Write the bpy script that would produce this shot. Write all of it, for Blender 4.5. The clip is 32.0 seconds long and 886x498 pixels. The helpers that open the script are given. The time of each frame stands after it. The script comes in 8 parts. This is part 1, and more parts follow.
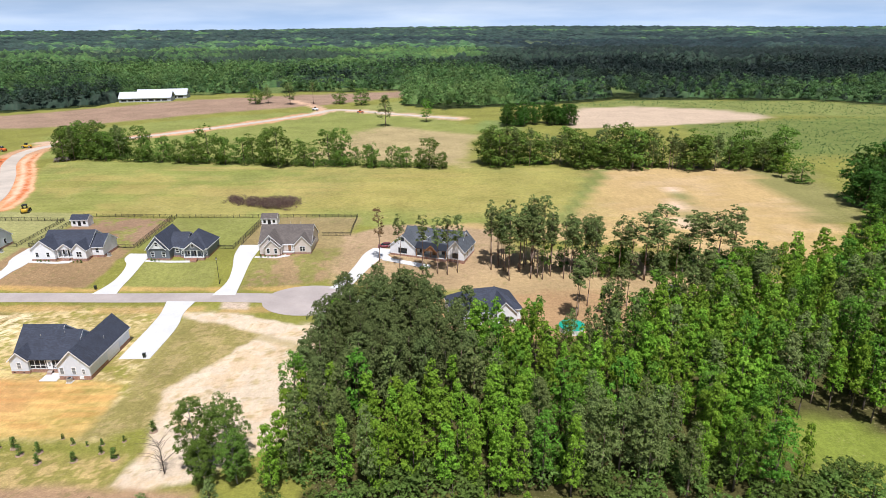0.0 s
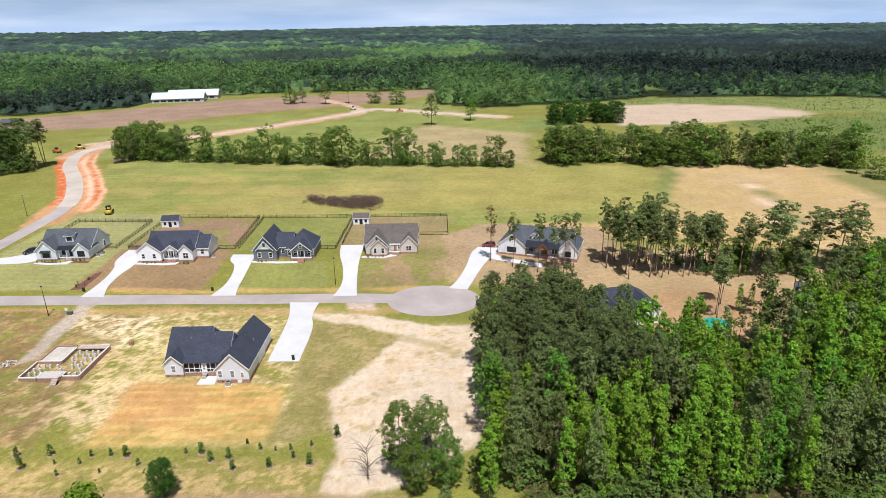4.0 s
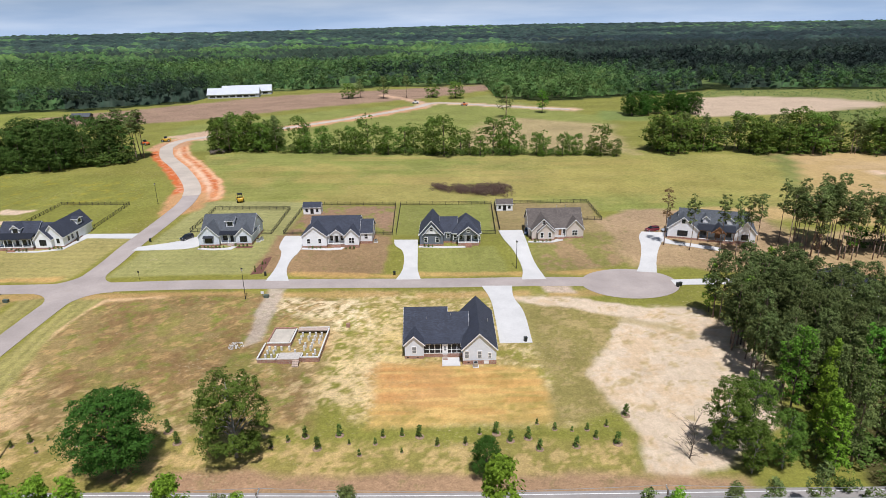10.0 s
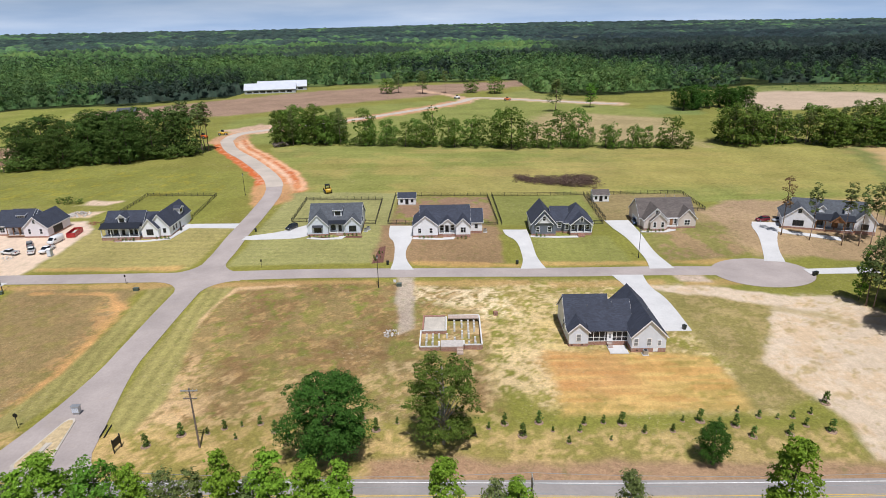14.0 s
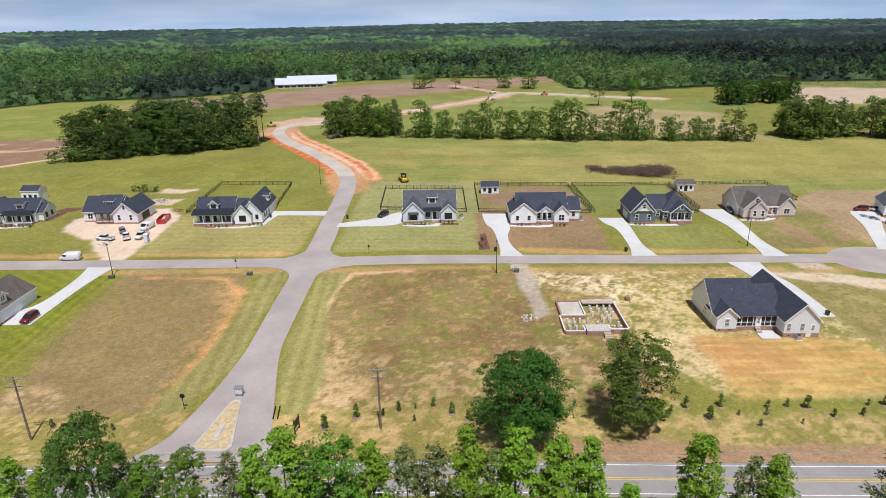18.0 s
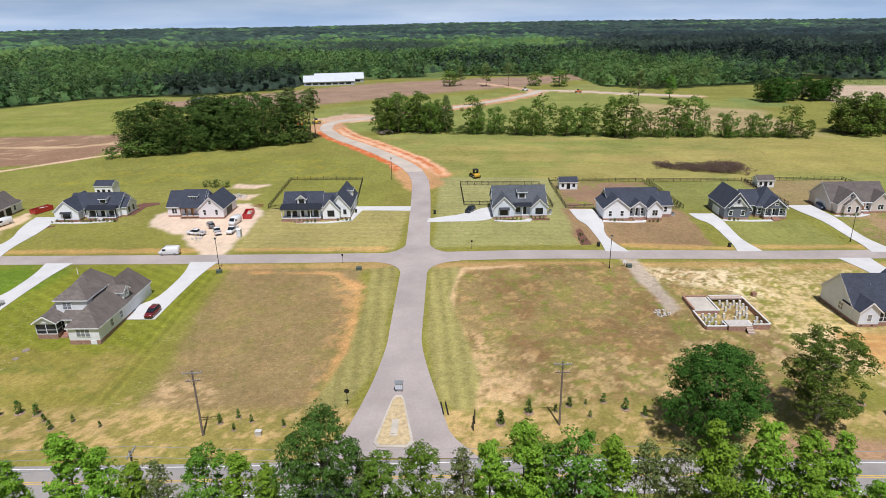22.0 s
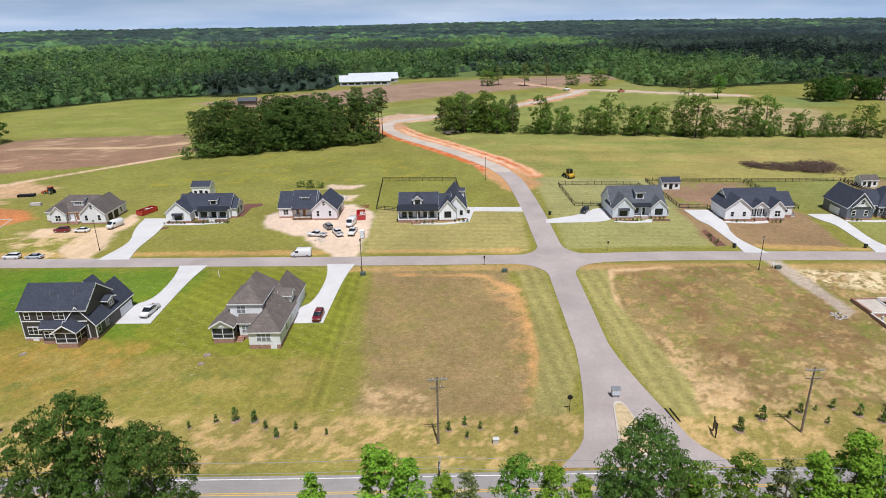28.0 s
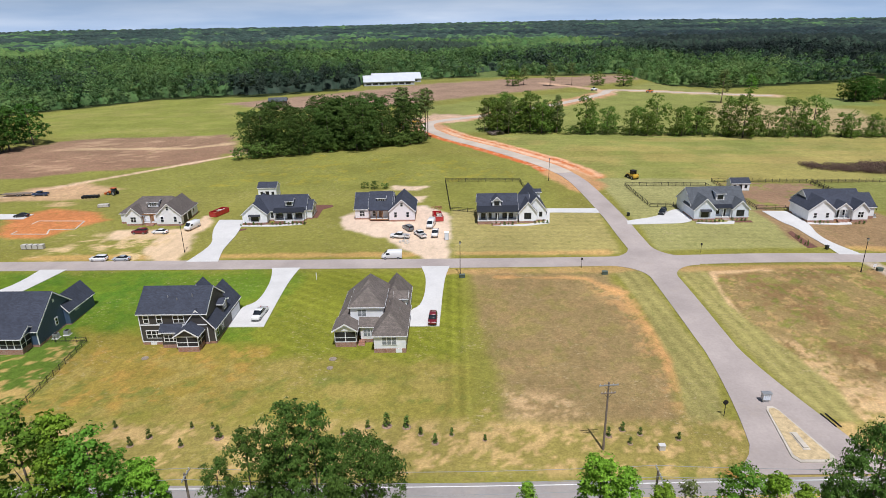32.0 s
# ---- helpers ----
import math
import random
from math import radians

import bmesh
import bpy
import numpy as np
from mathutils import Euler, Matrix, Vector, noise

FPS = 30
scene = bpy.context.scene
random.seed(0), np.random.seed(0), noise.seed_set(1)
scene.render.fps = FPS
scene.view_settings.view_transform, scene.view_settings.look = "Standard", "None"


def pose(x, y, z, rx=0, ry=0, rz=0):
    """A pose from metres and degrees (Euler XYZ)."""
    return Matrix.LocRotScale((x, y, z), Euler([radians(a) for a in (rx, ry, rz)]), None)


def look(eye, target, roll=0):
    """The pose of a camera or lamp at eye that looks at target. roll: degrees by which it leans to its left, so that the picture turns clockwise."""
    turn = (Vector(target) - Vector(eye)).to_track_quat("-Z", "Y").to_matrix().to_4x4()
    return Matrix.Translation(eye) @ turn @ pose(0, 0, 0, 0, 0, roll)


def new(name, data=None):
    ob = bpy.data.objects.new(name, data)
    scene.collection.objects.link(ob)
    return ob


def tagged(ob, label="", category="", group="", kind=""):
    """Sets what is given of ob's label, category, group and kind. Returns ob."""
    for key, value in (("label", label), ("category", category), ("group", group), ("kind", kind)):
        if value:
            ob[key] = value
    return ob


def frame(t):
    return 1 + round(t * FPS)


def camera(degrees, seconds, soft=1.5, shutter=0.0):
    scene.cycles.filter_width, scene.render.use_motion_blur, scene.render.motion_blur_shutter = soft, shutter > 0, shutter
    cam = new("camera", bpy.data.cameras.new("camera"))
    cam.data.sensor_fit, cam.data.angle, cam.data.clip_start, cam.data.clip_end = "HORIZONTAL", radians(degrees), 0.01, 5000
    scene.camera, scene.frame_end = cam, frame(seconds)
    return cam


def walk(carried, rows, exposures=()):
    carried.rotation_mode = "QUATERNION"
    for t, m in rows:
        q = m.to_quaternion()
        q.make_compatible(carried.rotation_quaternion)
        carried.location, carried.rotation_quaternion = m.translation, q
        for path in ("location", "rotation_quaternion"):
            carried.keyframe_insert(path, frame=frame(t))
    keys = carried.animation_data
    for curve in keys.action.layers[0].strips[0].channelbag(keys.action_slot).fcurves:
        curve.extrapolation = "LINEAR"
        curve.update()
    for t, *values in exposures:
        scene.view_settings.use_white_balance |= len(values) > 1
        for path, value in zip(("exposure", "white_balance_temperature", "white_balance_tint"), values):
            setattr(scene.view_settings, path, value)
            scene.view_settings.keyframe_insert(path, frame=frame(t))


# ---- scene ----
cam = camera(71.4, 32.0, 0.55)
METRES, EYE, TILT, LEAN, TURN = 225.0, 69.3, -20.0, 0.4, 0.0
ROWS = [
    (0.0, 0.0, 0.0, 0.0, 0.0, 0.0, -0.0),
    (0.5, -0.0144, 0.0012, 0.0, -0.07, -0.01, 0.0),
    (1.0, -0.0309, 0.0022, -0.0001, -0.14, -0.02, -0.01),
    (1.5, -0.0491, 0.0036, -0.0005, -0.19, -0.02, -0.01),
    (2.0, -0.0683, 0.0049, -0.0004, -0.21, -0.03, 0.05),
    (2.5, -0.0881, 0.0064, -0.0003, -0.21, -0.04, 0.14),
    (3.0, -0.1084, 0.0078, -0.0001, -0.18, -0.04, 0.22),
    (3.5, -0.1291, 0.0092, 0.0002, -0.13, -0.05, 0.32),
    (5.5, -0.2113, 0.0166, -0.0056, 0.04, -0.0, 0.53),
    (6.0, -0.23, 0.0178, -0.0077, 0.1, 0.04, 0.44),
    (6.5, -0.2474, 0.0189, -0.009, 0.13, 0.06, 0.43),
    (7.0, -0.264, 0.0202, -0.0105, 0.17, 0.08, 0.4),
    (7.5, -0.2807, 0.0216, -0.0116, 0.19, 0.09, 0.42),
    (8.0, -0.2975, 0.0232, -0.0133, 0.24, 0.08, 0.47),
    (8.5, -0.315, 0.0248, -0.0148, 0.27, 0.05, 0.5),
    (9.0, -0.3327, 0.0266, -0.0167, 0.29, 0.05, 0.52),
    (9.5, -0.3507, 0.0283, -0.0185, 0.32, 0.04, 0.53),
    (10.0, -0.3689, 0.0301, -0.02, 0.34, 0.02, 0.6),
    (10.5, -0.3872, 0.0315, -0.0214, 0.4, 0.0, 0.57),
    (11.0, -0.4053, 0.0328, -0.0226, 0.44, 0.0, 0.55),
    (11.5, -0.423, 0.034, -0.0236, 0.46, -0.01, 0.54),
    (12.0, -0.4407, 0.0352, -0.0249, 0.49, -0.02, 0.57),
    (12.5, -0.4587, 0.0366, -0.0259, 0.53, -0.04, 0.57),
    (13.0, -0.4764, 0.038, -0.0276, 0.56, -0.04, 0.58),
    (13.5, -0.4939, 0.0396, -0.0293, 0.58, -0.06, 0.55),
    (14.0, -0.5107, 0.041, -0.0306, 0.62, -0.07, 0.55),
    (14.5, -0.5277, 0.0425, -0.0323, 0.66, -0.06, 0.56),
    (16.5, -0.5917, 0.0477, -0.0391, 0.7, -0.1, 0.37),
    (17.0, -0.6055, 0.0491, -0.041, 0.72, -0.09, 0.33),
    (17.5, -0.6194, 0.0506, -0.043, 0.73, -0.1, 0.31),
    (18.0, -0.6335, 0.0521, -0.045, 0.74, -0.1, 0.3),
    (18.5, -0.6478, 0.0535, -0.0468, 0.77, -0.12, 0.3),
    (19.0, -0.6626, 0.0548, -0.0488, 0.78, -0.14, 0.31),
    (19.5, -0.6775, 0.056, -0.05, 0.81, -0.15, 0.34),
    (20.0, -0.6925, 0.0569, -0.0502, 0.79, -0.15, 0.32),
    (20.5, -0.7074, 0.0578, -0.0501, 0.79, -0.15, 0.31),
    (21.0, -0.7219, 0.0587, -0.05, 0.81, -0.14, 0.29),
    (21.5, -0.7352, 0.0594, -0.0497, 0.81, -0.15, 0.24),
    (22.0, -0.7477, 0.0602, -0.0496, 0.8, -0.14, 0.2),
    (22.5, -0.7599, 0.0609, -0.0494, 0.8, -0.14, 0.2),
    (23.0, -0.7719, 0.0616, -0.0489, 0.8, -0.15, 0.22),
    (23.5, -0.7844, 0.0624, -0.0488, 0.78, -0.14, 0.22),
    (24.0, -0.7971, 0.0632, -0.0488, 0.79, -0.14, 0.23),
    (24.5, -0.8096, 0.064, -0.0489, 0.81, -0.13, 0.2),
    (25.0, -0.8218, 0.0646, -0.0488, 0.81, -0.12, 0.17),
    (25.5, -0.8339, 0.0653, -0.0487, 0.82, -0.11, 0.19),
    (27.5, -0.8828, 0.0675, -0.0475, 0.82, -0.15, 0.26),
    (28.0, -0.8953, 0.068, -0.0472, 0.83, -0.15, 0.27),
    (28.5, -0.9076, 0.0685, -0.0468, 0.84, -0.15, 0.28),
    (29.0, -0.92, 0.0691, -0.0466, 0.84, -0.15, 0.29),
    (29.5, -0.9325, 0.0697, -0.0463, 0.84, -0.16, 0.31),
    (30.0, -0.9452, 0.0702, -0.0459, 0.85, -0.17, 0.31),
    (30.5, -0.9571, 0.0707, -0.0457, 0.86, -0.17, 0.32),
    (31.0, -0.9698, 0.0712, -0.0453, 0.85, -0.16, 0.32),
    (31.5, -0.9824, 0.0718, -0.0449, 0.82, -0.16, 0.31),
    (32.0, -0.9947, 0.0723, -0.0447, 0.81, -0.15, 0.29),
]
walk(cam, [(t, pose(0, 0, EYE, TILT, LEAN, TURN) @ pose(METRES * x, METRES * y, METRES * z, 90 + pitch, roll, yaw)) for t, x, y, z, yaw, pitch, roll in ROWS], ((0.0, 0.2, 6360, 12), (4.0, 0.1, 6360, 12), (8.0, -0.06, 6360, 12), (14.0, -0.16, 6360, 12), (20.0, -0.13, 6360, 12), (32.0, -0.12, 6360, 12)))

# ---- daylight ----
SUN_AZ, SUN_EL = 167.0, 66.0          # degrees clockwise from the far side, and above the horizon
world = bpy.data.worlds.new("sky")
scene.world = world
world.use_nodes = True
wn = world.node_tree
wn.nodes.clear()
sky = wn.nodes.new("ShaderNodeTexSky")
sky.sky_type, sky.sun_disc = "NISHITA", False
sky.sun_elevation, sky.sun_rotation = radians(SUN_EL), radians(SUN_AZ)
sky.air_density, sky.dust_density, sky.ozone_density = 1.0, 1.6, 1.2
sky_back = wn.nodes.new("ShaderNodeBackground")
sky_back.inputs["Strength"].default_value = 0.055
# thin white cloud over the blue
w_co = wn.nodes.new("ShaderNodeTexCoord")
w_map = wn.nodes.new("ShaderNodeMapping")
w_map.inputs["Scale"].default_value = (3.0, 3.0, 22.0)
w_noise = wn.nodes.new("ShaderNodeTexNoise")
w_noise.inputs["Scale"].default_value, w_noise.inputs["Detail"].default_value = 1.6, 6.0
w_ramp = wn.nodes.new("ShaderNodeValToRGB")
w_ramp.color_ramp.elements[0].position, w_ramp.color_ramp.elements[1].position = 0.34, 0.74
w_mix = wn.nodes.new("ShaderNodeMixRGB")
w_veil = wn.nodes.new("ShaderNodeMixRGB")
w_veil.inputs["Color1"].default_value, w_veil.inputs["Color2"].default_value = (8.0, 11.3, 16.5, 1), (12.2, 14.4, 17.7, 1)
w_fac = wn.nodes.new("ShaderNodeMath")
w_fac.operation = "MULTIPLY_ADD"
w_fac.inputs[1].default_value, w_fac.inputs[2].default_value = 0.12, 0.88
# haze whitens the sky towards the horizon
w_sep = wn.nodes.new("ShaderNodeSeparateXYZ")
w_low = wn.nodes.new("ShaderNodeMapRange")
w_low.inputs["From Max"].default_value, w_low.inputs["To Min"].default_value, w_low.inputs["To Max"].default_value = 0.13, 1.0, 0.05
w_all = wn.nodes.new("ShaderNodeMath")
w_all.operation = "MULTIPLY"
wn.links.new(w_co.outputs["Generated"], w_sep.inputs["Vector"])
wn.links.new(w_sep.outputs["Z"], w_low.inputs["Value"])
wn.links.new(w_low.outputs["Result"], w_all.inputs[1])
wn.links.new(w_fac.outputs["Value"], w_all.inputs[0])
wn.links.new(w_co.outputs["Generated"], w_map.inputs["Vector"])
wn.links.new(w_map.outputs["Vector"], w_noise.inputs["Vector"])
wn.links.new(w_noise.outputs["Fac"], w_ramp.inputs["Fac"])
wn.links.new(w_ramp.outputs["Color"], w_fac.inputs[0])
wn.links.new(w_ramp.outputs["Color"], w_veil.inputs["Fac"])
wn.links.new(w_veil.outputs["Color"], w_mix.inputs["Color2"])
wn.links.new(w_all.outputs["Value"], w_mix.inputs["Fac"])
wn.links.new(sky.outputs["Color"], w_mix.inputs["Color1"])
wn.links.new(w_mix.outputs["Color"], sky_back.inputs["Color"])
w_out = wn.nodes.new("ShaderNodeOutputWorld")
wn.links.new(sky_back.outputs["Background"], w_out.inputs["Surface"])

sun_data = bpy.data.lights.new("sun", "SUN")
sun_data.energy, sun_data.angle, sun_data.color = 4.65, radians(0.53), (1.0, 0.988, 0.985)
sun = new("sun", sun_data)
_az, _el = radians(SUN_AZ), radians(SUN_EL)
sun.matrix_world = look((0, 0, 300), Vector((0, 0, 300)) - Vector((math.sin(_az) * math.cos(_el), math.cos(_az) * math.cos(_el), math.sin(_el))))
scene.view_settings.exposure = 0.0


# ---- materials ----
def lin(r, g, b, k=0.82):
    """A base colour from the 0-255 colour of the sunlit surface."""
    def f(v):
        v /= 255
        return k * (v / 12.92 if v <= 0.04045 else ((v + 0.055) / 1.055) ** 2.4)
    return (f(r), f(g), f(b))


def node_mat(name, rough=0.8, metal=0.0):
    m = bpy.data.materials.new(name)
    m.use_nodes = True
    t = m.node_tree
    b = t.nodes["Principled BSDF"]
    b.inputs["Roughness"].default_value, b.inputs["Metallic"].default_value = rough, metal
    return m, t, b


def noise_node(t, scale, detail=4.0, vec=None, rough=0.6):
    n = t.nodes.new("ShaderNodeTexNoise")
    n.inputs["Scale"].default_value, n.inputs["Detail"].default_value, n.inputs["Roughness"].default_value = scale, detail, rough
    if vec is not None:
        t.links.new(vec, n.inputs["Vector"])
    return n.outputs["Fac"]


def mapped(t, low, high, fac, a=0.3, b=0.7):
    n = t.nodes.new("ShaderNodeMapRange")
    n.inputs["From Min"].default_value, n.inputs["From Max"].default_value = a, b
    n.inputs["To Min"].default_value, n.inputs["To Max"].default_value = low, high
    t.links.new(fac, n.inputs["Value"])
    return n.outputs["Result"]


def mixed(t, mode, fac, a, b):
    n = t.nodes.new("ShaderNodeMixRGB")
    n.blend_type = mode
    for key, v in (("Fac", fac), ("Color1", a), ("Color2", b)):
        if isinstance(v, (int, float)):
            n.inputs[key].default_value = v if key == "Fac" else (v, v, v, 1)
        elif isinstance(v, tuple):
            n.inputs[key].default_value = (*v, 1)
        else:
            t.links.new(v, n.inputs[key])
    return n.outputs["Color"]


def coords(t, scale=(1, 1, 1)):
    c = t.nodes.new("ShaderNodeTexCoord")
    m = t.nodes.new("ShaderNodeMapping")
    m.inputs["Scale"].default_value = scale
    t.links.new(c.outputs["Object"], m.inputs["Vector"])
    return m.outputs["Vector"]


def bumped(t, b, height, strength=0.3, dist=0.02):
    n = t.nodes.new("ShaderNodeBump")
    n.inputs["Strength"].default_value, n.inputs["Distance"].default_value = strength, dist
    t.links.new(height, n.inputs["Height"])
    t.links.new(n.outputs["Normal"], b.inputs["Normal"])


def plain(name, col, rough=0.7, metal=0.0, vary=0.12, scale=1.2, fine=14.0, bump=0.0):
    m, t, b = node_mat(name, rough, metal)
    v = coords(t)
    c = mixed(t, "MULTIPLY", 1.0, tuple(col), mapped(t, 1 - vary, 1 + vary, noise_node(t, scale, 5, v)))
    f = noise_node(t, fine, 3, v)
    c = mixed(t, "MULTIPLY", 1.0, c, mapped(t, 1 - vary * 0.8, 1 + vary * 0.8, f))
    t.links.new(c, b.inputs["Base Color"])
    if bump:
        bumped(t, b, f, bump)
    return m


def siding(name, col, pitch=0.18, board=False):
    """Painted lap siding: fine level courses with a shadow line; board: upright battens instead."""
    m, t, b = node_mat(name, 0.55)
    v = coords(t)
    w = t.nodes.new("ShaderNodeTexWave")
    w.wave_type, w.wave_profile = "BANDS", "SAW"
    w.bands_direction = "X" if board else "Z"
    w.inputs["Scale"].default_value = 1 / (pitch * 3.18)
    t.links.new(v, w.inputs["Vector"])
    c = mixed(t, "MULTIPLY", 1.0, tuple(col), mapped(t, 0.93, 1.05, noise_node(t, 0.7, 5, v)))
    t.links.new(c, b.inputs["Base Color"])
    bumped(t, b, w.outputs["Fac"], 0.5, 0.02)
    return m


def shingle(name, col):
    m, t, b = node_mat(name, 0.85)
    v = coords(t)
    br = t.nodes.new("ShaderNodeTexBrick")
    br.inputs["Scale"].default_value = 1.0
    br.inputs["Brick Width"].default_value, br.inputs["Row Height"].default_value = 0.5, 0.16
    br.inputs["Mortar Size"].default_value = 0.012
    br.inputs["Color1"].default_value, br.inputs["Color2"].default_value, br.inputs["Mortar"].default_value = (0.8, 0.8, 0.8, 1), (1.2, 1.2, 1.2, 1), (0.55, 0.55, 0.55, 1)
    t.links.new(v, br.inputs["Vector"])
    c = mixed(t, "MULTIPLY", 1.0, tuple(col), br.outputs["Color"])
    c = mixed(t, "MULTIPLY", 1.0, c, mapped(t, 0.85, 1.15, noise_node(t, 0.5, 6, v)))
    c = mixed(t, "MULTIPLY", 1.0, c, mapped(t, 0.8, 1.2, noise_node(t, 9.0, 3, v)))
    t.links.new(c, b.inputs["Base Color"])
    bumped(t, b, br.outputs["Fac"], 0.3, -0.01)
    return m


def brickwork(name, a, bcol, mortar):
    m, t, b = node_mat(name, 0.85)
    c0 = t.nodes.new("ShaderNodeTexCoord")
    sep = t.nodes.new("ShaderNodeSeparateXYZ")
    t.links.new(c0.outputs["Object"], sep.inputs["Vector"])
    add = t.nodes.new("ShaderNodeMath")
    t.links.new(sep.outputs["X"], add.inputs[0])
    t.links.new(sep.outputs["Y"], add.inputs[1])
    com = t.nodes.new("ShaderNodeCombineXYZ")
    t.links.new(add.outputs["Value"], com.inputs["X"])
    t.links.new(sep.outputs["Z"], com.inputs["Y"])
    br = t.nodes.new("ShaderNodeTexBrick")
    br.inputs["Scale"].default_value = 1.0
    br.inputs["Brick Width"].default_value, br.inputs["Row Height"].default_value, br.inputs["Mortar Size"].default_value = 0.22, 0.075, 0.008
    br.inputs["Color1"].default_value, br.inputs["Color2"].default_value, br.inputs["Mortar"].default_value = (*a, 1), (*bcol, 1), (*mortar, 1)
    t.links.new(com.outputs["Vector"], br.inputs["Vector"])
    c = mixed(t, "MULTIPLY", 1.0, br.outputs["Color"], mapped(t, 0.8, 1.2, noise_node(t, 2.0, 5, c0.outputs["Object"])))
    t.links.new(c, b.inputs["Base Color"])
    bumped(t, b, br.outputs["Fac"], 0.4, -0.01)
    return m


def leafy(name, col, vary=0.36, hue=0.012, trans=0.2, tone=0.0):
    """Foliage: each leaf spray takes its own shade, each tree its own too; light passes through a little."""
    m, t, b = node_mat(name, 0.62)
    g = t.nodes.new("ShaderNodeNewGeometry")
    o = t.nodes.new("ShaderNodeObjectInfo")
    hs = t.nodes.new("ShaderNodeHueSaturation")
    hs.inputs["Color"].default_value = (*col, 1)
    t.links.new(mapped(t, 0.5 - hue, 0.5 + hue, o.outputs["Random"], 0, 1), hs.inputs["Hue"])
    t.links.new(mapped(t, 1 - vary, 1 + vary, g.outputs["Random Per Island"], 0, 1), hs.inputs["Value"])
    c = mixed(t, "MULTIPLY", 1.0, hs.outputs["Color"], mapped(t, 0.8, 1.2, o.outputs["Random"], 0, 1))
    if tone:
        c = mixed(t, "MULTIPLY", 1.0, c, mapped(t, 0.62, 1.38, noise_node(t, tone, 2, coords(t), 0.6), 0.34, 0.66))
    t.links.new(c, b.inputs["Base Color"])
    b.inputs["Specular IOR Level"].default_value = 0.1
    tr = t.nodes.new("ShaderNodeBsdfTranslucent")
    t.links.new(c, tr.inputs["Color"])
    mx = t.nodes.new("ShaderNodeMixShader")
    mx.inputs["Fac"].default_value = trans
    t.links.new(b.outputs["BSDF"], mx.inputs[1])
    t.links.new(tr.outputs["BSDF"], mx.inputs[2])
    t.links.new(mx.outputs["Shader"], t.nodes["Material Output"].inputs["Surface"])
    return m


WHITE = siding("white_siding", (0.85, 0.865, 0.89))
WHITE_BOARD = siding("white_board_siding", (0.86, 0.875, 0.9), 0.4, True)
LIGHT_GREY = siding("light_grey_siding", (0.7, 0.75, 0.83))
PALE_GREY = siding("pale_grey_siding", (0.82, 0.825, 0.85))
GREIGE = siding("greige_siding", (0.66, 0.58, 0.53))
SLATE = siding("slate_siding", (0.15, 0.17, 0.205))
CHARCOAL = siding("charcoal_siding", (0.058, 0.053, 0.052))
NAVY = siding("navy_siding", (0.06, 0.1, 0.175))
WRAP = plain("house_wrap", (0.76, 0.73, 0.76), 0.5, vary=0.05)
TRIM = plain("white_trim", (0.84, 0.85, 0.87), 0.45, vary=0.03)
ROOF_NAVY = shingle("navy_shingle", (0.04, 0.047, 0.07))
ROOF_GREY = shingle("grey_shingle", (0.085, 0.095, 0.11))
ROOF_BROWN = shingle("brown_grey_shingle", (0.155, 0.13, 0.115))
ROOF_TAUPE = shingle("taupe_shingle", (0.125, 0.105, 0.095))
METAL_ROOF = plain("dark_metal_roof", (0.03, 0.034, 0.045), 0.4, 0.3, vary=0.06)
BRICK = brickwork("red_brick", (0.3, 0.13, 0.085), (0.38, 0.19, 0.13), (0.42, 0.37, 0.33))
BRICK_PALE = brickwork("pale_brick", (0.44, 0.33, 0.27), (0.5, 0.38, 0.31), (0.5, 0.46, 0.42))
PALE_BLOCK = plain("pale_concrete_block", (0.66, 0.65, 0.62), 0.9, vary=0.1)
BLOCK = plain("concrete_block", (0.52, 0.5, 0.46), 0.9, vary=0.1)
CONCRETE = plain("concrete", (0.58, 0.57, 0.555), 0.85, vary=0.07, scale=0.25, fine=3.0)
WORN_LID = plain("soiled_concrete", (0.27, 0.22, 0.17), 0.95, vary=0.3, scale=2)
OLD_CONCRETE = plain("worn_concrete", (0.5, 0.45, 0.38), 0.9, vary=0.2, scale=0.4)
BLIND_GLASS, _t, _b = node_mat("window_glass_with_blinds", 0.12)
_b.inputs["Base Color"].default_value = (0.22, 0.24, 0.26, 1)
GLASS, _t, _b = node_mat("window_glass", 0.06)
_b.inputs["Base Color"].default_value = (0.015, 0.02, 0.026, 1)
_b.inputs["Specular IOR Level"].default_value = 0.6
SCREEN, _t, _b = node_mat("porch_screen", 0.7)
_b.inputs["Base Color"].default_value = (0.02, 0.02, 0.022, 1)
BLACK = plain("black_metal", (0.014, 0.014, 0.015), 0.5, 0.2, vary=0.1)
DARK_WOOD = plain("dark_fence_board", (0.022, 0.019, 0.017), 0.8, vary=0.3)
TIMBER = plain("cedar_timber", (0.3, 0.15, 0.07), 0.7, vary=0.2)
POLE_WOOD = plain("weathered_pole_wood", (0.19, 0.15, 0.12), 0.9, vary=0.25, scale=2)
STEEL = plain("galvanised_steel", (0.45, 0.46, 0.47), 0.45, 0.6, vary=0.1)
PLASTIC = plain("dark_bin_plastic", (0.02, 0.025, 0.022), 0.5, vary=0.1)
MULCH = plain("bark_mulch", (0.15, 0.065, 0.045), 0.95, vary=0.35, scale=3)
STONE = plain("pale_rubble", (0.5, 0.47, 0.43), 0.95, vary=0.25, scale=2)
BARK = plain("bark", (0.11, 0.085, 0.065), 0.95, vary=0.3, scale=3)
GREY_BARK = plain("grey_bark", (0.3, 0.28, 0.25), 0.95, vary=0.3, scale=3)
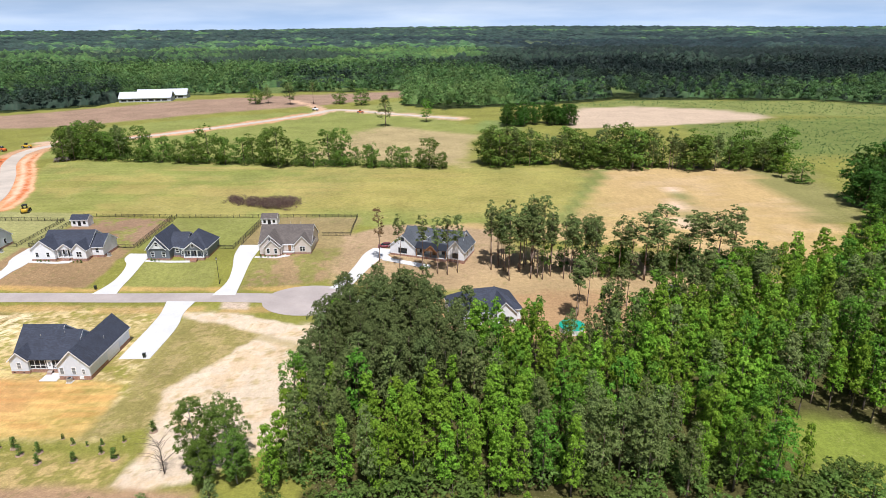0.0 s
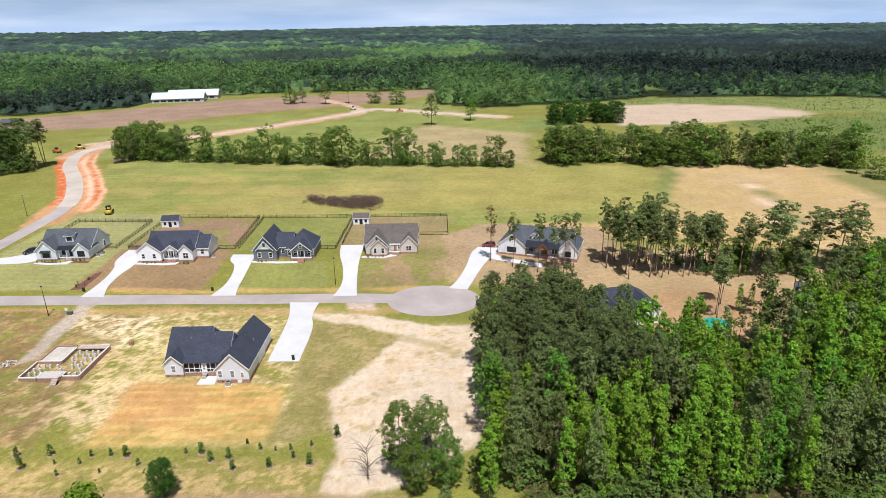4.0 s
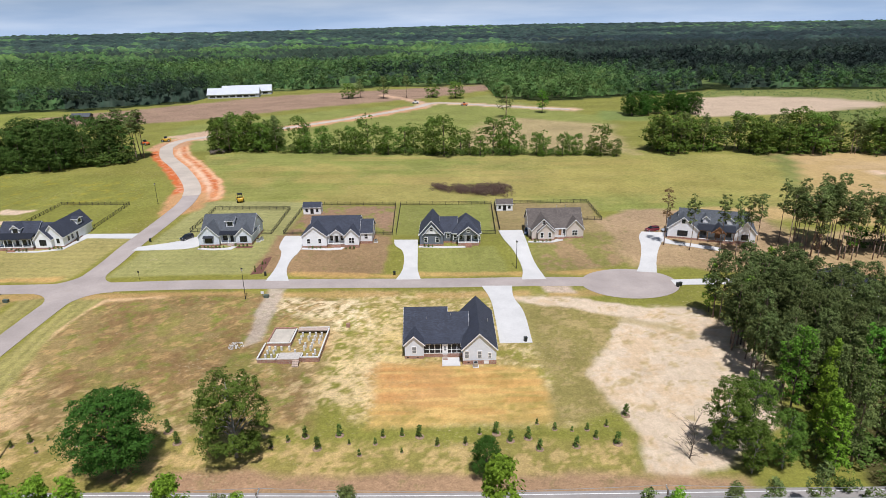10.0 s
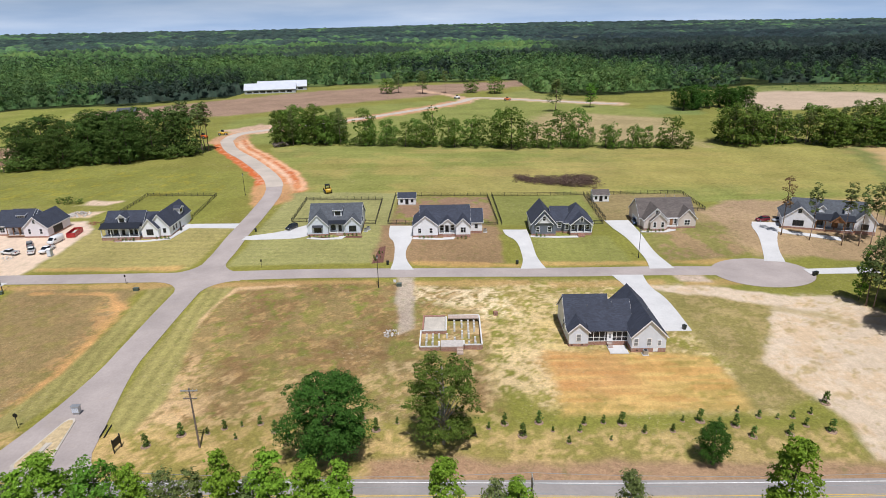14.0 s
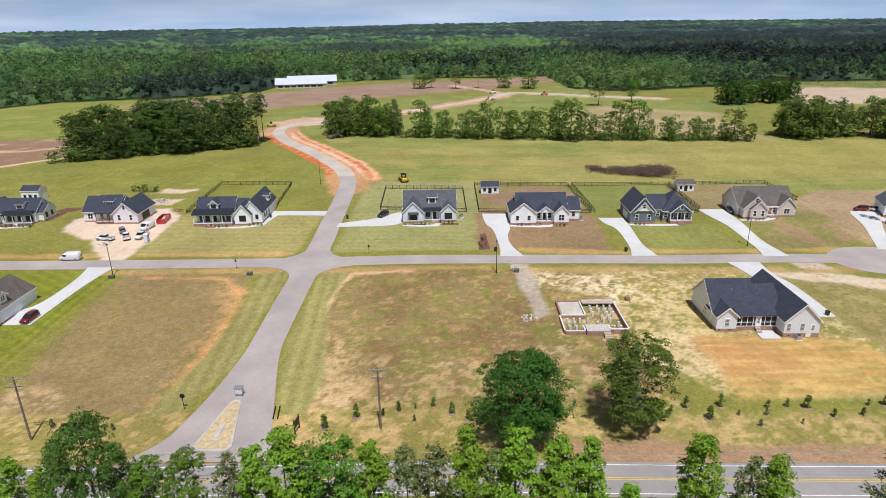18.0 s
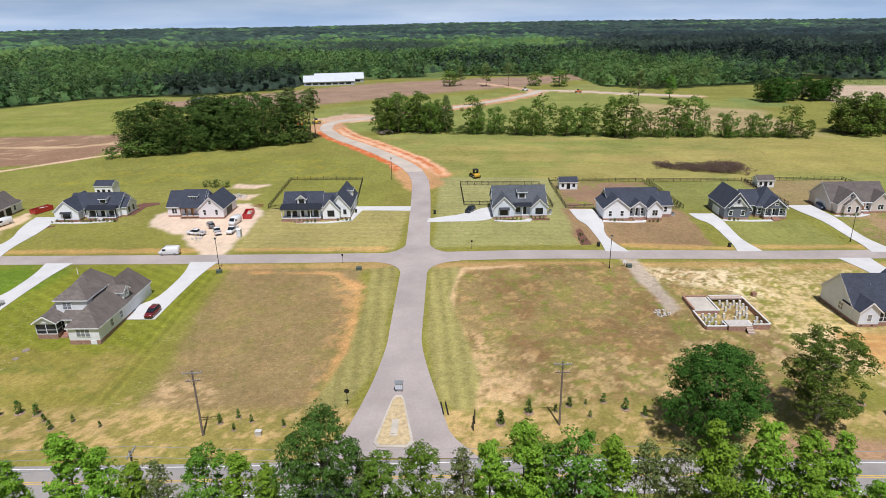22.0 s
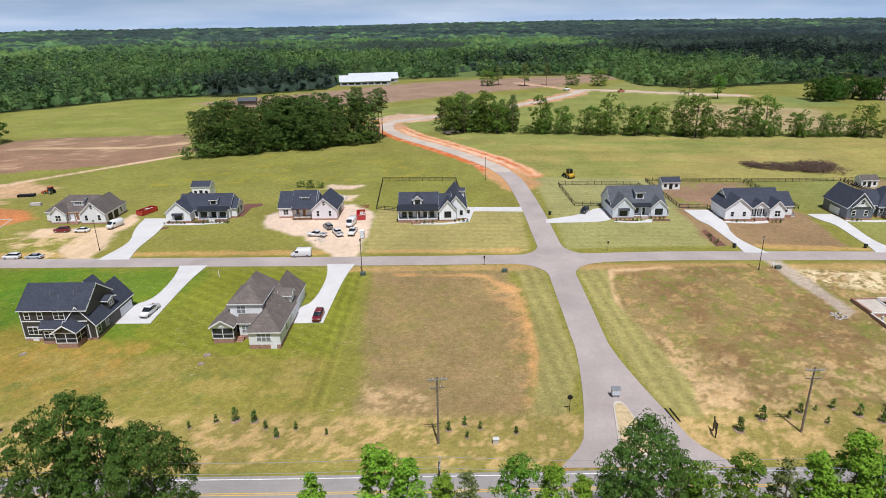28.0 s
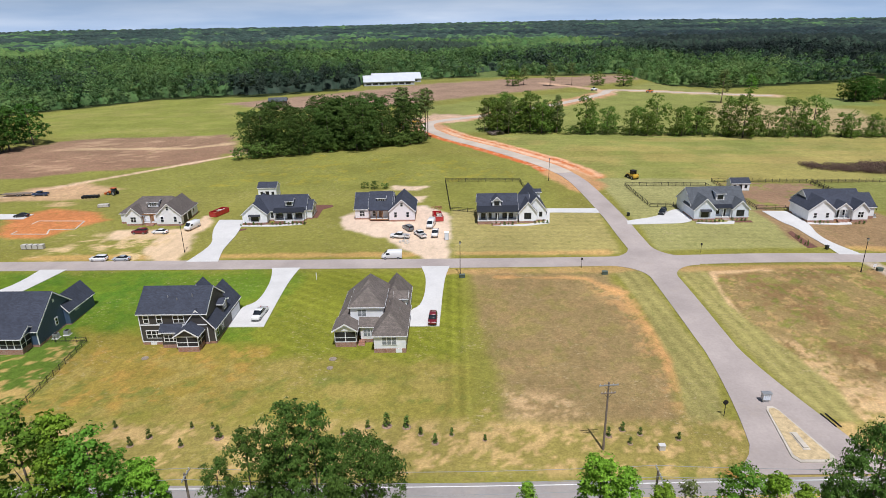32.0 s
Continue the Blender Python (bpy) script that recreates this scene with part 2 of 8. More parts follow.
PINE_BARK = plain("pine_bark", (0.22, 0.155, 0.12), 0.95, vary=0.3, scale=3)
LEAF_OAK = leafy("oak_leaves", (0.12, 0.195, 0.032))
LEAF_DARK = leafy("dark_leaves", (0.054, 0.125, 0.019))
LEAF_VERGE = leafy("verge_leaves", (0.085, 0.16, 0.03))
LEAF_COPSE = leafy("copse_leaves", (0.072, 0.125, 0.026))
LEAF_SPRING = leafy("spring_leaves", (0.19, 0.33, 0.032), hue=0.015, trans=0.25)
LEAF_MID = leafy("mid_leaves", (0.115, 0.23, 0.026), hue=0.018)
LEAF_PINE = leafy("pine_needles", (0.155, 0.2, 0.062), hue=0.012)
LEAF_EDGE_PINE = leafy("dark_pine_needles", (0.128, 0.165, 0.054), hue=0.012)
LEAF_RUST = leafy("browning_needles", (0.2, 0.12, 0.06), hue=0.02)
LEAF_SHRUB = leafy("shrub_leaves", (0.105, 0.165, 0.034))
BRUSH = leafy("brown_brush", (0.17, 0.115, 0.09), hue=0.02)


def asphalt(name, col):
    m, t, b = node_mat(name, 0.88)
    v = coords(t)
    c = mixed(t, "MULTIPLY", 1.0, col, mapped(t, 0.85, 1.13, noise_node(t, 0.12, 6, v)))
    c = mixed(t, "MULTIPLY", 1.0, c, mapped(t, 0.94, 1.06, noise_node(t, 2.2, 4, v)))
    dust = mapped(t, 0.0, 0.3, noise_node(t, 0.3, 7, v, 0.7), 0.55, 0.75)
    c = mixed(t, "MIX", dust, c, (0.42, 0.34, 0.26))
    t.links.new(c, b.inputs["Base Color"])
    return m


ASPHALT = asphalt("street_asphalt", (0.39, 0.335, 0.31))
HIGHWAY = asphalt("highway_asphalt", (0.3, 0.275, 0.26))
GRAVEL_ROAD = asphalt("gravel_haul_road", (0.5, 0.43, 0.36))
PAINT_WHITE = plain("white_road_paint", (0.7, 0.7, 0.68), 0.7, vary=0.2)
PAINT_YELLOW = plain("yellow_road_paint", (0.62, 0.4, 0.05), 0.7, vary=0.2)

GROUND, _t, _b = node_mat("open_ground", 0.95)
_v = coords(_t)
_a = _t.nodes.new("ShaderNodeVertexColor")
_a.layer_name = "cover"
_c = mixed(_t, "MULTIPLY", 1.0, _a.outputs["Color"], mapped(_t, 0.88, 1.12, noise_node(_t, 0.05, 6, _v), 0.36, 0.64))
_c = mixed(_t, "MULTIPLY", 1.0, _c, mapped(_t, 0.83, 1.17, noise_node(_t, 0.8, 7, _v, 0.78), 0.36, 0.64))
_n1 = noise_node(_t, 2.6, 5, _v, 0.85)
_c = mixed(_t, "MULTIPLY", 1.0, _c, mapped(_t, 0.78, 1.22, _n1, 0.36, 0.64))
# flecks of dry straw and tufts of fresh growth, each in patches of its own
_straw = mapped(_t, 0.0, 1.0, noise_node(_t, 1.1, 7, coords(_t, (1, 1.7, 1)), 0.8), 0.56, 0.64)
_where = mapped(_t, 0.0, 0.75, noise_node(_t, 0.07, 5, _v, 0.7), 0.46, 0.6)
_m = _t.nodes.new("ShaderNodeMath")
_m.operation = "MULTIPLY"
_t.links.new(_straw, _m.inputs[0])
_t.links.new(_where, _m.inputs[1])
_c = mixed(_t, "MIX", _m.outputs["Value"], _c, (0.47, 0.38, 0.23))
_c = mixed(_t, "MIX", mapped(_t, 0.0, 0.4, noise_node(_t, 0.3, 8, coords(_t, (1.3, 1, 1)), 0.75), 0.55, 0.66), _c, (0.13, 0.15, 0.035))
# bare earth: smoother, with fine dragged streaks
_smooth = mixed(_t, "MULTIPLY", 1.0, _a.outputs["Color"], mapped(_t, 0.86, 1.14, noise_node(_t, 0.6, 6, coords(_t, (1, 0.35, 1)), 0.7), 0.36, 0.64))
_c = mixed(_t, "MIX", _a.outputs["Alpha"], _smooth, _c)
_t.links.new(_c, _b.inputs["Base Color"])
_b.inputs["Specular IOR Level"].default_value = 0.1
bumped(_t, _b, _n1, 0.6, 0.08)


# ---- mesh helpers ----
class Shape:
    """Collects simple solids into one mesh."""

    def __init__(self):
        self.v, self.f = [], []

    def add(self, verts, faces):
        n = len(self.v)
        self.v += [tuple(p) for p in verts]
        self.f += [tuple(n + i for i in f) for f in faces]
        return self

    def box(self, x0, x1, y0, y1, z0, z1):
        return self.add([(x0, y0, z0), (x1, y0, z0), (x1, y1, z0), (x0, y1, z0), (x0, y0, z1), (x1, y0, z1), (x1, y1, z1), (x0, y1, z1)],
                        [(0, 3, 2, 1), (4, 5, 6, 7), (0, 1, 5, 4), (1, 2, 6, 5), (2, 3, 7, 6), (3, 0, 4, 7)])

    def prism(self, prof, a0, a1, axis):
        """A closed profile of (across, z), drawn out along axis from a0 to a1."""
        k = len(prof)
        put = (lambda s, z, a: (a, s, z)) if axis == "x" else (lambda s, z, a: (s, a, z))
        vs = [put(s, z, a0) for s, z in prof] + [put(s, z, a1) for s, z in prof]
        fs = [(i, (i + 1) % k, k + (i + 1) % k, k + i) for i in range(k)]
        return self.add(vs, fs + [tuple(range(k))[::-1], tuple(range(k, 2 * k))])

    def tube(self, p0, p1, r0, r1=None, n=8):
        p0, p1 = Vector(p0), Vector(p1)
        r1 = r0 if r1 is None else r1
        w = (p1 - p0).normalized()
        u = w.orthogonal().normalized()
        q = w.cross(u)
        vs = []
        for p, r in ((p0, r0), (p1, r1)):
            vs += [p + r * (math.cos(2 * math.pi * i / n) * u + math.sin(2 * math.pi * i / n) * q) for i in range(n)]
        return self.add(vs, [(i, (i + 1) % n, n + (i + 1) % n, n + i) for i in range(n)] + [tuple(range(n))[::-1], tuple(range(n, 2 * n))])

    def mesh(self, name, mat, smooth=False):
        me = bpy.data.meshes.new(name)
        me.from_pydata(self.v, [], self.f)
        me.materials.append(mat)
        bm = bmesh.new()
        bm.from_mesh(me)
        bmesh.ops.recalc_face_normals(bm, faces=bm.faces)
        bm.to_mesh(me)
        bm.free()
        if smooth:
            me.polygons.foreach_set("use_smooth", [True] * len(me.polygons))
        return me


def part(name, shape, mat, parent=None, label="", smooth=False):
    ob = new(name, shape.mesh(name, mat, smooth) if isinstance(shape, Shape) else shape)
    if parent is not None:
        ob.parent = parent
    if label:
        ob["label"] = label
    return ob


def thing(name, m, label, category, group=""):
    ob = new(name)
    ob.empty_display_size = 0.3
    ob.matrix_basis = m
    return tagged(ob, label, category, group)


# ---- the lie of the land ----
def step(v, a, b):
    u = np.clip((v - a) / (b - a), 0, 1)
    return u * u * (3 - 2 * u)


def land(x, y):
    """Height of the ground: the street falls towards the round end, the back lots lie a little higher."""
    left = step(-x, 75, 160)
    z = left * (2.3 * (0.5 + 0.5 * step(y, 90, 140)) + 0.6 * step(y, 163, 180)) + (1 - left) * 1.7 * step(y, 163, 180)
    return z + step(y, 900, 2600) * (6.0 + 6.0 * np.sin(x / 610.0 + 0.7) * np.cos(y / 730.0)) + 26.0 * step(y, 2000, 4700)


def at(x, y, turn=0, dz=0.0):
    return pose(x, y, float(land(x, y)) + dz, 0, 0, turn)


def hash01(ix, iy, seed):
    v = np.sin(ix * 127.1 + iy * 311.7 + seed * 74.7) * 43758.5453
    return v - np.floor(v)


def fuzz(x, y, scale, seed=0, octaves=3, keep_amp=0.5):
    """Smooth value noise, 0 to 1."""
    total, amp, norm = 0.0, 1.0, 0.0
    for k in range(octaves):
        u, v = x / scale, y / scale
        iu, iv = np.floor(u), np.floor(v)
        a, b = u - iu, v - iv
        a, b = a * a * (3 - 2 * a), b * b * (3 - 2 * b)
        s = seed + 17 * k
        total = total + amp * ((hash01(iu, iv, s) * (1 - a) + hash01(iu + 1, iv, s) * a) * (1 - b) + (hash01(iu, iv + 1, s) * (1 - a) + hash01(iu + 1, iv + 1, s) * a) * b)
        norm += amp
        amp, scale = amp * keep_amp, scale * 0.47
    return total / norm


def inside(px, py, poly):
    """Signed distance to a closed outline, positive inside."""
    d = np.full(np.shape(px), 1e9)
    hit = np.zeros(np.shape(px), bool)
    n = len(poly)
    for i in range(n):
        (x0, y0), (x1, y1) = poly[i], poly[(i + 1) % n]
        ex, ey = x1 - x0, y1 - y0
        k = np.clip(((px - x0) * ex + (py - y0) * ey) / (ex * ex + ey * ey + 1e-9), 0, 1)
        d = np.minimum(d, np.hypot(px - x0 - k * ex, py - y0 - k * ey))
        cross = (y0 > py) != (y1 > py)
        if ey:
            hit ^= cross & (px < x0 + (py - y0) * ex / ey)
    return np.where(hit, d, -d)


def along(px, py, line):
    """Distance to an open line."""
    d = np.full(np.shape(px), 1e9)
    for (x0, y0), (x1, y1) in zip(line, line[1:]):
        ex, ey = x1 - x0, y1 - y0
        k = np.clip(((px - x0) * ex + (py - y0) * ey) / (ex * ex + ey * ey), 0, 1)
        d = np.minimum(d, np.hypot(px - x0 - k * ex, py - y0 - k * ey))
    return d


def curve(points, n=10):
    """A smooth line through points (Catmull-Rom)."""
    p = [points[0], *points, points[-1]]
    out = []
    for a, b, c, d in zip(p, p[1:], p[2:], p[3:]):
        for i in range(n):
            t = i / n
            out.append(tuple(0.5 * (2 * b[k] + (c[k] - a[k]) * t + (2 * a[k] - 5 * b[k] + 4 * c[k] - d[k]) * t * t + (3 * b[k] - a[k] - 3 * c[k] + d[k]) * t ** 3) for k in range(2)))
    return out + [tuple(points[-1])]


# ---- lines of the roads ----
STREET = curve([(-460, 150.0), (-300, 148.7), (-200, 147.9), (-140, 149.8), (-100, 152.4), (-60, 153.0), (-36, 151.2)], 12)
NORTH = curve([(-177.3, 147), (-177.6, 170), (-178.8, 207), (-181.0, 230), (-188.0, 252), (-206.0, 285), (-224.5, 314), (-236.0, 340)], 10)
HAUL = curve([(-236.0, 340), (-234.0, 366), (-199, 392), (-160, 430), (-129.7, 468), (-106, 505), (-88.9, 533), (-40, 505), (10.8, 477)], 8)
HAUL_BACK = curve([(-98, 520), (-112, 552), (-140, 590)], 6)
TRACK = curve([(-392, 200), (-377, 211.7), (-349.8, 242.6), (-318, 279), (-300, 296)], 6)


def aside(line, off):
    """The line moved sideways, to its left for a positive distance."""
    out = []
    for i, (x, y) in enumerate(line):
        a, b = line[max(i - 1, 0)], line[min(i + 1, len(line) - 1)]
        d = Vector((b[0] - a[0], b[1] - a[1])).normalized()
        out.append((x - d.y * off, y + d.x * off))
    return out


# ---- ground: one sheet to the horizon, coloured by what grows or lies on it, plus distance haze ----
def spread(fine0, fine1, d, lo, hi, grow=1.12, slow=None, until=0):
    mid = list(np.arange(fine0, fine1 + 1e-6, d))
    s, p, up = d, fine1, []
    while p < hi:
        s *= slow if slow and p < until else grow
        p += s
        up.append(min(p, hi))
    s, p, down = d, fine0, []
    while p > lo:
        s *= grow
        p -= s
        down.append(max(p, lo))
    return np.array(down[::-1] + mid + up)


gx = spread(-300, -40, 0.58, -4700, 4700, 1.045)
gy = spread(78, 160, 0.58, -900, 4900, 1.04, 1.007, 350)
GX, GY = np.meshgrid(gx, gy)
cover = np.empty(GX.shape + (3,))
cover[:] = lin(136, 140, 66)
n_big, n_mid, n_fine = fuzz(GX, GY, 45, 1), fuzz(GX, GY, 9, 2), fuzz(GX, GY, 2.6, 3)


calm = np.ones(GX.shape)              # 1: tufted turf, towards 0: bare smooth earth


def bare(poly, amount=0.7):
    calm[:] *= 1 - amount * step(inside(GX, GY, poly) + (n_mid - 0.5) * 3, -1, 1)


def blend(weight, col):
    cover[:] = cover * (1 - weight[..., None]) + np.array(col) * weight[..., None]


def zone(poly, col, soft=1.0, rough=2.0, amount=1.0):
    d = inside(GX, GY, poly) + (n_mid - 0.5) * 2 * rough + (n_fine - 0.5) * rough
    blend(step(d, -soft, soft) * amount, lin(*col))


def band(line, half, col, soft=1.0, rough=1.0, amount=1.0):
    d = half - along(GX, GY, line) + (n_mid - 0.5) * 2 * rough + (n_fine - 0.5) * rough
    blend(step(d, -soft, soft) * amount, lin(*col))


def patches(poly, col, low=0.5, high=0.65, seed=5, size=6.0, amount=1.0, soft=2.0):
    d = step(inside(GX, GY, poly), -soft, soft) * step(fuzz(GX, GY, size, seed, 4, 0.78), low, high)
    blend(d * amount, lin(*col))


def streaks(poly, col, low, high, seed, size, amount=0.8, soft=1.0):
    """Uneven rows along x, as a rake or a seeder leaves them."""
    d = step(inside(GX, GY, poly), -soft, soft) * step(fuzz(GX * 0.14, GY + 0.5 * n_big, size, seed, 2), low, high)
    blend(d * amount, lin(*col))


def stripes(poly, width, turn, amount=0.12, seed=0):
    """Mowing lines: neighbouring swaths a little lighter and darker."""
    a = radians(turn)
    s = (GX * math.cos(a) + GY * math.sin(a) + 0.5 * (n_mid - 0.5)) / width
    k = np.sin(s * math.pi * 2) * step(inside(GX, GY, poly), -0.5, 0.5) * amount
    cover[:] *= (1 + k)[..., None]


BIG = [(-174, 224), (-60, 222), (-12, 205), (110, 175), (160, 250), (150, 297), (10, 304), (-165, 322), (-205, 318), (-186, 250)]
zone([(-420, 160), (-190, 160), (-190, 260), (-330, 300), (-420, 250)], (134, 142, 66), 6, 6)
zone(BIG, (142, 151, 78), 2, 2)
stripes(BIG, 5.5, 94, 0.045)
patches(BIG, (168, 160, 90), 0.42, 0.62, 8, 40, 0.65)
streaks([(-100, 250), (60, 240), (70, 300), (-60, 308), (-150, 318)], (178, 164, 96), 0.5, 0.66, 87, 9.0, 0.5, 6.0)
streaks(BIG, (128, 142, 66), 0.56, 0.68, 88, 7.0, 0.45, 4.0)
zone([(-16, 208), (120, 170), (160, 250), (152, 298), (72, 302), (60, 250), (42, 215)], (190, 168, 110), 3, 4)
patches([(20, 175), (120, 170), (160, 250), (152, 298), (72, 302), (48, 230)], (202, 180, 132), 0.5, 0.7, 9, 18, 0.6)
zone([(-60, 232), (60, 225), (66, 300), (-20, 304)], (164, 158, 84), 14, 10, 0.7)
band([(42, 214), (60, 255), (78, 299)], 3.2, (128, 138, 74), 1.5, 2)
band([(88, 200), (95, 230), (101, 260)], 2.2, (140, 142, 86), 1.5, 2)
band([(84, 205), (92, 235), (98, 262)], 1.4, (222, 200, 160), 1, 1.5)
bare([(51, 240), (120, 175), (160, 250), (152, 298), (78, 299)], 0.45)
zone([(148, 300), (142, 270), (134, 212), (160, 205), (175, 300)], (140, 140, 82), 2, 3)
# land beyond the hedge
zone([(-500, 420), (-430, 530), (-380, 500), (-240, 330), (-320, 290), (-420, 320)], (138, 148, 68), 5, 4)
patches([(-500, 420), (-430, 530), (-380, 500), (-240, 330), (-320, 290), (-420, 320)], (156, 156, 84), 0.48, 0.62, 65, 16, 0.6)
zone([(-415, 325), (-341, 332), (-318, 290), (-330, 262), (-410, 232), (-470, 250)], (150, 126, 96), 3, 5)
patches([(-415, 325), (-341, 332), (-318, 290), (-330, 270), (-410, 240)], (190, 166, 126), 0.56, 0.68, 12, 9, 0.7)
zone([(-240, 330), (-160, 324), (0, 308), (30, 430), (-20, 500), (-100, 530), (-200, 470), (-260, 420)], (138, 148, 76), 5, 5)
zone([(-75, 335), (10, 310), (22, 400), (-40, 440), (-70, 390)], (172, 160, 110), 8, 8)
zone([(-390, 470), (-290, 555), (-250, 600), (-40, 690), (-36, 640), (-110, 560), (-200, 500), (-270, 440), (-340, 430)], (160, 138, 110), 4, 4)
zone([(-80, 545), (-40, 600), (-30, 530), (0, 500), (-40, 510)], (140, 148, 80), 5, 4)

zone([(90, 470), (240, 488), (330, 470), (420, 480), (340, 570), (166, 588), (110, 560)], (128, 140, 74), 6, 8)
FIELD_FAR = [(87, 426), (131, 431), (174, 438), (227, 456), (248, 472), (232, 514), (170, 542), (120, 538), (92, 490)]
zone(FIELD_FAR, (198, 182, 148), 3, 3)
bare(FIELD_FAR, 0.5)
zone([(250, 330), (500, 300), (500, 470), (300, 470), (170, 440), (150, 330)], (112, 128, 64), 8, 10)
zone([(20, 420), (50, 415), (60, 450), (30, 470)], (126, 144, 76), 3, 3)
# lots along the street
zone([(-345, 158), (-232, 158), (-232, 215), (-345, 215)], (140, 144, 72), 4, 4, 0.7)
H6_LAWN = [(-224, 153), (-183, 153), (-181, 187), (-190, 190), (-224, 190)]
zone(H6_LAWN, (164, 162, 100), 1, 0.8)
stripes(H6_LAWN, 3.0, 86, 0.06)
H5_LAWN = [(-173, 155), (-134, 157), (-134, 224), (-173, 228)]
zone(H5_LAWN, (154, 160, 100), 1, 0.6)
stripes(H5_LAWN, 2.8, 88, 0.06)
zone([(-136, 158), (-124, 158), (-100, 158), (-101, 186), (-136, 186)], (152, 132, 96), 1, 1.5)
zone([(-133, 187), (-101, 187), (-101, 220), (-133, 220)], (150, 128, 98), 1, 1)
patches([(-133, 187), (-101, 187), (-101, 220), (-133, 220)], (136, 140, 74), 0.5, 0.6, 21, 8)
zone([(-91, 158), (-66, 158), (-69, 177), (-91, 178)], (138, 144, 78), 1, 1.2)
zone([(-100, 187), (-68, 187), (-67, 221), (-101, 221)], (138, 146, 76), 1, 0.6)
zone([(-58, 157), (-33, 165), (-32, 200), (-58, 186)], (138, 138, 78), 2, 2)
patches([(-58, 157), (-33, 165), (-36, 186), (-58, 182)], (160, 140, 102), 0.45, 0.6, 23, 7)
zone([(-68, 187), (-32, 187), (-32, 221), (-67, 221)], (158, 142, 100), 2, 2, 0.8)
zone([(-33, 163), (10, 156), (24, 172), (20, 205), (-18, 212), (-34, 200)], (172, 152, 114), 2, 3)
zone([(-6, 140), (100, 150), (90, 172), (40, 185), (10, 165)], (178, 158, 116), 3, 4)
zone([(-4, 126), (40, 126), (70, 142), (40, 156), (-4, 150)], (178, 150, 110), 3, 4)
# front lots
FIELD_B = [(-171, 143), (-127, 145), (-107, 140), (-107, 92), (-169, 88)]
zone(FIELD_B, (146, 133, 88), 2, 2)
patches(FIELD_B, (138, 140, 74), 0.5, 0.6, 31, 5, 0.7)
patches(FIELD_B, (138, 114, 78), 0.5, 0.6, 32, 7, 0.65)
patches(FIELD_B, (184, 160, 108), 0.58, 0.65, 33, 2.2, 0.7)
patches(FIELD_B, (122, 136, 60), 0.6, 0.68, 70, 3.0, 0.7)

patches([(-126, 145), (-104, 146), (-104, 100), (-128, 104)], (208, 190, 142), 0.54, 0.63, 34, 2.8, 0.75)
band([(-153, 142), (-166, 140.4), (-168.4, 134), (-169, 118), (-168.2, 104.2), (-166.8, 91.6), (-165, 87)], 0.8, (214, 190, 144), 0.7, 1.3)
patches([(-168, 112), (-162, 110), (-156, 90), (-166, 88)], (204, 180, 132), 0.5, 0.58, 71, 1.8, 0.8)
patches([(-168, 104), (-157, 97), (-156, 88), (-167, 86)], (206, 184, 138), 0.46, 0.56, 49, 2.2, 0.85)
HA_LOT = [(-105, 147), (-72, 147), (-62, 120), (-62, 92), (-101, 93)]
zone(HA_LOT, (160, 151, 90), 2, 2)
patches(HA_LOT, (206, 190, 134), 0.5, 0.58, 35, 2.4, 0.6)
patches(HA_LOT, (146, 148, 70), 0.52, 0.6, 36, 4, 0.8)
patches(HA_LOT, (222, 206, 156), 0.54, 0.6, 55, 1.5, 0.75)
patches([(-108, 134), (-92, 134), (-93, 92), (-109, 98)], (216, 198, 146), 0.5, 0.58, 56, 1.8, 0.8)
patches([(-168, 104), (-107, 104), (-107, 80), (-168, 80)], (198, 178, 128), 0.55, 0.62, 57, 1.6, 0.7)
patches([(-330, 80), (-186, 80), (-186, 92), (-330, 92)], (200, 178, 124), 0.54, 0.62, 58, 1.7, 0.7)
HA_BACK = [(-97, 112.4), (-71, 110.8), (-66, 109.3), (-65, 101), (-65, 93.3), (-97, 91.6)]
zone(HA_BACK, (188, 166, 98), 1.0, 1)
patches(HA_BACK, (212, 182, 112), 0.5, 0.58, 37, 2.5, 0.8)
patches(HA_BACK, (160, 150, 80), 0.54, 0.62, 48, 3.5, 0.7)
zone([(-97, 112), (-84, 112), (-81, 99), (-97, 98)], (204, 160, 106), 3, 3, 0.7)
stripes(HA_BACK, 2.2, 90, 0.07)
streaks(HA_BACK, (222, 192, 122), 0.52, 0.6, 81, 1.0, 0.6)
streaks(HA_BACK, (200, 146, 88), 0.54, 0.62, 82, 1.2, 0.35)
streaks([(-97, 131), (-93, 131), (-92, 112), (-97, 111)], (222, 204, 140), 0.5, 0.58, 83, 1.2, 0.7)
patches([(-106, 112), (-98, 114), (-97, 98), (-108, 99)], (224, 206, 156), 0.44, 0.54, 84, 1.3, 0.9)
patches([(-124, 142), (-104, 142), (-100, 128), (-108, 126), (-110, 131), (-124, 134)], (232, 220, 178), 0.46, 0.54, 85, 1.4, 0.9)
zone([(-66, 147), (-50, 147), (-50, 120), (-52, 98), (-60, 94), (-64, 115)], (156, 150, 92), 2, 3)
WEEDY = [(-63, 139), (-52, 138.6), (-42, 132.5), (-49, 121), (-56, 108), (-53, 96), (-65, 93), (-65, 104), (-63.4, 119)]
zone(WEEDY, (146, 140, 84), 1.5, 2)
patches(WEEDY, (172, 158, 108), 0.5, 0.6, 46, 3, 0.8)
SAND = [(-68, 143.6), (-56, 144), (-41, 137), (-25, 137), (-21, 126), (-21, 113.6), (-22, 103), (-30, 91), (-40, 82), (-48, 78.5), (-54.5, 79.5), (-52.8, 89), (-54, 97), (-56.5, 107.7), (-49, 121.7), (-42, 132), (-55, 138), (-65, 140)]
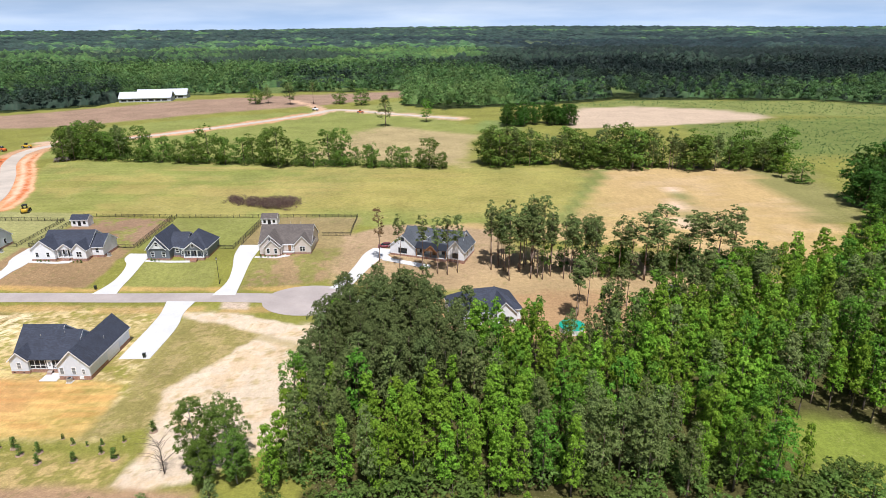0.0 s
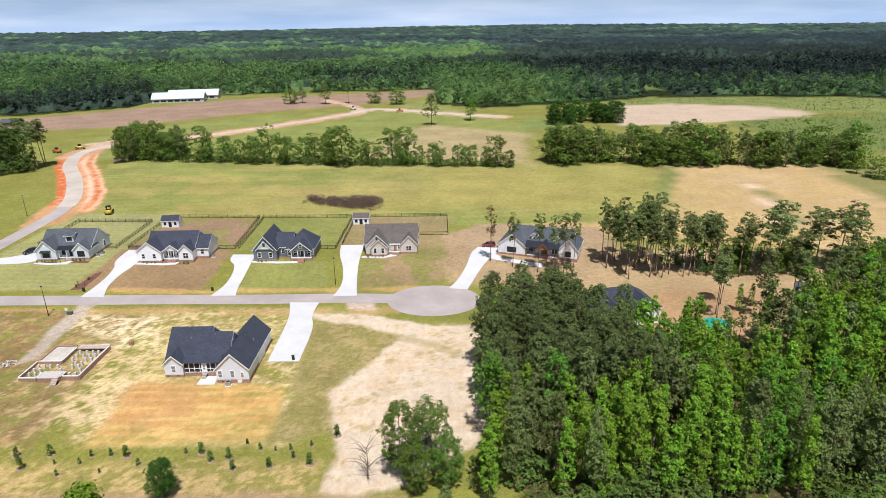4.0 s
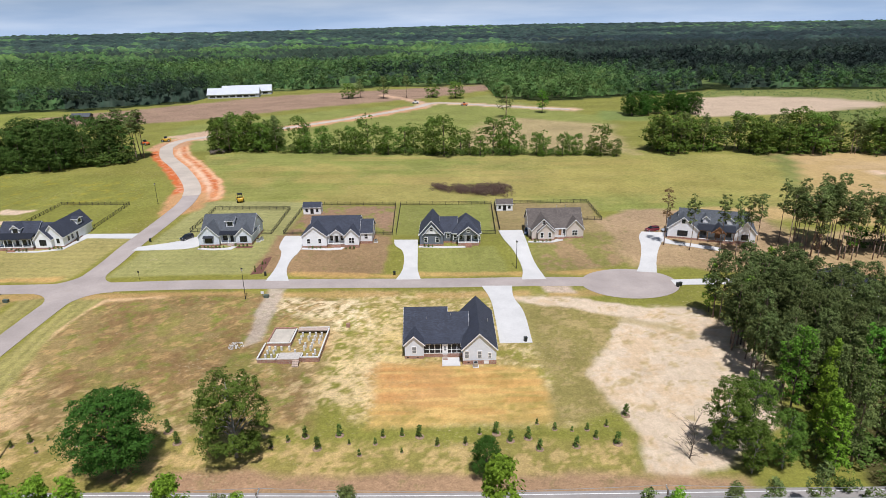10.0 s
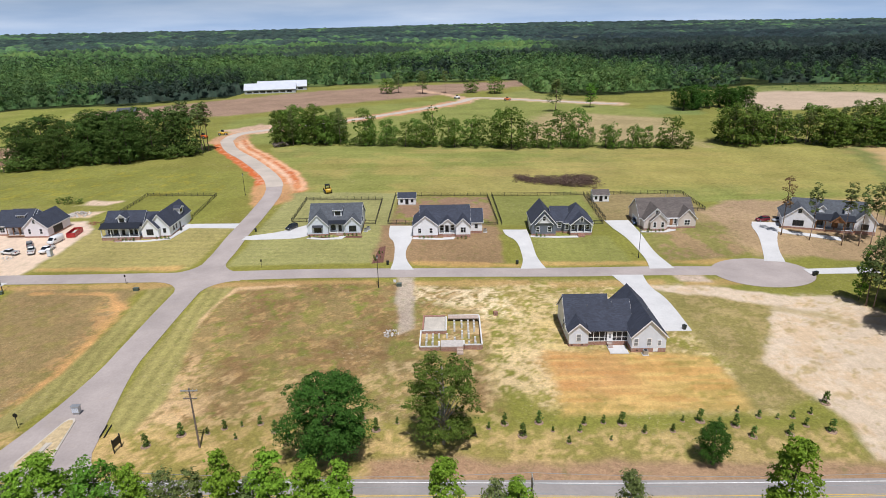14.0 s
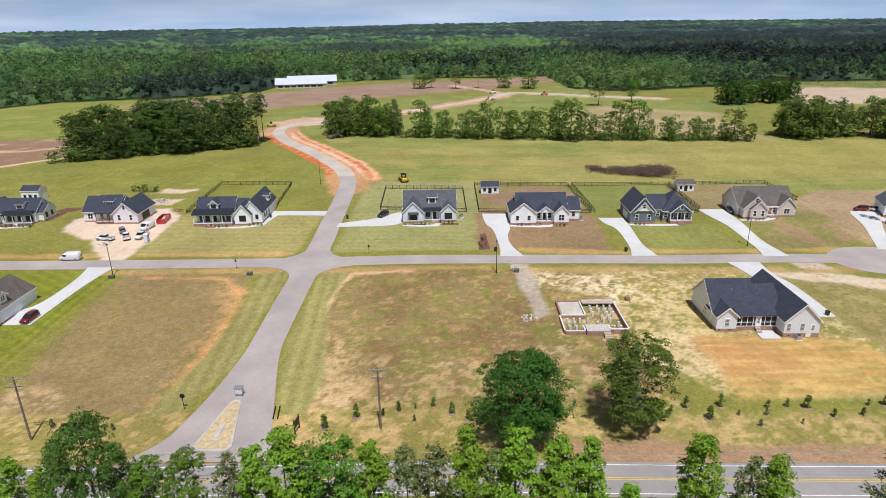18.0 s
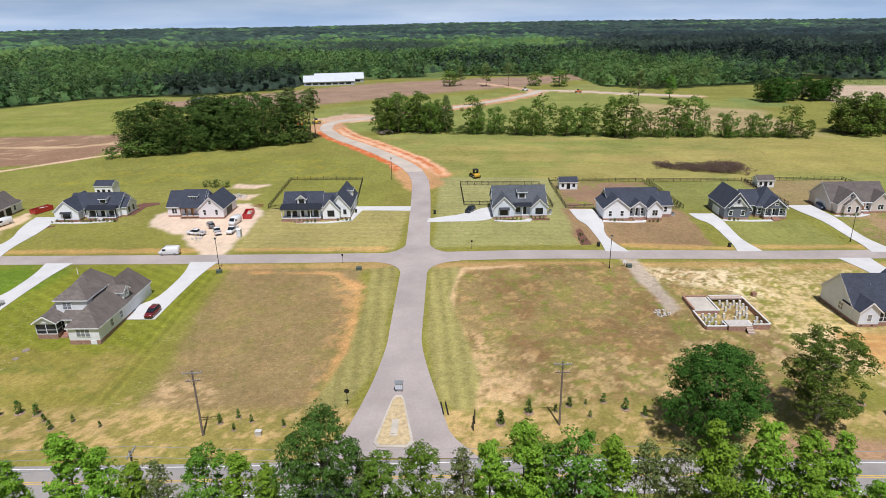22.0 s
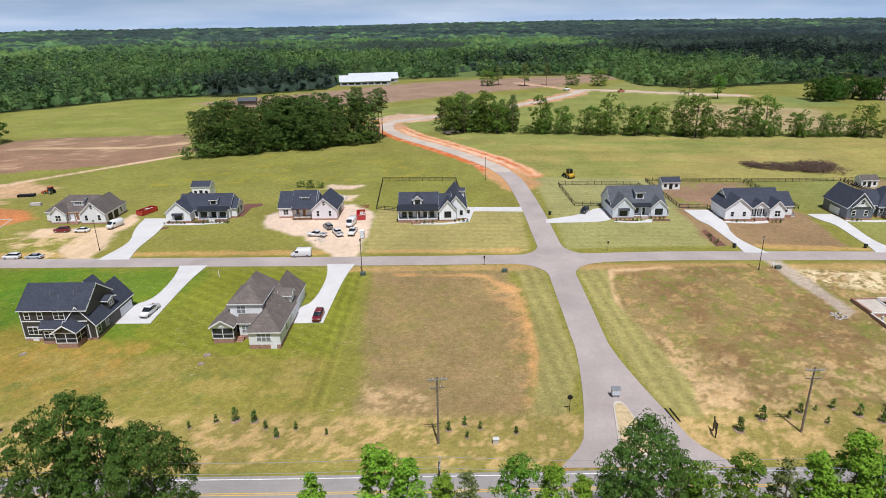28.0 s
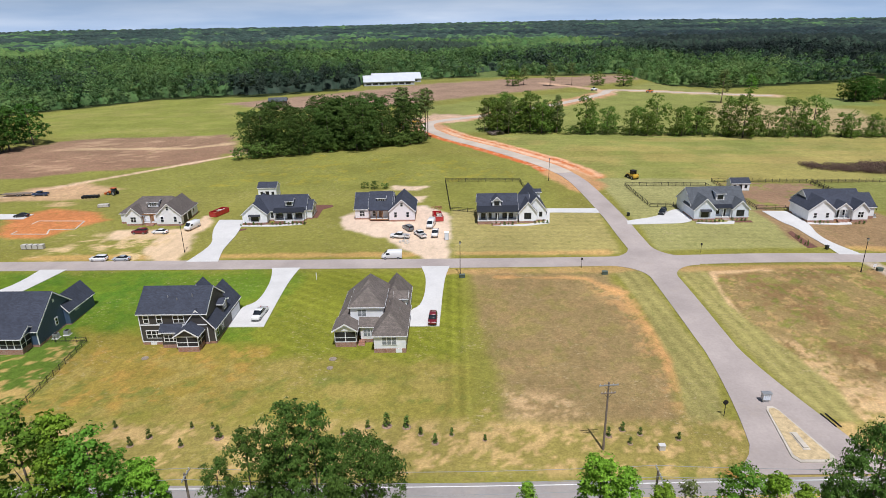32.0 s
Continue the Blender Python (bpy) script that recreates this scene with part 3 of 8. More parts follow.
zone(SAND, (214, 201, 174), 0.8, 1.8)
patches(SAND, (210, 184, 140), 0.5, 0.62, 38, 5, 0.45)
patches(SAND, (172, 158, 100), 0.6, 0.66, 72, 3, 0.6)
patches(SAND, (226, 214, 186), 0.54, 0.62, 47, 3, 0.6)
bare(SAND, 0.5)
bare(HA_BACK, 0.4)
band([(-44, 130), (-36, 127), (-31, 122)], 0.8, (168, 158, 108), 1, 1.6, 0.6)
zone([(-26, 60), (130, 60), (130, 128), (0, 128), (-20, 136), (-19, 120), (-20, 105), (-22, 90), (-23, 80)], (84, 84, 48), 0.8, 2.2)
zone([(-28, 60), (130, 60), (130, 76), (40, 75), (-20, 77)], (118, 124, 62), 1.5, 3)
zone([(56, 70), (59, 93), (70, 98), (84, 88), (104, 80), (104, 66)], (124, 140, 60), 1.5, 3)
zone([(-330, 88), (-222, 88), (-222, 144), (-330, 144)], (128, 140, 50), 3, 2)
zone([(-340, 112), (-264, 110), (-262, 144), (-340, 144)], (98, 134, 40), 5, 5, 0.85)
zone([(-292, 86), (-222, 86), (-222, 104), (-292, 106)], (146, 142, 72), 4, 5, 0.8)
patches([(-340, 100), (-290, 100), (-286, 144), (-340, 144)], (78, 122, 38), 0.48, 0.6, 61, 7, 0.7)
patches([(-292, 106), (-258, 106), (-258, 144), (-292, 144)], (96, 130, 42), 0.5, 0.62, 62, 6, 0.6)
zone([(-300, 112), (-284, 118), (-262, 108), (-256, 92), (-290, 92)], (152, 138, 66), 4, 5, 0.75)
patches([(-300, 110), (-256, 110), (-256, 90), (-296, 90)], (178, 150, 78), 0.5, 0.62, 63, 4, 0.7)
patches([(-310, 90), (-222, 90), (-222, 100), (-310, 100)], (112, 128, 60), 0.54, 0.62, 64, 3, 0.7)
HB_LAWN = [(-258, 88), (-221, 88), (-221, 144), (-258, 144)]
stripes([(-258, 108), (-232, 100), (-222, 100), (-222, 144), (-262, 144)], 2.8, 58, 0.1)
stripes([(-226, 88), (-221, 88), (-221, 144), (-226, 144)], 2.2, 0, 0.15)
patches([(-290, 88), (-225, 88), (-225, 106), (-290, 106)], (160, 152, 84), 0.48, 0.62, 39, 6, 0.8)
YARD = [(-330, 86), (-291.5, 86), (-292, 112), (-300, 118), (-330, 118)]
zone(YARD, (92, 122, 46), 1, 1)
patches(YARD, (196, 172, 108), 0.56, 0.63, 40, 2.6, 0.8)
FIELD_A = [(-220.5, 143), (-190, 141), (-188, 127), (-188.5, 104), (-191, 86), (-216, 86)]
zone(FIELD_A, (148, 135, 92), 1.5, 1.5)
patches(FIELD_A, (142, 138, 80), 0.52, 0.66, 41, 6, 0.6)
patches(FIELD_A, (166, 146, 102), 0.54, 0.64, 66, 3.4, 0.5)
patches([(-216, 96), (-206, 94), (-204, 84), (-216, 82)], (206, 184, 136), 0.46, 0.56, 67, 2.0, 0.8)
patches([(-209, 84), (-188, 84.5), (-188, 79), (-209, 79)], (212, 176, 118), 0.4, 0.52, 68, 2.4, 0.8)
patches([(-196, 139), (-186.6, 131), (-186, 108), (-187, 90), (-191, 90), (-191, 118), (-194, 130)], (204, 168, 112), 0.46, 0.58, 69, 2.4, 0.7)
band([(-214, 139.2), (-195, 138), (-189, 129.5), (-187.2, 109.3), (-188.2, 91.8), (-190.4, 79)], 0.9, (212, 172, 112), 0.9, 1.6, 0.8)
band([(-187.4, 84), (-189.4, 78), (-187.4, 75)], 1.4, (198, 126, 74), 0.9, 1.4, 0.8)
VERGE_L = [(-187.5, 143), (-181, 143), (-181, 100), (-186, 84), (-191, 84), (-187, 104), (-186.5, 127)]
VERGE_R = [(-173.5, 143), (-166.5, 143), (-169, 125), (-164, 96), (-166, 84), (-171, 90), (-173.5, 110)]
for verge in (VERGE_L, VERGE_R):
    zone(verge, (154, 154, 94), 0.6, 0.4)
    stripes(verge, 2.6, 4, 0.13)
zone([(-330, 76), (-55, 76), (-55, 87.5), (-330, 87.5)], (150, 146, 80), 1.5, 1.5)
patches([(-330, 76), (-55, 76), (-55, 87.5), (-330, 87.5)], (208, 184, 128), 0.5, 0.58, 42, 2.4, 0.7)
zone([(-330, 56), (60, 56), (60, 66.5), (-330, 66.5)], (120, 128, 66), 2, 2)
zone([(-128, 75), (-54, 75), (-40, 76), (-40, 78.5), (-56, 80), (-128, 81)], (170, 144, 112), 1.5, 1.5)
zone([(-247, 214), (-236, 214), (-232, 219), (-244, 221)], (214, 200, 164), 1.2, 2.0)
streaks([(-355, 202), (-347, 219), (-343, 215), (-346, 203), (-349, 188)], (206, 184, 132), 0.4, 0.55, 89, 3.0, 0.8)
band([(-399, 298), (-346, 296), (-330, 307)], 2.2, (206, 186, 138), 1.2, 2.0, 0.8)
# straw on the ditches by the street
for x0, x1 in ((-226, -183), (-171, -134), (-124, -97), (-90, -64), (-57, -36)):
    band([(x0, 142.6 + 2.2 * step(x0, -170, -100)), (x1, 143.2 + 2.6 * step(x1, -170, -100))], 1.5, (196, 166, 112), 1, 1.2, 0.65)
for x0, x1, d in ((-330, -300, 0), (-281, -232, 0), (-222, -186, 0), (-124, -98, 3), (-90, -64, 4.4), (-55, -38, 4.5)):
    band([(x0, 154.5 + d), (x1, 154.3 + d)], 1.6, (202, 170, 108), 1, 1.2, 0.7)
zone([(-128.5, 148.0), (-124, 148.0), (-123.6, 134), (-122.6, 121), (-126.2, 118), (-127.2, 128)], (186, 180, 164), 0.6, 1.0, 0.8)
zone([(-60, 150.6), (-52, 150.4), (-51.5, 145.5), (-59, 145.8)], (198, 184, 162), 0.8, 0.8)
# bare earth of the building sites and the new road
SITE = [(-230.4, 150), (-224.5, 150), (-225, 173), (-226, 186), (-232, 196), (-252, 193), (-256.5, 184), (-254, 173), (-242, 166)]
zone(SITE, (220, 208, 180), 1, 1.6)
bare(SITE, 0.6)
zone([(-243, 199), (-234, 199), (-233, 206), (-242, 206)], (214, 200, 164), 1, 1.5)
SITE_WEST = [(-297.6, 150), (-290, 150), (-294, 169), (-292, 180), (-297, 186), (-300, 176), (-318, 174), (-318, 168), (-304, 168), (-303, 160)]
zone(SITE_WEST, (218, 202, 164), 1, 2)
bare(SITE_WEST, 0.6)
zone([(-357, 186), (-350, 196), (-333, 193), (-326, 184), (-336, 169), (-350, 172)], (200, 138, 84), 1.5, 2)
patches([(-330, 150), (-300, 152), (-300, 172), (-330, 172)], (206, 190, 140), 0.5, 0.62, 44, 5)
zone([(-375, 205), (-345, 208), (-340, 222), (-360, 232), (-380, 218)], (196, 172, 126), 2, 3)
band(TRACK, 1.5, (218, 198, 156), 0.8, 0.8)
DIRT = NORTH[30:]
band(DIRT, 6.0, (208, 158, 110), 1.5, 2.0)
band(aside(DIRT, 5.2), 1.6, (204, 116, 62), 0.8, 1.4)
band(aside(DIRT, -7.0), 4.6, (212, 152, 98), 1.5, 1.6)
band(aside(DIRT, -6.2), 1.0, (230, 202, 160), 0.8, 1.4)
band(aside(DIRT, -10.6), 0.9, (226, 188, 138), 0.8, 1.6)
band(aside(DIRT[6:], -8.8), 0.8, (198, 118, 66), 0.6, 1.2)
patches([(p[0] - 7, p[1]) for p in DIRT[::4]] + [(p[0] + 13, p[1]) for p in DIRT[::-4]], (226, 190, 146), 0.52, 0.6, 51, 3, 0.6)
band(NORTH[24:34], 7.0, (196, 160, 106), 2, 2.5)
band(HAUL, 8, (214, 188, 148), 2.5, 3.5)
band(HAUL[:40], 9, (200, 150, 100), 2, 4, 0.6)
band(HAUL_BACK, 5, (206, 176, 138), 2, 2)
zone([(-250, 375), (-225, 360), (-205, 385), (-235, 400)], (208, 182, 146), 3, 4)
patches([(-320, 222), (-200, 226), (-200, 255), (-300, 285)], (168, 162, 52), 0.58, 0.68, 45, 4, 0.4)
bare([(p[0] - 9, p[1]) for p in DIRT[::4]] + [(p[0] + 14, p[1]) for p in DIRT[::-4]], 0.6)
# woodland floor
FOREST_EDGE = [(-4800, -200), (-900, 330), (-520, 410), (-450, 500), (-400, 512), (-382, 506), (-309, 556), (-305, 640), (-250, 650), (-40, 690), (-38, 560), (0, 528), (110, 562), (166, 592), (330, 572), (480, 470), (900, 380), (4800, 100)]
edge_x, edge_y = np.array([p[0] for p in FOREST_EDGE]), np.array([p[1] for p in FOREST_EDGE])
blend(step(GY - np.interp(GX, edge_x, edge_y) + (n_mid - 0.5) * 6, 0, 3), lin(46, 60, 28))
clearing = step(fuzz(GX, GY, 80, 77, 3), 0.6, 0.64) * step(GY, 640, 670)
blend(clearing, lin(104, 124, 66))

cover *= np.array((1.06, 0.975, 0.98))
# blue rises with distance: haze put into the ground colour
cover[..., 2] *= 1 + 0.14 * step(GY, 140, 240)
cover[..., 0] *= 1 + 0.05 * step(-GX, 70, 150) * step(-GY, -330, -260)
me = bpy.data.meshes.new("ground")
rows_n, cols_n = GX.shape
idx = np.arange(rows_n * cols_n).reshape(rows_n, cols_n)
quads = np.stack([idx[:-1, :-1], idx[:-1, 1:], idx[1:, 1:], idx[1:, :-1]], -1).reshape(-1, 4)
GZ = land(GX, GY) + (n_mid - 0.5) * 0.06 * step(GY, 60, 70)


def numpy_mesh(me, verts, faces, mat, smooth=True):
    k = faces.shape[1]
    me.vertices.add(len(verts))
    me.vertices.foreach_set("co", np.ascontiguousarray(verts, np.float32).ravel())
    me.loops.add(faces.size)
    me.loops.foreach_set("vertex_index", np.ascontiguousarray(faces, np.int32).ravel())
    me.polygons.add(len(faces))
    me.polygons.foreach_set("loop_start", np.arange(0, faces.size, k, dtype=np.int32))
    me.polygons.foreach_set("loop_total", np.full(len(faces), k, np.int32))
    me.polygons.foreach_set("use_smooth", np.full(len(faces), smooth))
    me.materials.append(mat)
    me.update(calc_edges=True)
    return me


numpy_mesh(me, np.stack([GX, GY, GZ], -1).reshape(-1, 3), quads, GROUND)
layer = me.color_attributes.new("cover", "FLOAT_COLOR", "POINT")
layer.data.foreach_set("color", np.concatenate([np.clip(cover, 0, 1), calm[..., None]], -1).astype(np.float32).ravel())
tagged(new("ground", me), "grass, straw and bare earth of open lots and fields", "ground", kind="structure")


# ---- roads and paved ground ----
def ribbon(name, line, half, mat, label, category, lift=0.07, thick=0.25, kind="structure"):
    """A paved strip over the land, with a rounded fall at its sides; half: half its width, or one for each point."""
    halves = half if isinstance(half, (list, tuple)) else [half] * len(line)
    s = Shape()
    rows = []
    for i, (x, y) in enumerate(line):
        a, b = line[max(i - 1, 0)], line[min(i + 1, len(line) - 1)]
        d = Vector((b[0] - a[0], b[1] - a[1])).normalized()
        n = Vector((-d.y, d.x))
        row = []
        for k, dz in ((-1.0, -thick), (-1.0, 0.0), (-0.5, 0.03), (0.0, 0.05), (0.5, 0.03), (1.0, 0.0), (1.0, -thick)):
            px, py = x + n.x * k * halves[i], y + n.y * k * halves[i]
            row.append((px, py, float(land(px, py)) + lift + dz))
        rows.append(row)
    s.v = [p for r in rows for p in r]
    s.f = [(i * 7 + j, i * 7 + j + 1, i * 7 + j + 8, i * 7 + j + 7) for i in range(len(rows) - 1) for j in range(6)]
    return tagged(part(name, s, mat), label, category, kind=kind)


def slab(name, poly, mat, label, category, lift=0.1, thick=0.25, kind="structure", cell=3.0):
    """A cast slab on the land with its own edge, cut from an outline."""
    bm = bmesh.new()
    vs = [bm.verts.new((x, y, 0)) for x, y in poly]
    bm.faces.new(vs)
    xs, ys = [p[0] for p in poly], [p[1] for p in poly]
    for axis, lo, hi in ((0, min(xs), max(xs)), (1, min(ys), max(ys))):
        c = lo + cell
        while c < hi:
            co, no = [0, 0, 0], [0, 0, 0]
            co[axis], no[axis] = c, 1
            bmesh.ops.bisect_plane(bm, geom=bm.verts[:] + bm.edges[:] + bm.faces[:], plane_co=co, plane_no=no)
            c += cell
    for v in bm.verts:
        v.co.z = float(land(v.co.x, v.co.y)) + lift
    out = bmesh.ops.extrude_face_region(bm, geom=bm.faces[:])
    for v in out["geom"]:
        if isinstance(v, bmesh.types.BMVert):
            v.co.z -= thick
    bmesh.ops.recalc_face_normals(bm, faces=bm.faces)
    me = bpy.data.meshes.new(name)
    bm.to_mesh(me)
    bm.free()
    me.materials.append(mat)
    return tagged(new(name, me), label, category, kind=kind)


ribbon("road_street", STREET, 2.95, ASPHALT, "pale worn asphalt residential street without kerbs", "road", 0.07)
ribbon("road_north", NORTH[:34], 3.05, ASPHALT, "pale asphalt side street running to the new lots", "road", 0.085)
ribbon("road_north_new", NORTH[33:], 3.3, GRAVEL_ROAD, "new pale gravel road base through orange clay", "road", 0.095)
ribbon("road_haul", HAUL, 3.4, GRAVEL_ROAD, "pale graded haul road across the far fields", "road", 0.1)
entry = [(-177.3 + 0.8 * float(step(-y, -112, -84)), y) for y in np.arange(146.0, 74.0, -2.0)]
widths = [3.05 + 5.2 * max(0.0, (108 - y) / 30) ** 1.35 + 0.55 * max(0.0, 81 - y) for _, y in entry]
ribbon("road_entry", entry, widths, ASPHALT, "asphalt entrance road widening round a planted island", "road", 0.078)
# rounded corners where the streets cross
for cx, cy, sx, sy in ((-180.3, 150.4, -1, 1), (-174.3, 150.6, 1, 1), (-180.3, 145.0, -1, -1), (-174.3, 145.2, 1, -1)):
    r = 7.5
    pts = [(cx - sx * 1.0, cy - sy * 1.0), (cx - sx * 1.0, cy + sy * r)] + [(cx + sx * (r - r * math.cos(a)), cy + sy * (r - r * math.sin(a))) for a in np.linspace(0, math.pi / 2, 9)] + [(cx + sx * r, cy - sy * 1.0)]
    slab("road_corner", pts, ASPHALT, "rounded asphalt corner of the street crossing", "road", 0.066)
slab("road_turning_circle", [(-36.5 + 12.4 * math.cos(a), 151.0 + 9.6 * math.sin(a)) for a in np.linspace(0, 2 * math.pi, 40)[:-1]], ASPHALT, "asphalt turning circle at the street's end", "road", 0.08)
MAIN = [(x, 71.3 + 1.6 * float(step(x, -250, -130))) for x in range(-560, 200, 8)]
ribbon("road_main", MAIN, 3.3, HIGHWAY, "grey two-lane highway with painted lines", "road", 0.06)
for off, w, mat, nm in ((0.16, 0.06, PAINT_YELLOW, "yellow centre line painted on the highway"), (-0.16, 0.06, PAINT_YELLOW, "yellow centre line painted on the highway"),
                        (2.7, 0.07, PAINT_WHITE, "white edge line painted on the highway"), (-2.7, 0.07, PAINT_WHITE, "white edge line painted on the highway")):
    ribbon("road_line", [(x, y + off) for x, y in MAIN], w, mat, nm, "road line", 0.112 - abs(off) * 0.011, 0.05)

DRIVES = (
    [(-176, 177.0), (-167.7, 180.2), (-163.3, 183.2), (-159.0, 187.8), (-155.8, 187.8), (-155.8, 179.0), (-158.8, 175.0), (-168, 174.6), (-176, 174.4)],
    [(-200, 190.5), (-181, 190.0), (-181, 185.2), (-194, 186.3), (-200, 186.0)],
    [(-130.6, 152.4), (-124.6, 152.6), (-127.2, 160), (-127.6, 168), (-126.0, 173.5), (-126.6, 186), (-133.6, 186), (-133.2, 175.6), (-131.0, 172.4), (-130.2, 160)],
    [(-97.0, 154.8), (-90.4, 155.2), (-91.6, 162), (-91.8, 171), (-92.2, 182.5), (-99.4, 182.5), (-99.1, 177.6), (-95.8, 173.8), (-95.4, 162)],
    [(-63.8, 154.4), (-57.4, 154.4), (-58.6, 164), (-59.4, 173), (-59.5, 190.6), (-67, 190.6), (-66.2, 181.5), (-63.5, 172), (-62.5, 162)],
    [(-32.5, 158.6), (-27.4, 157.6), (-23.6, 170), (-18.6, 179.5), (-15, 185.5), (-22.8, 187), (-25.2, 182.5), (-26.6, 174), (-30, 164)],
    [(-25.5, 152.6), (-8, 153.2), (-8, 149.2), (-25.5, 149.2)],
    [(-74.6, 150.6), (-66.8, 150.4), (-67.4, 143), (-65.4, 136), (-65.6, 120.2), (-72.5, 120.2), (-72.5, 133), (-72.8, 143)],
    [(-231.4, 146), (-224.8, 146), (-226.0, 138), (-226.7, 116.6), (-233.0, 116.6), (-233.0, 123.0), (-230.3, 125.4), (-229.8, 138)],
    [(-266.5, 146), (-259.9, 146), (-260.6, 138), (-260.3, 117), (-267.4, 117), (-267.4, 125.2), (-264.4, 127.6), (-264.6, 138)],
    [(-322, 146.4), (-315.6, 146.4), (-317.8, 134), (-320.6, 128), (-326, 130), (-322, 138)],
    [(-288.8, 150.6), (-281, 150.6), (-283, 160), (-282.8, 172), (-284.6, 182.5), (-292, 182.8), (-290.6, 173), (-286.8, 163)],
    [(-352, 186), (-352, 191), (-372, 192), (-372, 186.5)],
)
def rounded(poly):
    """The outline with its blunt corners cut twice, but for those at the street and the square ones."""
    for _ in range(2):
        out = []
        for i, p in enumerate(poly):
            a, b = poly[i - 1], poly[(i + 1) % len(poly)]
            u, w = Vector((a[0] - p[0], a[1] - p[1])).normalized(), Vector((b[0] - p[0], b[1] - p[1])).normalized()
            if p in keep or u.dot(w) > -0.42:
                out.append(p)
            else:
                out += [(p[0] + (q[0] - p[0]) * 0.25, p[1] + (q[1] - p[1]) * 0.25) for q in (a, b)]
        poly = out
    return poly


for k, poly in enumerate(DRIVES):
    keep = poly[:2]
    poly = rounded(poly)
    slab("driveway", poly, CONCRETE, "pale concrete driveway from the street to a house", "driveway", 0.1 + 0.0015 * k)


# ---- houses ----
def wing(h, x0, x1, y0, y1, eave, rise, axis, wall, roof, base=0.55, found=BRICK, hip=False, ov=0.32, low=None, trim=TRIM):
    """One block of a house: footing, walls up to the eaves or gables, roof, white rake boards. low: bottom of a dormer."""
    z0 = base if low is None else low
    rise *= 0.87
    if low is None:
        part("foundation", Shape().box(x0 - 0.02, x1 + 0.02, y0 - 0.02, y1 + 0.02, -0.7, base), found, h)
    a0, a1, s0, s1 = (x0, x1, y0, y1) if axis == "x" else (y0, y1, x0, x1)
    mid, half = (s0 + s1) / 2, (s1 - s0) / 2
    k = rise / half
    th = 0.16
    if hip:
        part("wall", Shape().box(x0, x1, y0, y1, z0, eave), wall, h)
        X0, X1, Y0, Y1 = x0 - ov, x1 + ov, y0 - ov, y1 + ov
        zb = eave - ov * 0.3
        w, d = X1 - X0, Y1 - Y0
        i = min(w, d) / 2
        r = Shape()
        base_v = [(X0, Y0), (X1, Y0), (X1, Y1), (X0, Y1)]
        if w >= d:
            rv = [(X0 + i, (Y0 + Y1) / 2), (X1 - i, (Y0 + Y1) / 2)]
            fs = [(4, 5, 9, 8), (5, 6, 9), (6, 7, 8, 9), (7, 4, 8)]
        else:
            rv = [((X0 + X1) / 2, Y0 + i), ((X0 + X1) / 2, Y1 - i)]
            fs = [(4, 5, 8), (5, 6, 9, 8), (6, 7, 9), (7, 4, 8, 9)]
        r.add([(*p, zb - th) for p in base_v] + [(*p, zb) for p in base_v] + [(*p, zb + rise) for p in rv], fs + [(0, 3, 2, 1), (0, 1, 5, 4), (1, 2, 6, 5), (2, 3, 7, 6), (3, 0, 4, 7)])
        part("roof", r, roof, h)
        for bx in ((X0 + 0.02, X1 - 0.02, Y0 - 0.03, Y0 + 0.02), (X0 + 0.02, X1 - 0.02, Y1 - 0.02, Y1 + 0.03), (X0 - 0.03, X0 + 0.02, Y0, Y1), (X1 - 0.02, X1 + 0.03, Y0, Y1)):
            part("fascia", Shape().box(*bx, zb - th - 0.06, zb - 0.03), trim, h)
        return
    part("wall", Shape().prism([(s0, z0), (s1, z0), (s1, eave), (mid, eave + rise - 0.02), (s0, eave)], a0, a1, axis), wall, h)
    e0, e1 = s0 - ov, s1 + ov
    zl, zr = eave - ov * k, eave + rise
    part("roof", Shape().prism([(e0, zl + 0.02), (mid, zr + 0.02), (e1, zl + 0.02), (e1, zl + 0.02 + th), (mid, zr + 0.02 + th * 1.2), (e0, zl + 0.02 + th)], a0 - ov, a1 + ov, axis), roof, h)
    dp = 0.2
    for p, q in ((a0 - ov - 0.03, a0 - ov + 0.04), (a1 + ov - 0.04, a1 + ov + 0.03)):
        f = Shape().prism([(e0, zl + 0.03 - dp), (mid, zr + 0.03 - dp), (e1, zl + 0.03 - dp), (e1, zl + 0.13), (mid, zr + 0.13), (e0, zl + 0.13)], p, q, axis)
        part("rake_board", f, trim, h)
    for s, t in ((e0 - 0.04, e0 + 0.03), (e1 - 0.03, e1 + 0.04)):
        f = Shape().box(*((a0 - ov, a1 + ov, s, t) if axis == "x" else (s, t, a0 - ov, a1 + ov)), zl - 0.05, zl + 0.12)
        part("fascia", f, trim, h)


def face_box(s, side, plane, a0, a1, z0, z1, out0, out1):
    """A box on a wall: side S, N, E or W; plane: the wall's place; out: how far it stands off."""
    if side == "S":
        s.box(a0, a1, plane - out1, plane - out0, z0, z1)
    elif side == "N":
        s.box(a0, a1, plane + out0, plane + out1, z0, z1)
    elif side == "E":
        s.box(plane + out0, plane + out1, a0, a1, z0, z1)
    else:
        s.box(plane - out1, plane - out0, a0, a1, z0, z1)
    return s


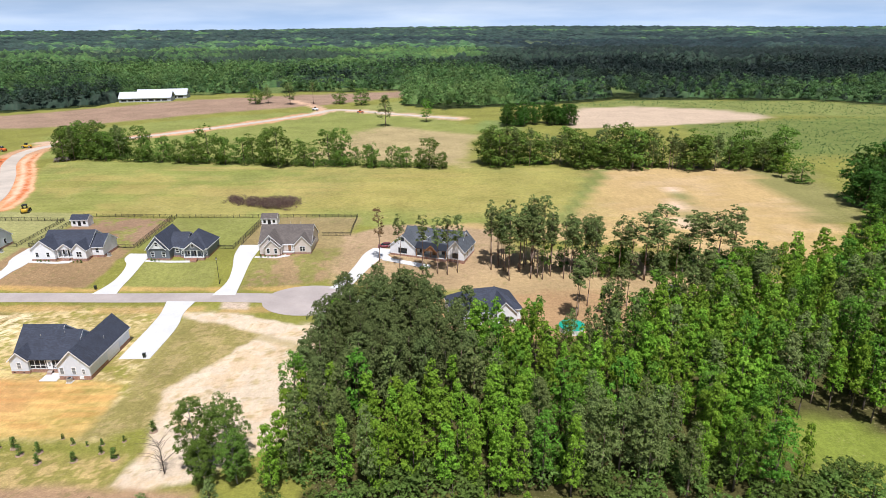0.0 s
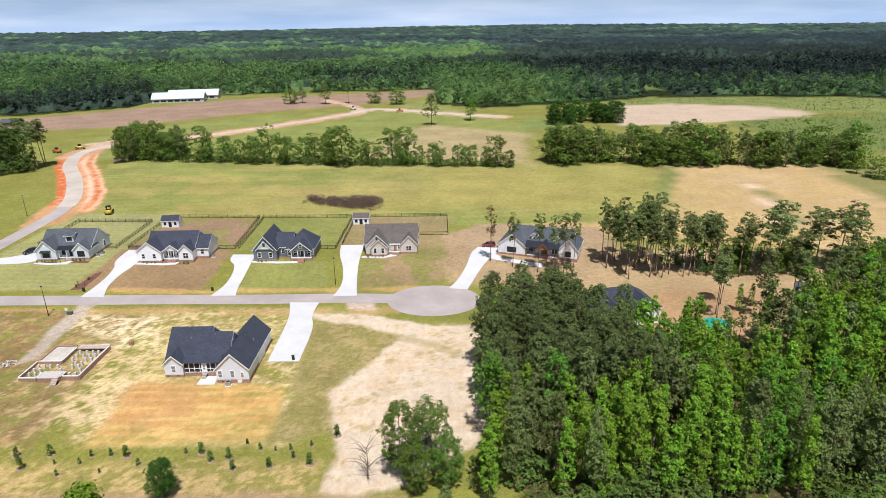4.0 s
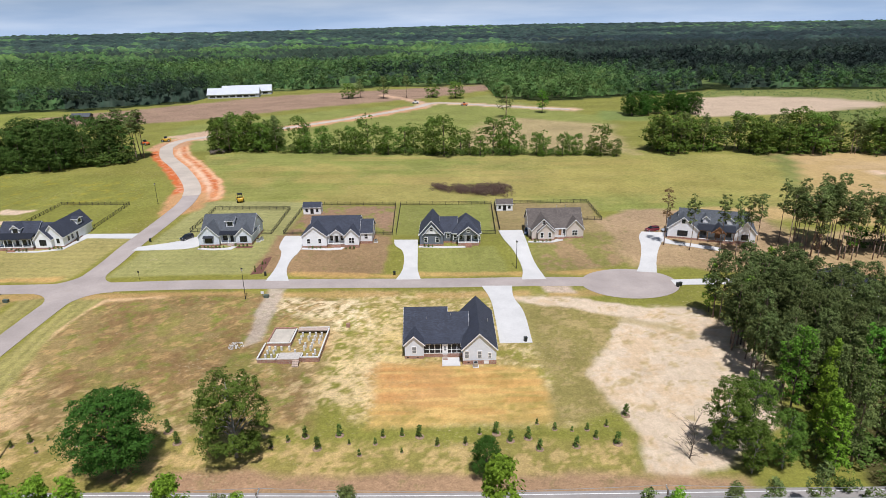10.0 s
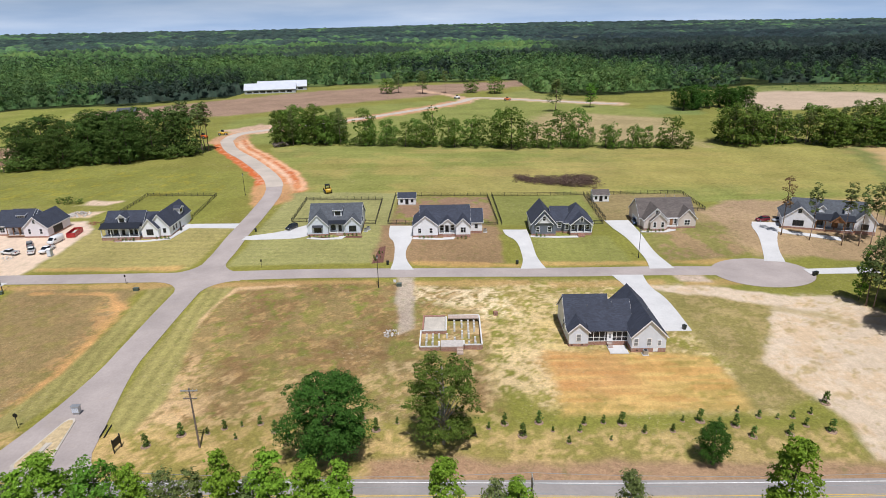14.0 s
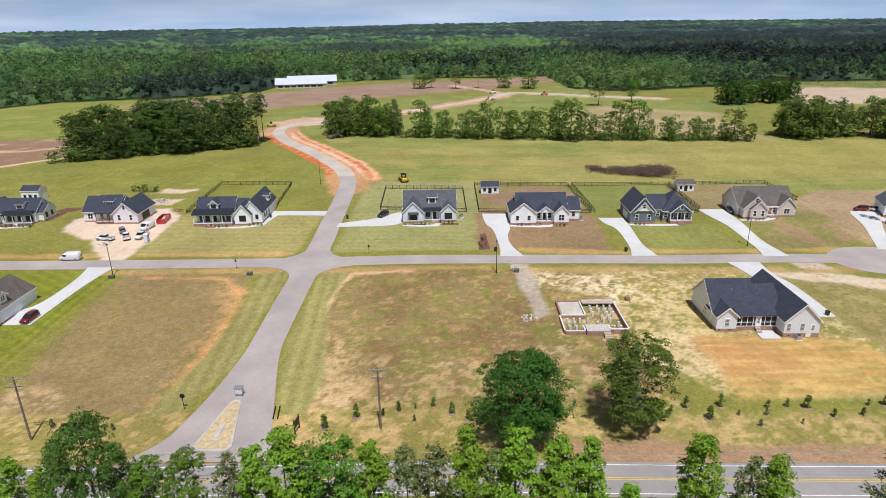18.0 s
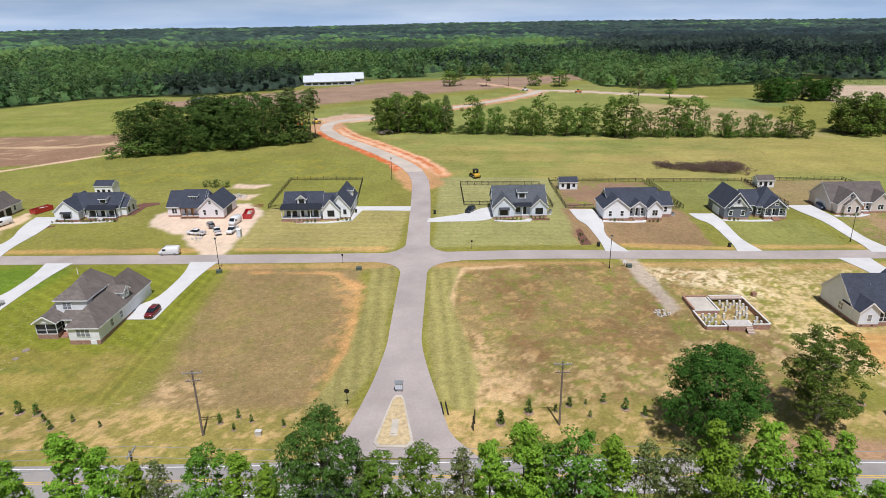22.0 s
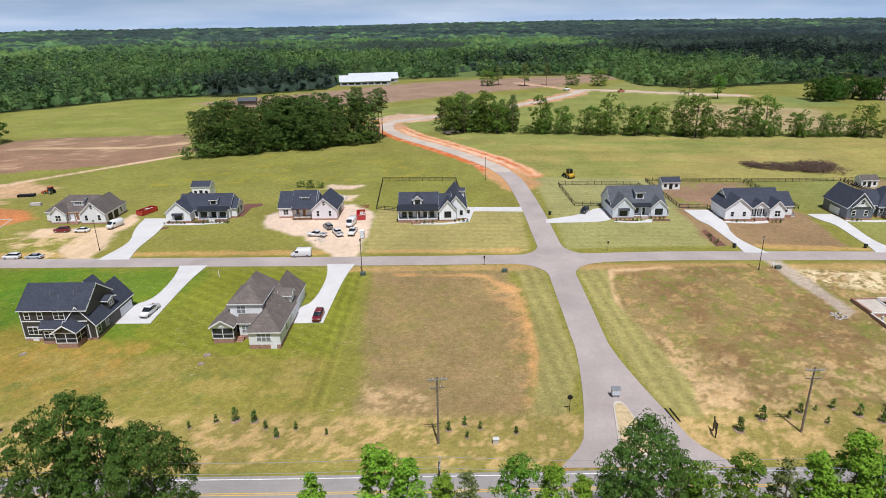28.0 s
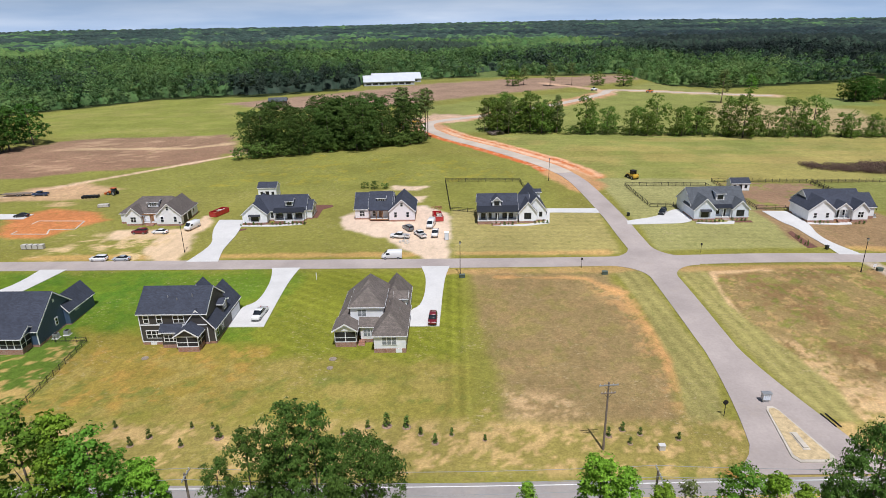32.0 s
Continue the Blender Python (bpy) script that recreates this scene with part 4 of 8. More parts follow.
def window(h, side, plane, c, z, w=0.9, t=1.5, bars=1, frame=TRIM, glass=None):
    """A sash window in its casing; bars: panes side by side."""
    glass = glass or (BLIND_GLASS if h.get("blinds") else GLASS)
    b = 0.13
    wn_ = part("window", face_box(Shape(), side, plane, c - w / 2 - b, c + w / 2 + b, z - b, z + t + b + 0.03, 0.0, 0.06), frame, h)
    for i in range(bars):
        p0, p1 = c - w / 2 + w * i / bars, c - w / 2 + w * (i + 1) / bars
        for z0, z1 in ((z, z + t / 2 - 0.045), (z + t / 2 + 0.045, z + t)):
            part("pane", face_box(Shape(), side, plane, p0 + 0.06 * (i > 0), p1 - 0.06 * (i < bars - 1), z0, z1, 0.05, 0.068), glass, wn_)
    return wn_


def door(h, side, plane, c, z, w=0.95, t=2.1, mat=None, frame=TRIM):
    f = Shape()
    face_box(f, side, plane, c - w / 2 - 0.12, c - w / 2, z, z + t + 0.12, 0, 0.06)
    face_box(f, side, plane, c + w / 2, c + w / 2 + 0.12, z, z + t + 0.12, 0, 0.06)
    face_box(f, side, plane, c - w / 2, c + w / 2, z + t, z + t + 0.12, 0, 0.06)
    d = part("door", f, frame, h)
    part("leaf", face_box(Shape(), side, plane, c - w / 2, c + w / 2, z, z + t, 0.005, 0.035), mat or BLACK, d)
    return d


def garage_door(h, side, plane, c, z=0.12, w=4.8, t=2.2, mat=TRIM):
    f = Shape()
    n = 4
    for i in range(n):
        face_box(f, side, plane, c - w / 2, c + w / 2, z + i * t / n + 0.015, z + (i + 1) * t / n - 0.015, 0.0, 0.04)
    return part("garage_door", f, mat, h)


def porch(h, x0, x1, y0, y1, floor, top, posts, roof=None, rise=1.0, post=TRIM, base=BRICK, roof_kind="shed", thick=0.2, rail=False):
    """An open porch in front of y1: floor on brick, posts, beam, and a lean-to roof unless the house roof covers it."""
    part("porch_floor", Shape().box(x0, x1, y0, y1, floor - 0.12, floor), CONCRETE, h)
    part("porch_base", Shape().box(x0 + 0.03, x1 - 0.03, y0 + 0.03, y1, -0.7, floor - 0.12), base, h)
    for i in range(posts):
        px = x0 + 0.15 + (x1 - x0 - 0.3) * i / max(posts - 1, 1)
        part("porch_post", Shape().box(px - thick / 2, px + thick / 2, y0 + 0.05, y0 + 0.05 + thick, floor, top).box(px - thick * 0.7, px + thick * 0.7, y0 + 0.0, y0 + 0.1 + thick, floor, floor + 0.25), post, h)
    part("porch_beam", Shape().box(x0, x1, y0 + 0.03, y0 + 0.27, top, top + 0.3), post, h)
    if rail:
        r = Shape().box(x0 + 0.2, x1 - 0.2, y0 + 0.1, y0 + 0.16, floor + 0.85, floor + 0.92).box(x0 + 0.2, x1 - 0.2, y0 + 0.1, y0 + 0.16, floor + 0.1, floor + 0.15)
        for i in range(int((x1 - x0) / 0.25)):
            r.box(x0 + 0.25 * (i + 1) - 0.02, x0 + 0.25 * (i + 1) + 0.02, y0 + 0.11, y0 + 0.15, floor + 0.15, floor + 0.85)
        part("porch_rail", r, post, h)
    if roof is not None:
        part("porch_roof", Shape().prism([(y0 - 0.35, top + 0.22), (y1 + 0.05, top + 0.22 + rise), (y1 + 0.05, top + 0.36 + rise), (y0 - 0.35, top + 0.36)], x0 - 0.25, x1 + 0.25, "x"), roof, h)


def steps(h, x0, x1, y1, top, n=4, mat=BRICK, toward=-1):
    s = Shape()
    for i in range(n):
        z = top * (n - i) / (n + 1)
        s.box(x0, x1, *sorted((y1, y1 + toward * 0.32 * (i + 1))), -0.4, z)
    part("steps", s, mat, h)


def gable_vent(h, side, plane, c, z, r=0.35, mat=TRIM):
    part("gable_vent", face_box(Shape(), side, plane, c - r, c + r, z, z + 2.4 * r, 0.0, 0.05), mat, h)


def roof_pipes(h, pts):
    for x, y, z in pts:
        part("vent_pipe", Shape().tube((x, y, z - 0.4), (x, y, z + 0.35), 0.07), STEEL, h)


def screened(h, x0, x1, y0, y1, floor, top, bays, frame=TRIM, sides="W"):
    """A screened porch bay: posts, mid rail, dark screens, on brick."""
    part("porch_base", Shape().box(x0 + 0.02, x1 - 0.02, y0 + 0.02, y1, -0.7, floor), BRICK, h)
    w = (x1 - x0) / bays
    fr = Shape().box(x0, x1, y0, y0 + 0.12, top - 0.25, top).box(x0, x1, y0, y0 + 0.12, floor, floor + 0.14).box(x0, x1, y0 + 0.02, y0 + 0.1, floor + 0.85, floor + 0.95)
    for i in range(bays + 1):
        fr.box(x0 + i * w - 0.06, x0 + i * w + 0.06, y0, y0 + 0.12, floor, top)
    for side, px in (("W", x0), ("E", x1)):
        if side in sides:
            fr.box(px - 0.06, px + 0.06, y0, y1, top - 0.25, top).box(px - 0.05, px + 0.05, y0, y1, floor + 0.85, floor + 0.95)
            fr.box(px - 0.06, px + 0.06, (y0 + y1) / 2 - 0.06, (y0 + y1) / 2 + 0.06, floor, top)
    p = part("screen_frame", fr, frame, h)
    for i in range(bays):
        part("screen", Shape().box(x0 + i * w + 0.05, x0 + (i + 1) * w - 0.05, y0 + 0.05, y0 + 0.07, floor + 0.1, top - 0.2), SCREEN, p)
    for side, px in (("W", x0), ("E", x1)):
        if side in sides:
            part("screen", Shape().box(px - 0.01, px + 0.01, y0 + 0.1, y1, floor + 0.1, top - 0.2), SCREEN, p)


def house(x, y, turn, label, size=1.0):
    return thing("house", at(x, y, turn) @ Matrix.Diagonal((size, size, size, 1)), label, "house", "houses of the new street")


# white house with charcoal roof, three front gables
h = house(-125.9, 175.8, 0, "white one-storey house, charcoal shingle roof, three front gables")
wing(h, 2, 16.4, 2.6, 13.2, 3.5, 4.3, "x", WHITE, ROOF_NAVY)
wing(h, 0, 7.2, 0, 10, 3.6, 3.3, "y", WHITE_BOARD, ROOF_NAVY)
wing(h, 12.4, 16.6, 0.3, 6, 3.4, 2.4, "y", WHITE_BOARD, ROOF_NAVY)
wing(h, 16.5, 20.2, 3.4, 12, 3.3, 3.2, "x", WHITE, ROOF_NAVY)
wing(h, 7.9, 12.2, 0.9, 5, 3.5, 1.9, "y", WHITE_BOARD, ROOF_NAVY, low=3.4)
porch(h, 7.4, 12.3, 0.9, 2.6, 0.7, 3.2, 4)
steps(h, 8.6, 11.2, 0.9, 0.7, 3)
for c in (1.9, 5.2):
    window(h, "S", 0, c, 1.35, 0.8, 1.3)
window(h, "S", 0.3, 14.5, 1.2, 1.4, 1.5, 2)
window(h, "S", 3.4, 18.4, 1.4, 0.9, 1.3)
window(h, "S", 2.6, 8.3, 1.2, 1.0, 1.6)
window(h, "S", 2.6, 11.4, 1.2, 1.0, 1.6)
door(h, "S", 2.6, 9.8, 0.7)
for c, z in ((3.6, 4.7), (10.0, 4.4), (14.5, 4.3)):
    gable_vent(h, "S", 0 if c < 4 else (0.9 if c < 11 else 0.3), c, z, 0.22)
garage_door(h, "W", 0, 5.4, w=5)

# grey house with broad roof and shed dormer
h = house(-156.8, 176.9, 1, "light grey house with a broad grey roof and dormer")
wing(h, 0.2, 15.3, 2.2, 14, 3.2, 4.9, "x", LIGHT_GREY, ROOF_GREY)
wing(h, 0, 6, 0, 8, 3.3, 3.5, "y", LIGHT_GREY, ROOF_GREY)
wing(h, 10.9, 15.4, 0.6, 7, 3.2, 2.5, "y", LIGHT_GREY, ROOF_GREY)
wing(h, 7.3, 9.7, 4, 7.5, 6.6, 0.6, "x", PALE_GREY, ROOF_GREY, low=4.4)
part("window_awning", Shape().prism([(-0.75, 2.75), (0.0, 3.25), (0.0, 3.15), (-0.75, 2.65)], 1.5, 4.6, "x"), METAL_ROOF, h)
porch(h, 6.1, 10.8, 0.9, 2.3, 0.6, 3.0, 3, METAL_ROOF, 0.6)
steps(h, 8.2, 10.2, 0.9, 0.6, 3)
window(h, "S", 0, 3.0, 1.1, 1.9, 1.5, 2, BLACK)
window(h, "S", 0.6, 13.1, 1.1, 1.9, 1.5, 2, BLACK)
window(h, "S", 4, 8.5, 5.1, 1.3, 0.9, 2, BLACK)
window(h, "S", 2.2, 7.2, 1.2, 1.1, 1.5, 1, BLACK)
door(h, "S", 2.2, 9.2, 0.6)
for c in (6.5, 10.5):
    window(h, "E", 15.3, c, 1.2)
gable_vent(h, "S", 0, 3, 4.5, 0.25)
gable_vent(h, "S", 0.6, 13.1, 4.1, 0.2)
garage_door(h, "W", 0.2, 10.6, w=4.9)

# dark slate house with a steep wing
h = house(-91.4, 177.4, -1, "slate-blue house with white trim and steep dark roofs")
wing(h, 0, 7, 0, 12, 3.7, 4.7, "y", SLATE, ROOF_NAVY)
wing(h, 6.2, 11, 2.6, 11.5, 3.6, 3.6, "x", SLATE, ROOF_NAVY)
wing(h, 9.6, 18, 1.8, 12, 3.4, 5.2, "y", SLATE, ROOF_NAVY, hip=True)
wing(h, 11.4, 17.4, 0.1, 5, 3.3, 2.9, "y", SLATE, ROOF_NAVY, low=3.2)
wing(h, 1.2, 5.9, -0.35, 2, 3.9, 3.0, "y", PALE_GREY, ROOF_NAVY, low=3.85)
porch(h, 11.3, 17.5, 0.1, 1.8, 0.8, 3.1, 4)
steps(h, 13.4, 15.4, 0.1, 0.8, 4)
for c in (1.8, 5.2):
    window(h, "S", 0, c, 1.2, 0.9, 1.4)
window(h, "S", -0.35, 3.5, 4.7, 0.8, 1.1)
window(h, "S", 2.6, 8.4, 1.6, 0.9, 1.2)
window(h, "S", 1.8, 10.5, 1.2, 0.9, 1.5)
for c in (12.3, 16.6):
    window(h, "S", 1.8, c, 1.2, 0.9, 1.6)
window(h, "S", 0.1, 14.4, 4.1, 0.8, 1.0)
window(h, "S", 1.8, 17.7, 1.3, 0.3, 1.4)
door(h, "S", 1.8, 14.4, 0.8)
garage_door(h, "W", 0, 6, w=5)

# greige house with taupe roof
h = house(-58.3, 180.0, 0, "greige one-storey house with a taupe shingle roof")
wing(h, 0, 16.2, 3.2, 14.5, 3.2, 5.0, "x", GREIGE, ROOF_TAUPE, hip=False)
wing(h, 0.6, 7.4, 0.8, 9, 3.3, 3.9, "y", GREIGE, ROOF_TAUPE)
wing(h, 2.3, 7.0, 0, 5, 3.1, 2.6, "y", GREIGE, ROOF_TAUPE)
wing(h, 11.2, 16.3, 2.0, 9, 3.2, 3.1, "y", GREIGE, ROOF_TAUPE)
porch(h, 7.4, 11.1, 1.8, 3.3, 0.7, 3.0, 2)
steps(h, 8.6, 10.3, 1.8, 0.7, 3)
for c in (3.5, 5.8):
    window(h, "S", 0, c, 1.1, 0.75, 1.5)
window(h, "S", 2.0, 13.7, 1.1, 1.5, 1.4, 2)
window(h, "S", 0.8, 4.0, 5.0, 0.7, 1.0)
door(h, "S", 3.2, 9.4, 0.7, mat=TIMBER)
window(h, "S", 3.2, 10.6, 1.2, 0.6, 1.5)
garage_door(h, "W", 0, 8.5, w=5)
roof_pipes(h, [(9, 9, 8.2), (12, 10, 7.8)])

# grey-white house among the pines
h = house(-17.2, 180.4, -20, "pale grey house with timber entry gable among tall pines")
wing(h, 3, 22, 3, 13.5, 3.4, 4.6, "x", PALE_GREY, ROOF_GREY)
wing(h, 0, 8.4, 0.8, 11, 3.3, 4.0, "y", PALE_GREY, ROOF_GREY)
wing(h, 18.5, 24, 1.6, 12, 3.4, 3.6, "y", PALE_GREY, ROOF_GREY)
wing(h, 12.3, 15.7, -0.3, 4, 3.3, 1.9, "y", TIMBER, METAL_ROOF, low=3.0, trim=TIMBER)
porch(h, 8.6, 18.4, 0.8, 3, 0.6, 3.0, 5, METAL_ROOF, 1.2, TIMBER)
wing(h, 9.6, 11.2, 4.2, 7, 6.0, 0.9, "y", PALE_GREY, ROOF_GREY, low=4.6)
wing(h, 16.2, 17.8, 4.2, 7, 6.0, 0.9, "y", PALE_GREY, ROOF_GREY, low=4.6)
window(h, "S", 0.8, 4.2, 1.1, 2.6, 1.4, 3, BLACK)
window(h, "S", 0.8, 4.2, 5.0, 0.7, 0.9, 1, BLACK)
window(h, "S", 3, 10, 1.1, 1.6, 1.5, 2, BLACK)
window(h, "S", 3, 17, 1.1, 1.2, 1.5, 2, BLACK)
window(h, "S", 1.6, 21.2, 1.1, 1.6, 1.4, 2, BLACK)
door(h, "S", 3, 14, 0.6, 1.6, mat=TIMBER)
for c in (5, 9):
    window(h, "E", 24, c, 1.2)
slab("front_walk", [(-20.5, 180.5), (-19, 176.5), (-5, 171), (-4, 173), (-16, 177.6), (-18.5, 181.5)], CONCRETE, "curved pale concrete front walk", "footpath", 0.12)

# half-hidden house in the clearing
h = house(2.5, 133.5, 12, "white house with dark blue-grey roof behind trees")
wing(h, 0, 17, 1, 12, 3.5, 4.6, "x", WHITE, ROOF_NAVY, hip=True)
wing(h, 9, 15, -1.5, 8, 3.5, 3.6, "y", WHITE, ROOF_NAVY)
wing(h, 2, 6.5, -0.5, 7, 3.5, 2.8, "y", WHITE, ROOF_NAVY)
window(h, "S", -1.5, 12, 1.1, 1.8, 1.5, 2, BLACK)
window(h, "S", -0.5, 4.2, 1.1, 1.4, 1.5, 2, BLACK)
window(h, "S", 1, 7.8, 1.1, 1.2, 1.5, 2, BLACK)

# white farmhouse with a long rear wing, by the side street
h = house(-217.0, 176.2, 1, "white farmhouse-style house, charcoal roof, brick porch base")
wing(h, 0.3, 11.2, 1.8, 10, 3.8, 3.8, "x", WHITE, ROOF_NAVY, base=0.9)
wing(h, 10.6, 14.8, 2.6, 10, 3.7, 3.2, "x", WHITE, ROOF_NAVY, base=0.9)
wing(h, 13.4, 19.3, 1.6, 18, 3.5, 4.1, "y", WHITE_BOARD, ROOF_NAVY)
wing(h, 11.6, 16.4, 0.4, 7, 3.3, 3.3, "y", WHITE_BOARD, ROOF_NAVY)
porch(h, 0, 11.1, -0.3, 1.9, 1.0, 3.3, 5, METAL_ROOF, 1.1)
steps(h, 3.9, 6.3, -0.3, 1.0, 4)
wing(h, 4.3, 6.7, 2.2, 6, 6.1, 1.2, "y", WHITE_BOARD, ROOF_NAVY, low=4.4)
wing(h, 16.6, 19.0, 11, 13.6, 6.1, 0.5, "x", WHITE, ROOF_NAVY, low=4.3)
window(h, "S", 2.2, 5.5, 4.9, 1.2, 0.9, 2, BLACK)
window(h, "S", 0.4, 14, 1.3, 1.7, 1.5, 3, BLACK)
window(h, "S", 1.6, 17.8, 1.6, 0.6, 1.1, 1, BLACK)
window(h, "S", 2.6, 11.2, 1.3, 0.6, 1.3, 1, BLACK)
for c in (1.7, 3.4, 7.7, 9.5):
    window(h, "S", 1.8, c, 1.2, 1.0, 1.8, 1, BLACK)
door(h, "S", 1.8, 5.6, 1.0)
window(h, "E", 19.0, 12.3, 4.9, 1.2, 0.8, 1, BLACK)
for c in (4.5, 6.5):
    window(h, "E", 19.3, c, 1.4, 0.7, 1.1, 1, BLACK)
door(h, "E", 19.3, 9.2, 0.5)
garage_door(h, "E", 19.3, 14.2, w=5)
roof_pipes(h, [(15, 8, 6.4), (18, 9.4, 6.3)])

# unfinished house in house wrap
h = house(-252.0, 179.4, 0, "unfinished house in white house wrap, charcoal roof", 0.91)
wing(h, 0, 12, 2.6, 13, 3.5, 4.4, "x", WRAP, ROOF_NAVY, found=BRICK)
wing(h, 11.0, 19.0, 0, 12.5, 3.5, 4.1, "y", WRAP, ROOF_NAVY, found=BRICK)
wing(h, 4.6, 11.6, 2.2, 12.4, 4.0, 4.3, "x", WRAP, ROOF_NAVY, low=3.4)
wing(h, 7.0, 9.6, 4.2, 7.5, 6.5, 0.5, "x", WRAP, ROOF_NAVY, low=5.2)
porch(h, 4.7, 11.0, 0.9, 2.5, 0.7, 3.2, 4, None, 0.9, TIMBER)
part("porch_roof", Shape().prism([(0.5, 3.45), (2.6, 4.2), (2.6, 4.35), (0.5, 3.6)], 4.5, 11.2, "x"), ROOF_NAVY, h)
for c in (7.6, 8.3, 9.0):
    window(h, "S", 4.2, c, 5.6, 0.5, 0.6, 1, WRAP)
window(h, "S", 2.6, 2.2, 1.2, 1.5, 1.6, 2, WRAP)
for c in (13.0, 16.8):
    window(h, "S", 0, c, 1.4, 0.8, 1.6, 1, WRAP)
window(h, "S", 0, 15.0, 4.9, 0.7, 1.1, 1, WRAP)
door(h, "S", 2.6, 8, 0.7, mat=TIMBER)
window(h, "S", 2.6, 6, 1.2, 0.9, 1.6, 1, WRAP)
# flat black panel on the closed wall paints the garage's shaded inside
part("garage_shade_panel", face_box(Shape(), "E", 19.0, 3.0, 8.0, 0.5, 2.8, 0.0, 0.05), BLACK, h, "black panel painting the shade inside an open garage doorway")
part("porch_deck", Shape().box(4.6, 11.2, 0.3, 1.0, 0.5, 0.62), TIMBER, h)

# white house with dark blue roof and porch
h = house(-283.6, 178.4, 1, "white house, dark navy roof, metal-roofed front porch", 0.87)
wing(h, 3, 20, 3.2, 14, 3.6, 4.4, "x", WHITE, ROOF_NAVY)
wing(h, 0, 8, 0, 13, 3.5, 4.0, "y", WHITE_BOARD, ROOF_NAVY)
wing(h, 18.6, 21.8, 4.6, 12, 3.4, 2.6, "x", WHITE, ROOF_NAVY)
porch(h, 10, 19.6, 1.2, 3.2, 0.7, 3.2, 4, METAL_ROOF, 1.0)
wing(h, 13.4, 15.8, 4.2, 8, 6.4, 0.6, "x", WHITE, ROOF_NAVY, low=4.9)
steps(h, 13.6, 15.6, 1.2, 0.7, 3, CONCRETE)
part("window_awning", Shape().prism([(-0.7, 2.8), (0.0, 3.25), (0.0, 3.15), (-0.7, 2.7)], 2.1, 5.9, "x"), METAL_ROOF, h)
window(h, "S", 0, 4.0, 1.1, 2.2, 1.5, 3, BLACK)
window(h, "S", 4.2, 14.6, 5.2, 1.4, 0.9, 2, BLACK)
window(h, "S", 3.2, 8.9, 1.3, 0.6, 1.4, 1, BLACK)
for c in (11.4, 17.8):
    window(h, "S", 3.2, c, 1.0, 2.2, 1.9, 2, BLACK)
door(h, "S", 3.2, 14.6, 0.7, 1.6)
gable_vent(h, "S", 0, 4, 5.0, 0.25)
for c in (6.5, 9.6):
    window(h, "E", 21.8, c, 1.3, 0.9, 1.5, 1, BLACK)
part("planting_bed", Shape().box(8.4, 20.6, -0.4, 1.1, -0.3, 0.12), MULCH, h)
part("planting_bed", Shape().box(0.3, 7.6, -1.0, -0.03, -0.3, 0.12), MULCH, h)
garage_door(h, "W", 0, 7, w=5)

# pale house still being finished, taupe roof
h = house(-319.4, 177.8, 1, "pale house nearly finished, taupe roof, bare-earth yard", 0.92)
wing(h, 0, 20, 3, 13.6, 3.5, 4.6, "x", PALE_GREY, ROOF_TAUPE, hip=True)
wing(h, 2.6, 7.3, 0.8, 8, 3.4, 2.6, "y", PALE_GREY, ROOF_TAUPE)
wing(h, 12.4, 20.1, 0, 12, 3.5, 4.1, "y", PALE_GREY, ROOF_TAUPE)
wing(h, 8.4, 11.6, 4.4, 8, 6.4, 0.6, "x", PALE_GREY, ROOF_TAUPE, low=4.9)
porch(h, 7.4, 12.3, 1.4, 3.0, 0.7, 3.2, 3, None, 0.9, TIMBER)
steps(h, 8.6, 11, 1.4, 0.7, 4)
for c in (9.3, 10.0, 10.7):
    window(h, "S", 4.4, c, 5.3, 0.5, 0.8, 1)
window(h, "S", 0.8, 4.9, 1.1, 1.6, 1.6, 2)
for c in (14.2, 18.2):
    window(h, "S", 0, c, 1.3, 0.8, 1.6)
window(h, "S", 0, 16.2, 5.0, 0.7, 1.1)
door(h, "S", 3, 9.8, 0.7, mat=TIMBER)
# two black panels on the wall, painting shade behind open garage doors
for c in (3.0, 6.6):
    part("garage_shade_panel", face_box(Shape(), "E", 20.1, c - 1.3, c + 1.3, 0.3, 2.7, 0.0, 0.05), BLACK, h, "black panel painting the shade inside an open garage doorway")
window(h, "E", 20.1, 9.8, 1.3)

# grey house seen from its back, screened porch
h = house(-92.4, 111.8, 0, "light grey house with navy shingle roof and screened porch")
h["blinds"] = 1
wing(h, 0.2, 8.7, 4.4, 15, 3.3, 5.2, "x", LIGHT_GREY, ROOF_NAVY, base=0.6)
wing(h, 8.6, 13, 4.4, 13.2, 3.3, 4.3, "x", LIGHT_GREY, ROOF_NAVY, base=0.6)
wing(h, 0.3, 4.1, 2.4, 7.4, 3.3, 2.0, "y", LIGHT_GREY, ROOF_NAVY, base=0.6)
wing(h, 11.9, 18.5, 0, 17.0, 3.4, 3.8, "y", LIGHT_GREY, ROOF_NAVY, base=0.75)
part("porch_roof", Shape().prism([(2.5, 3.1), (5.2, 4.0), (5.2, 4.15), (2.5, 3.26)], 4.1, 11.95, "x"), ROOF_NAVY, h)
screened(h, 4.1, 11.9, 2.9, 4.4, 0.75, 3.1, 7, sides="")
door(h, "S", 2.88, 8.4, 0.75, 0.9, 2.1, TRIM)
window(h, "S", 2.86, 8.4, 1.5, 0.45, 1.0, 1)
steps(h, 7.9, 8.9, 2.9, 0.75, 4)
slab("patio", [(-84.6, 114.4), (-81.0, 114.4), (-81.0, 111.2), (-84.6, 111.2)], CONCRETE, "small concrete patio behind the grey house", "patio", 0.14)
window(h, "S", 2.4, 2.2, 1.25, 0.75, 1.35)
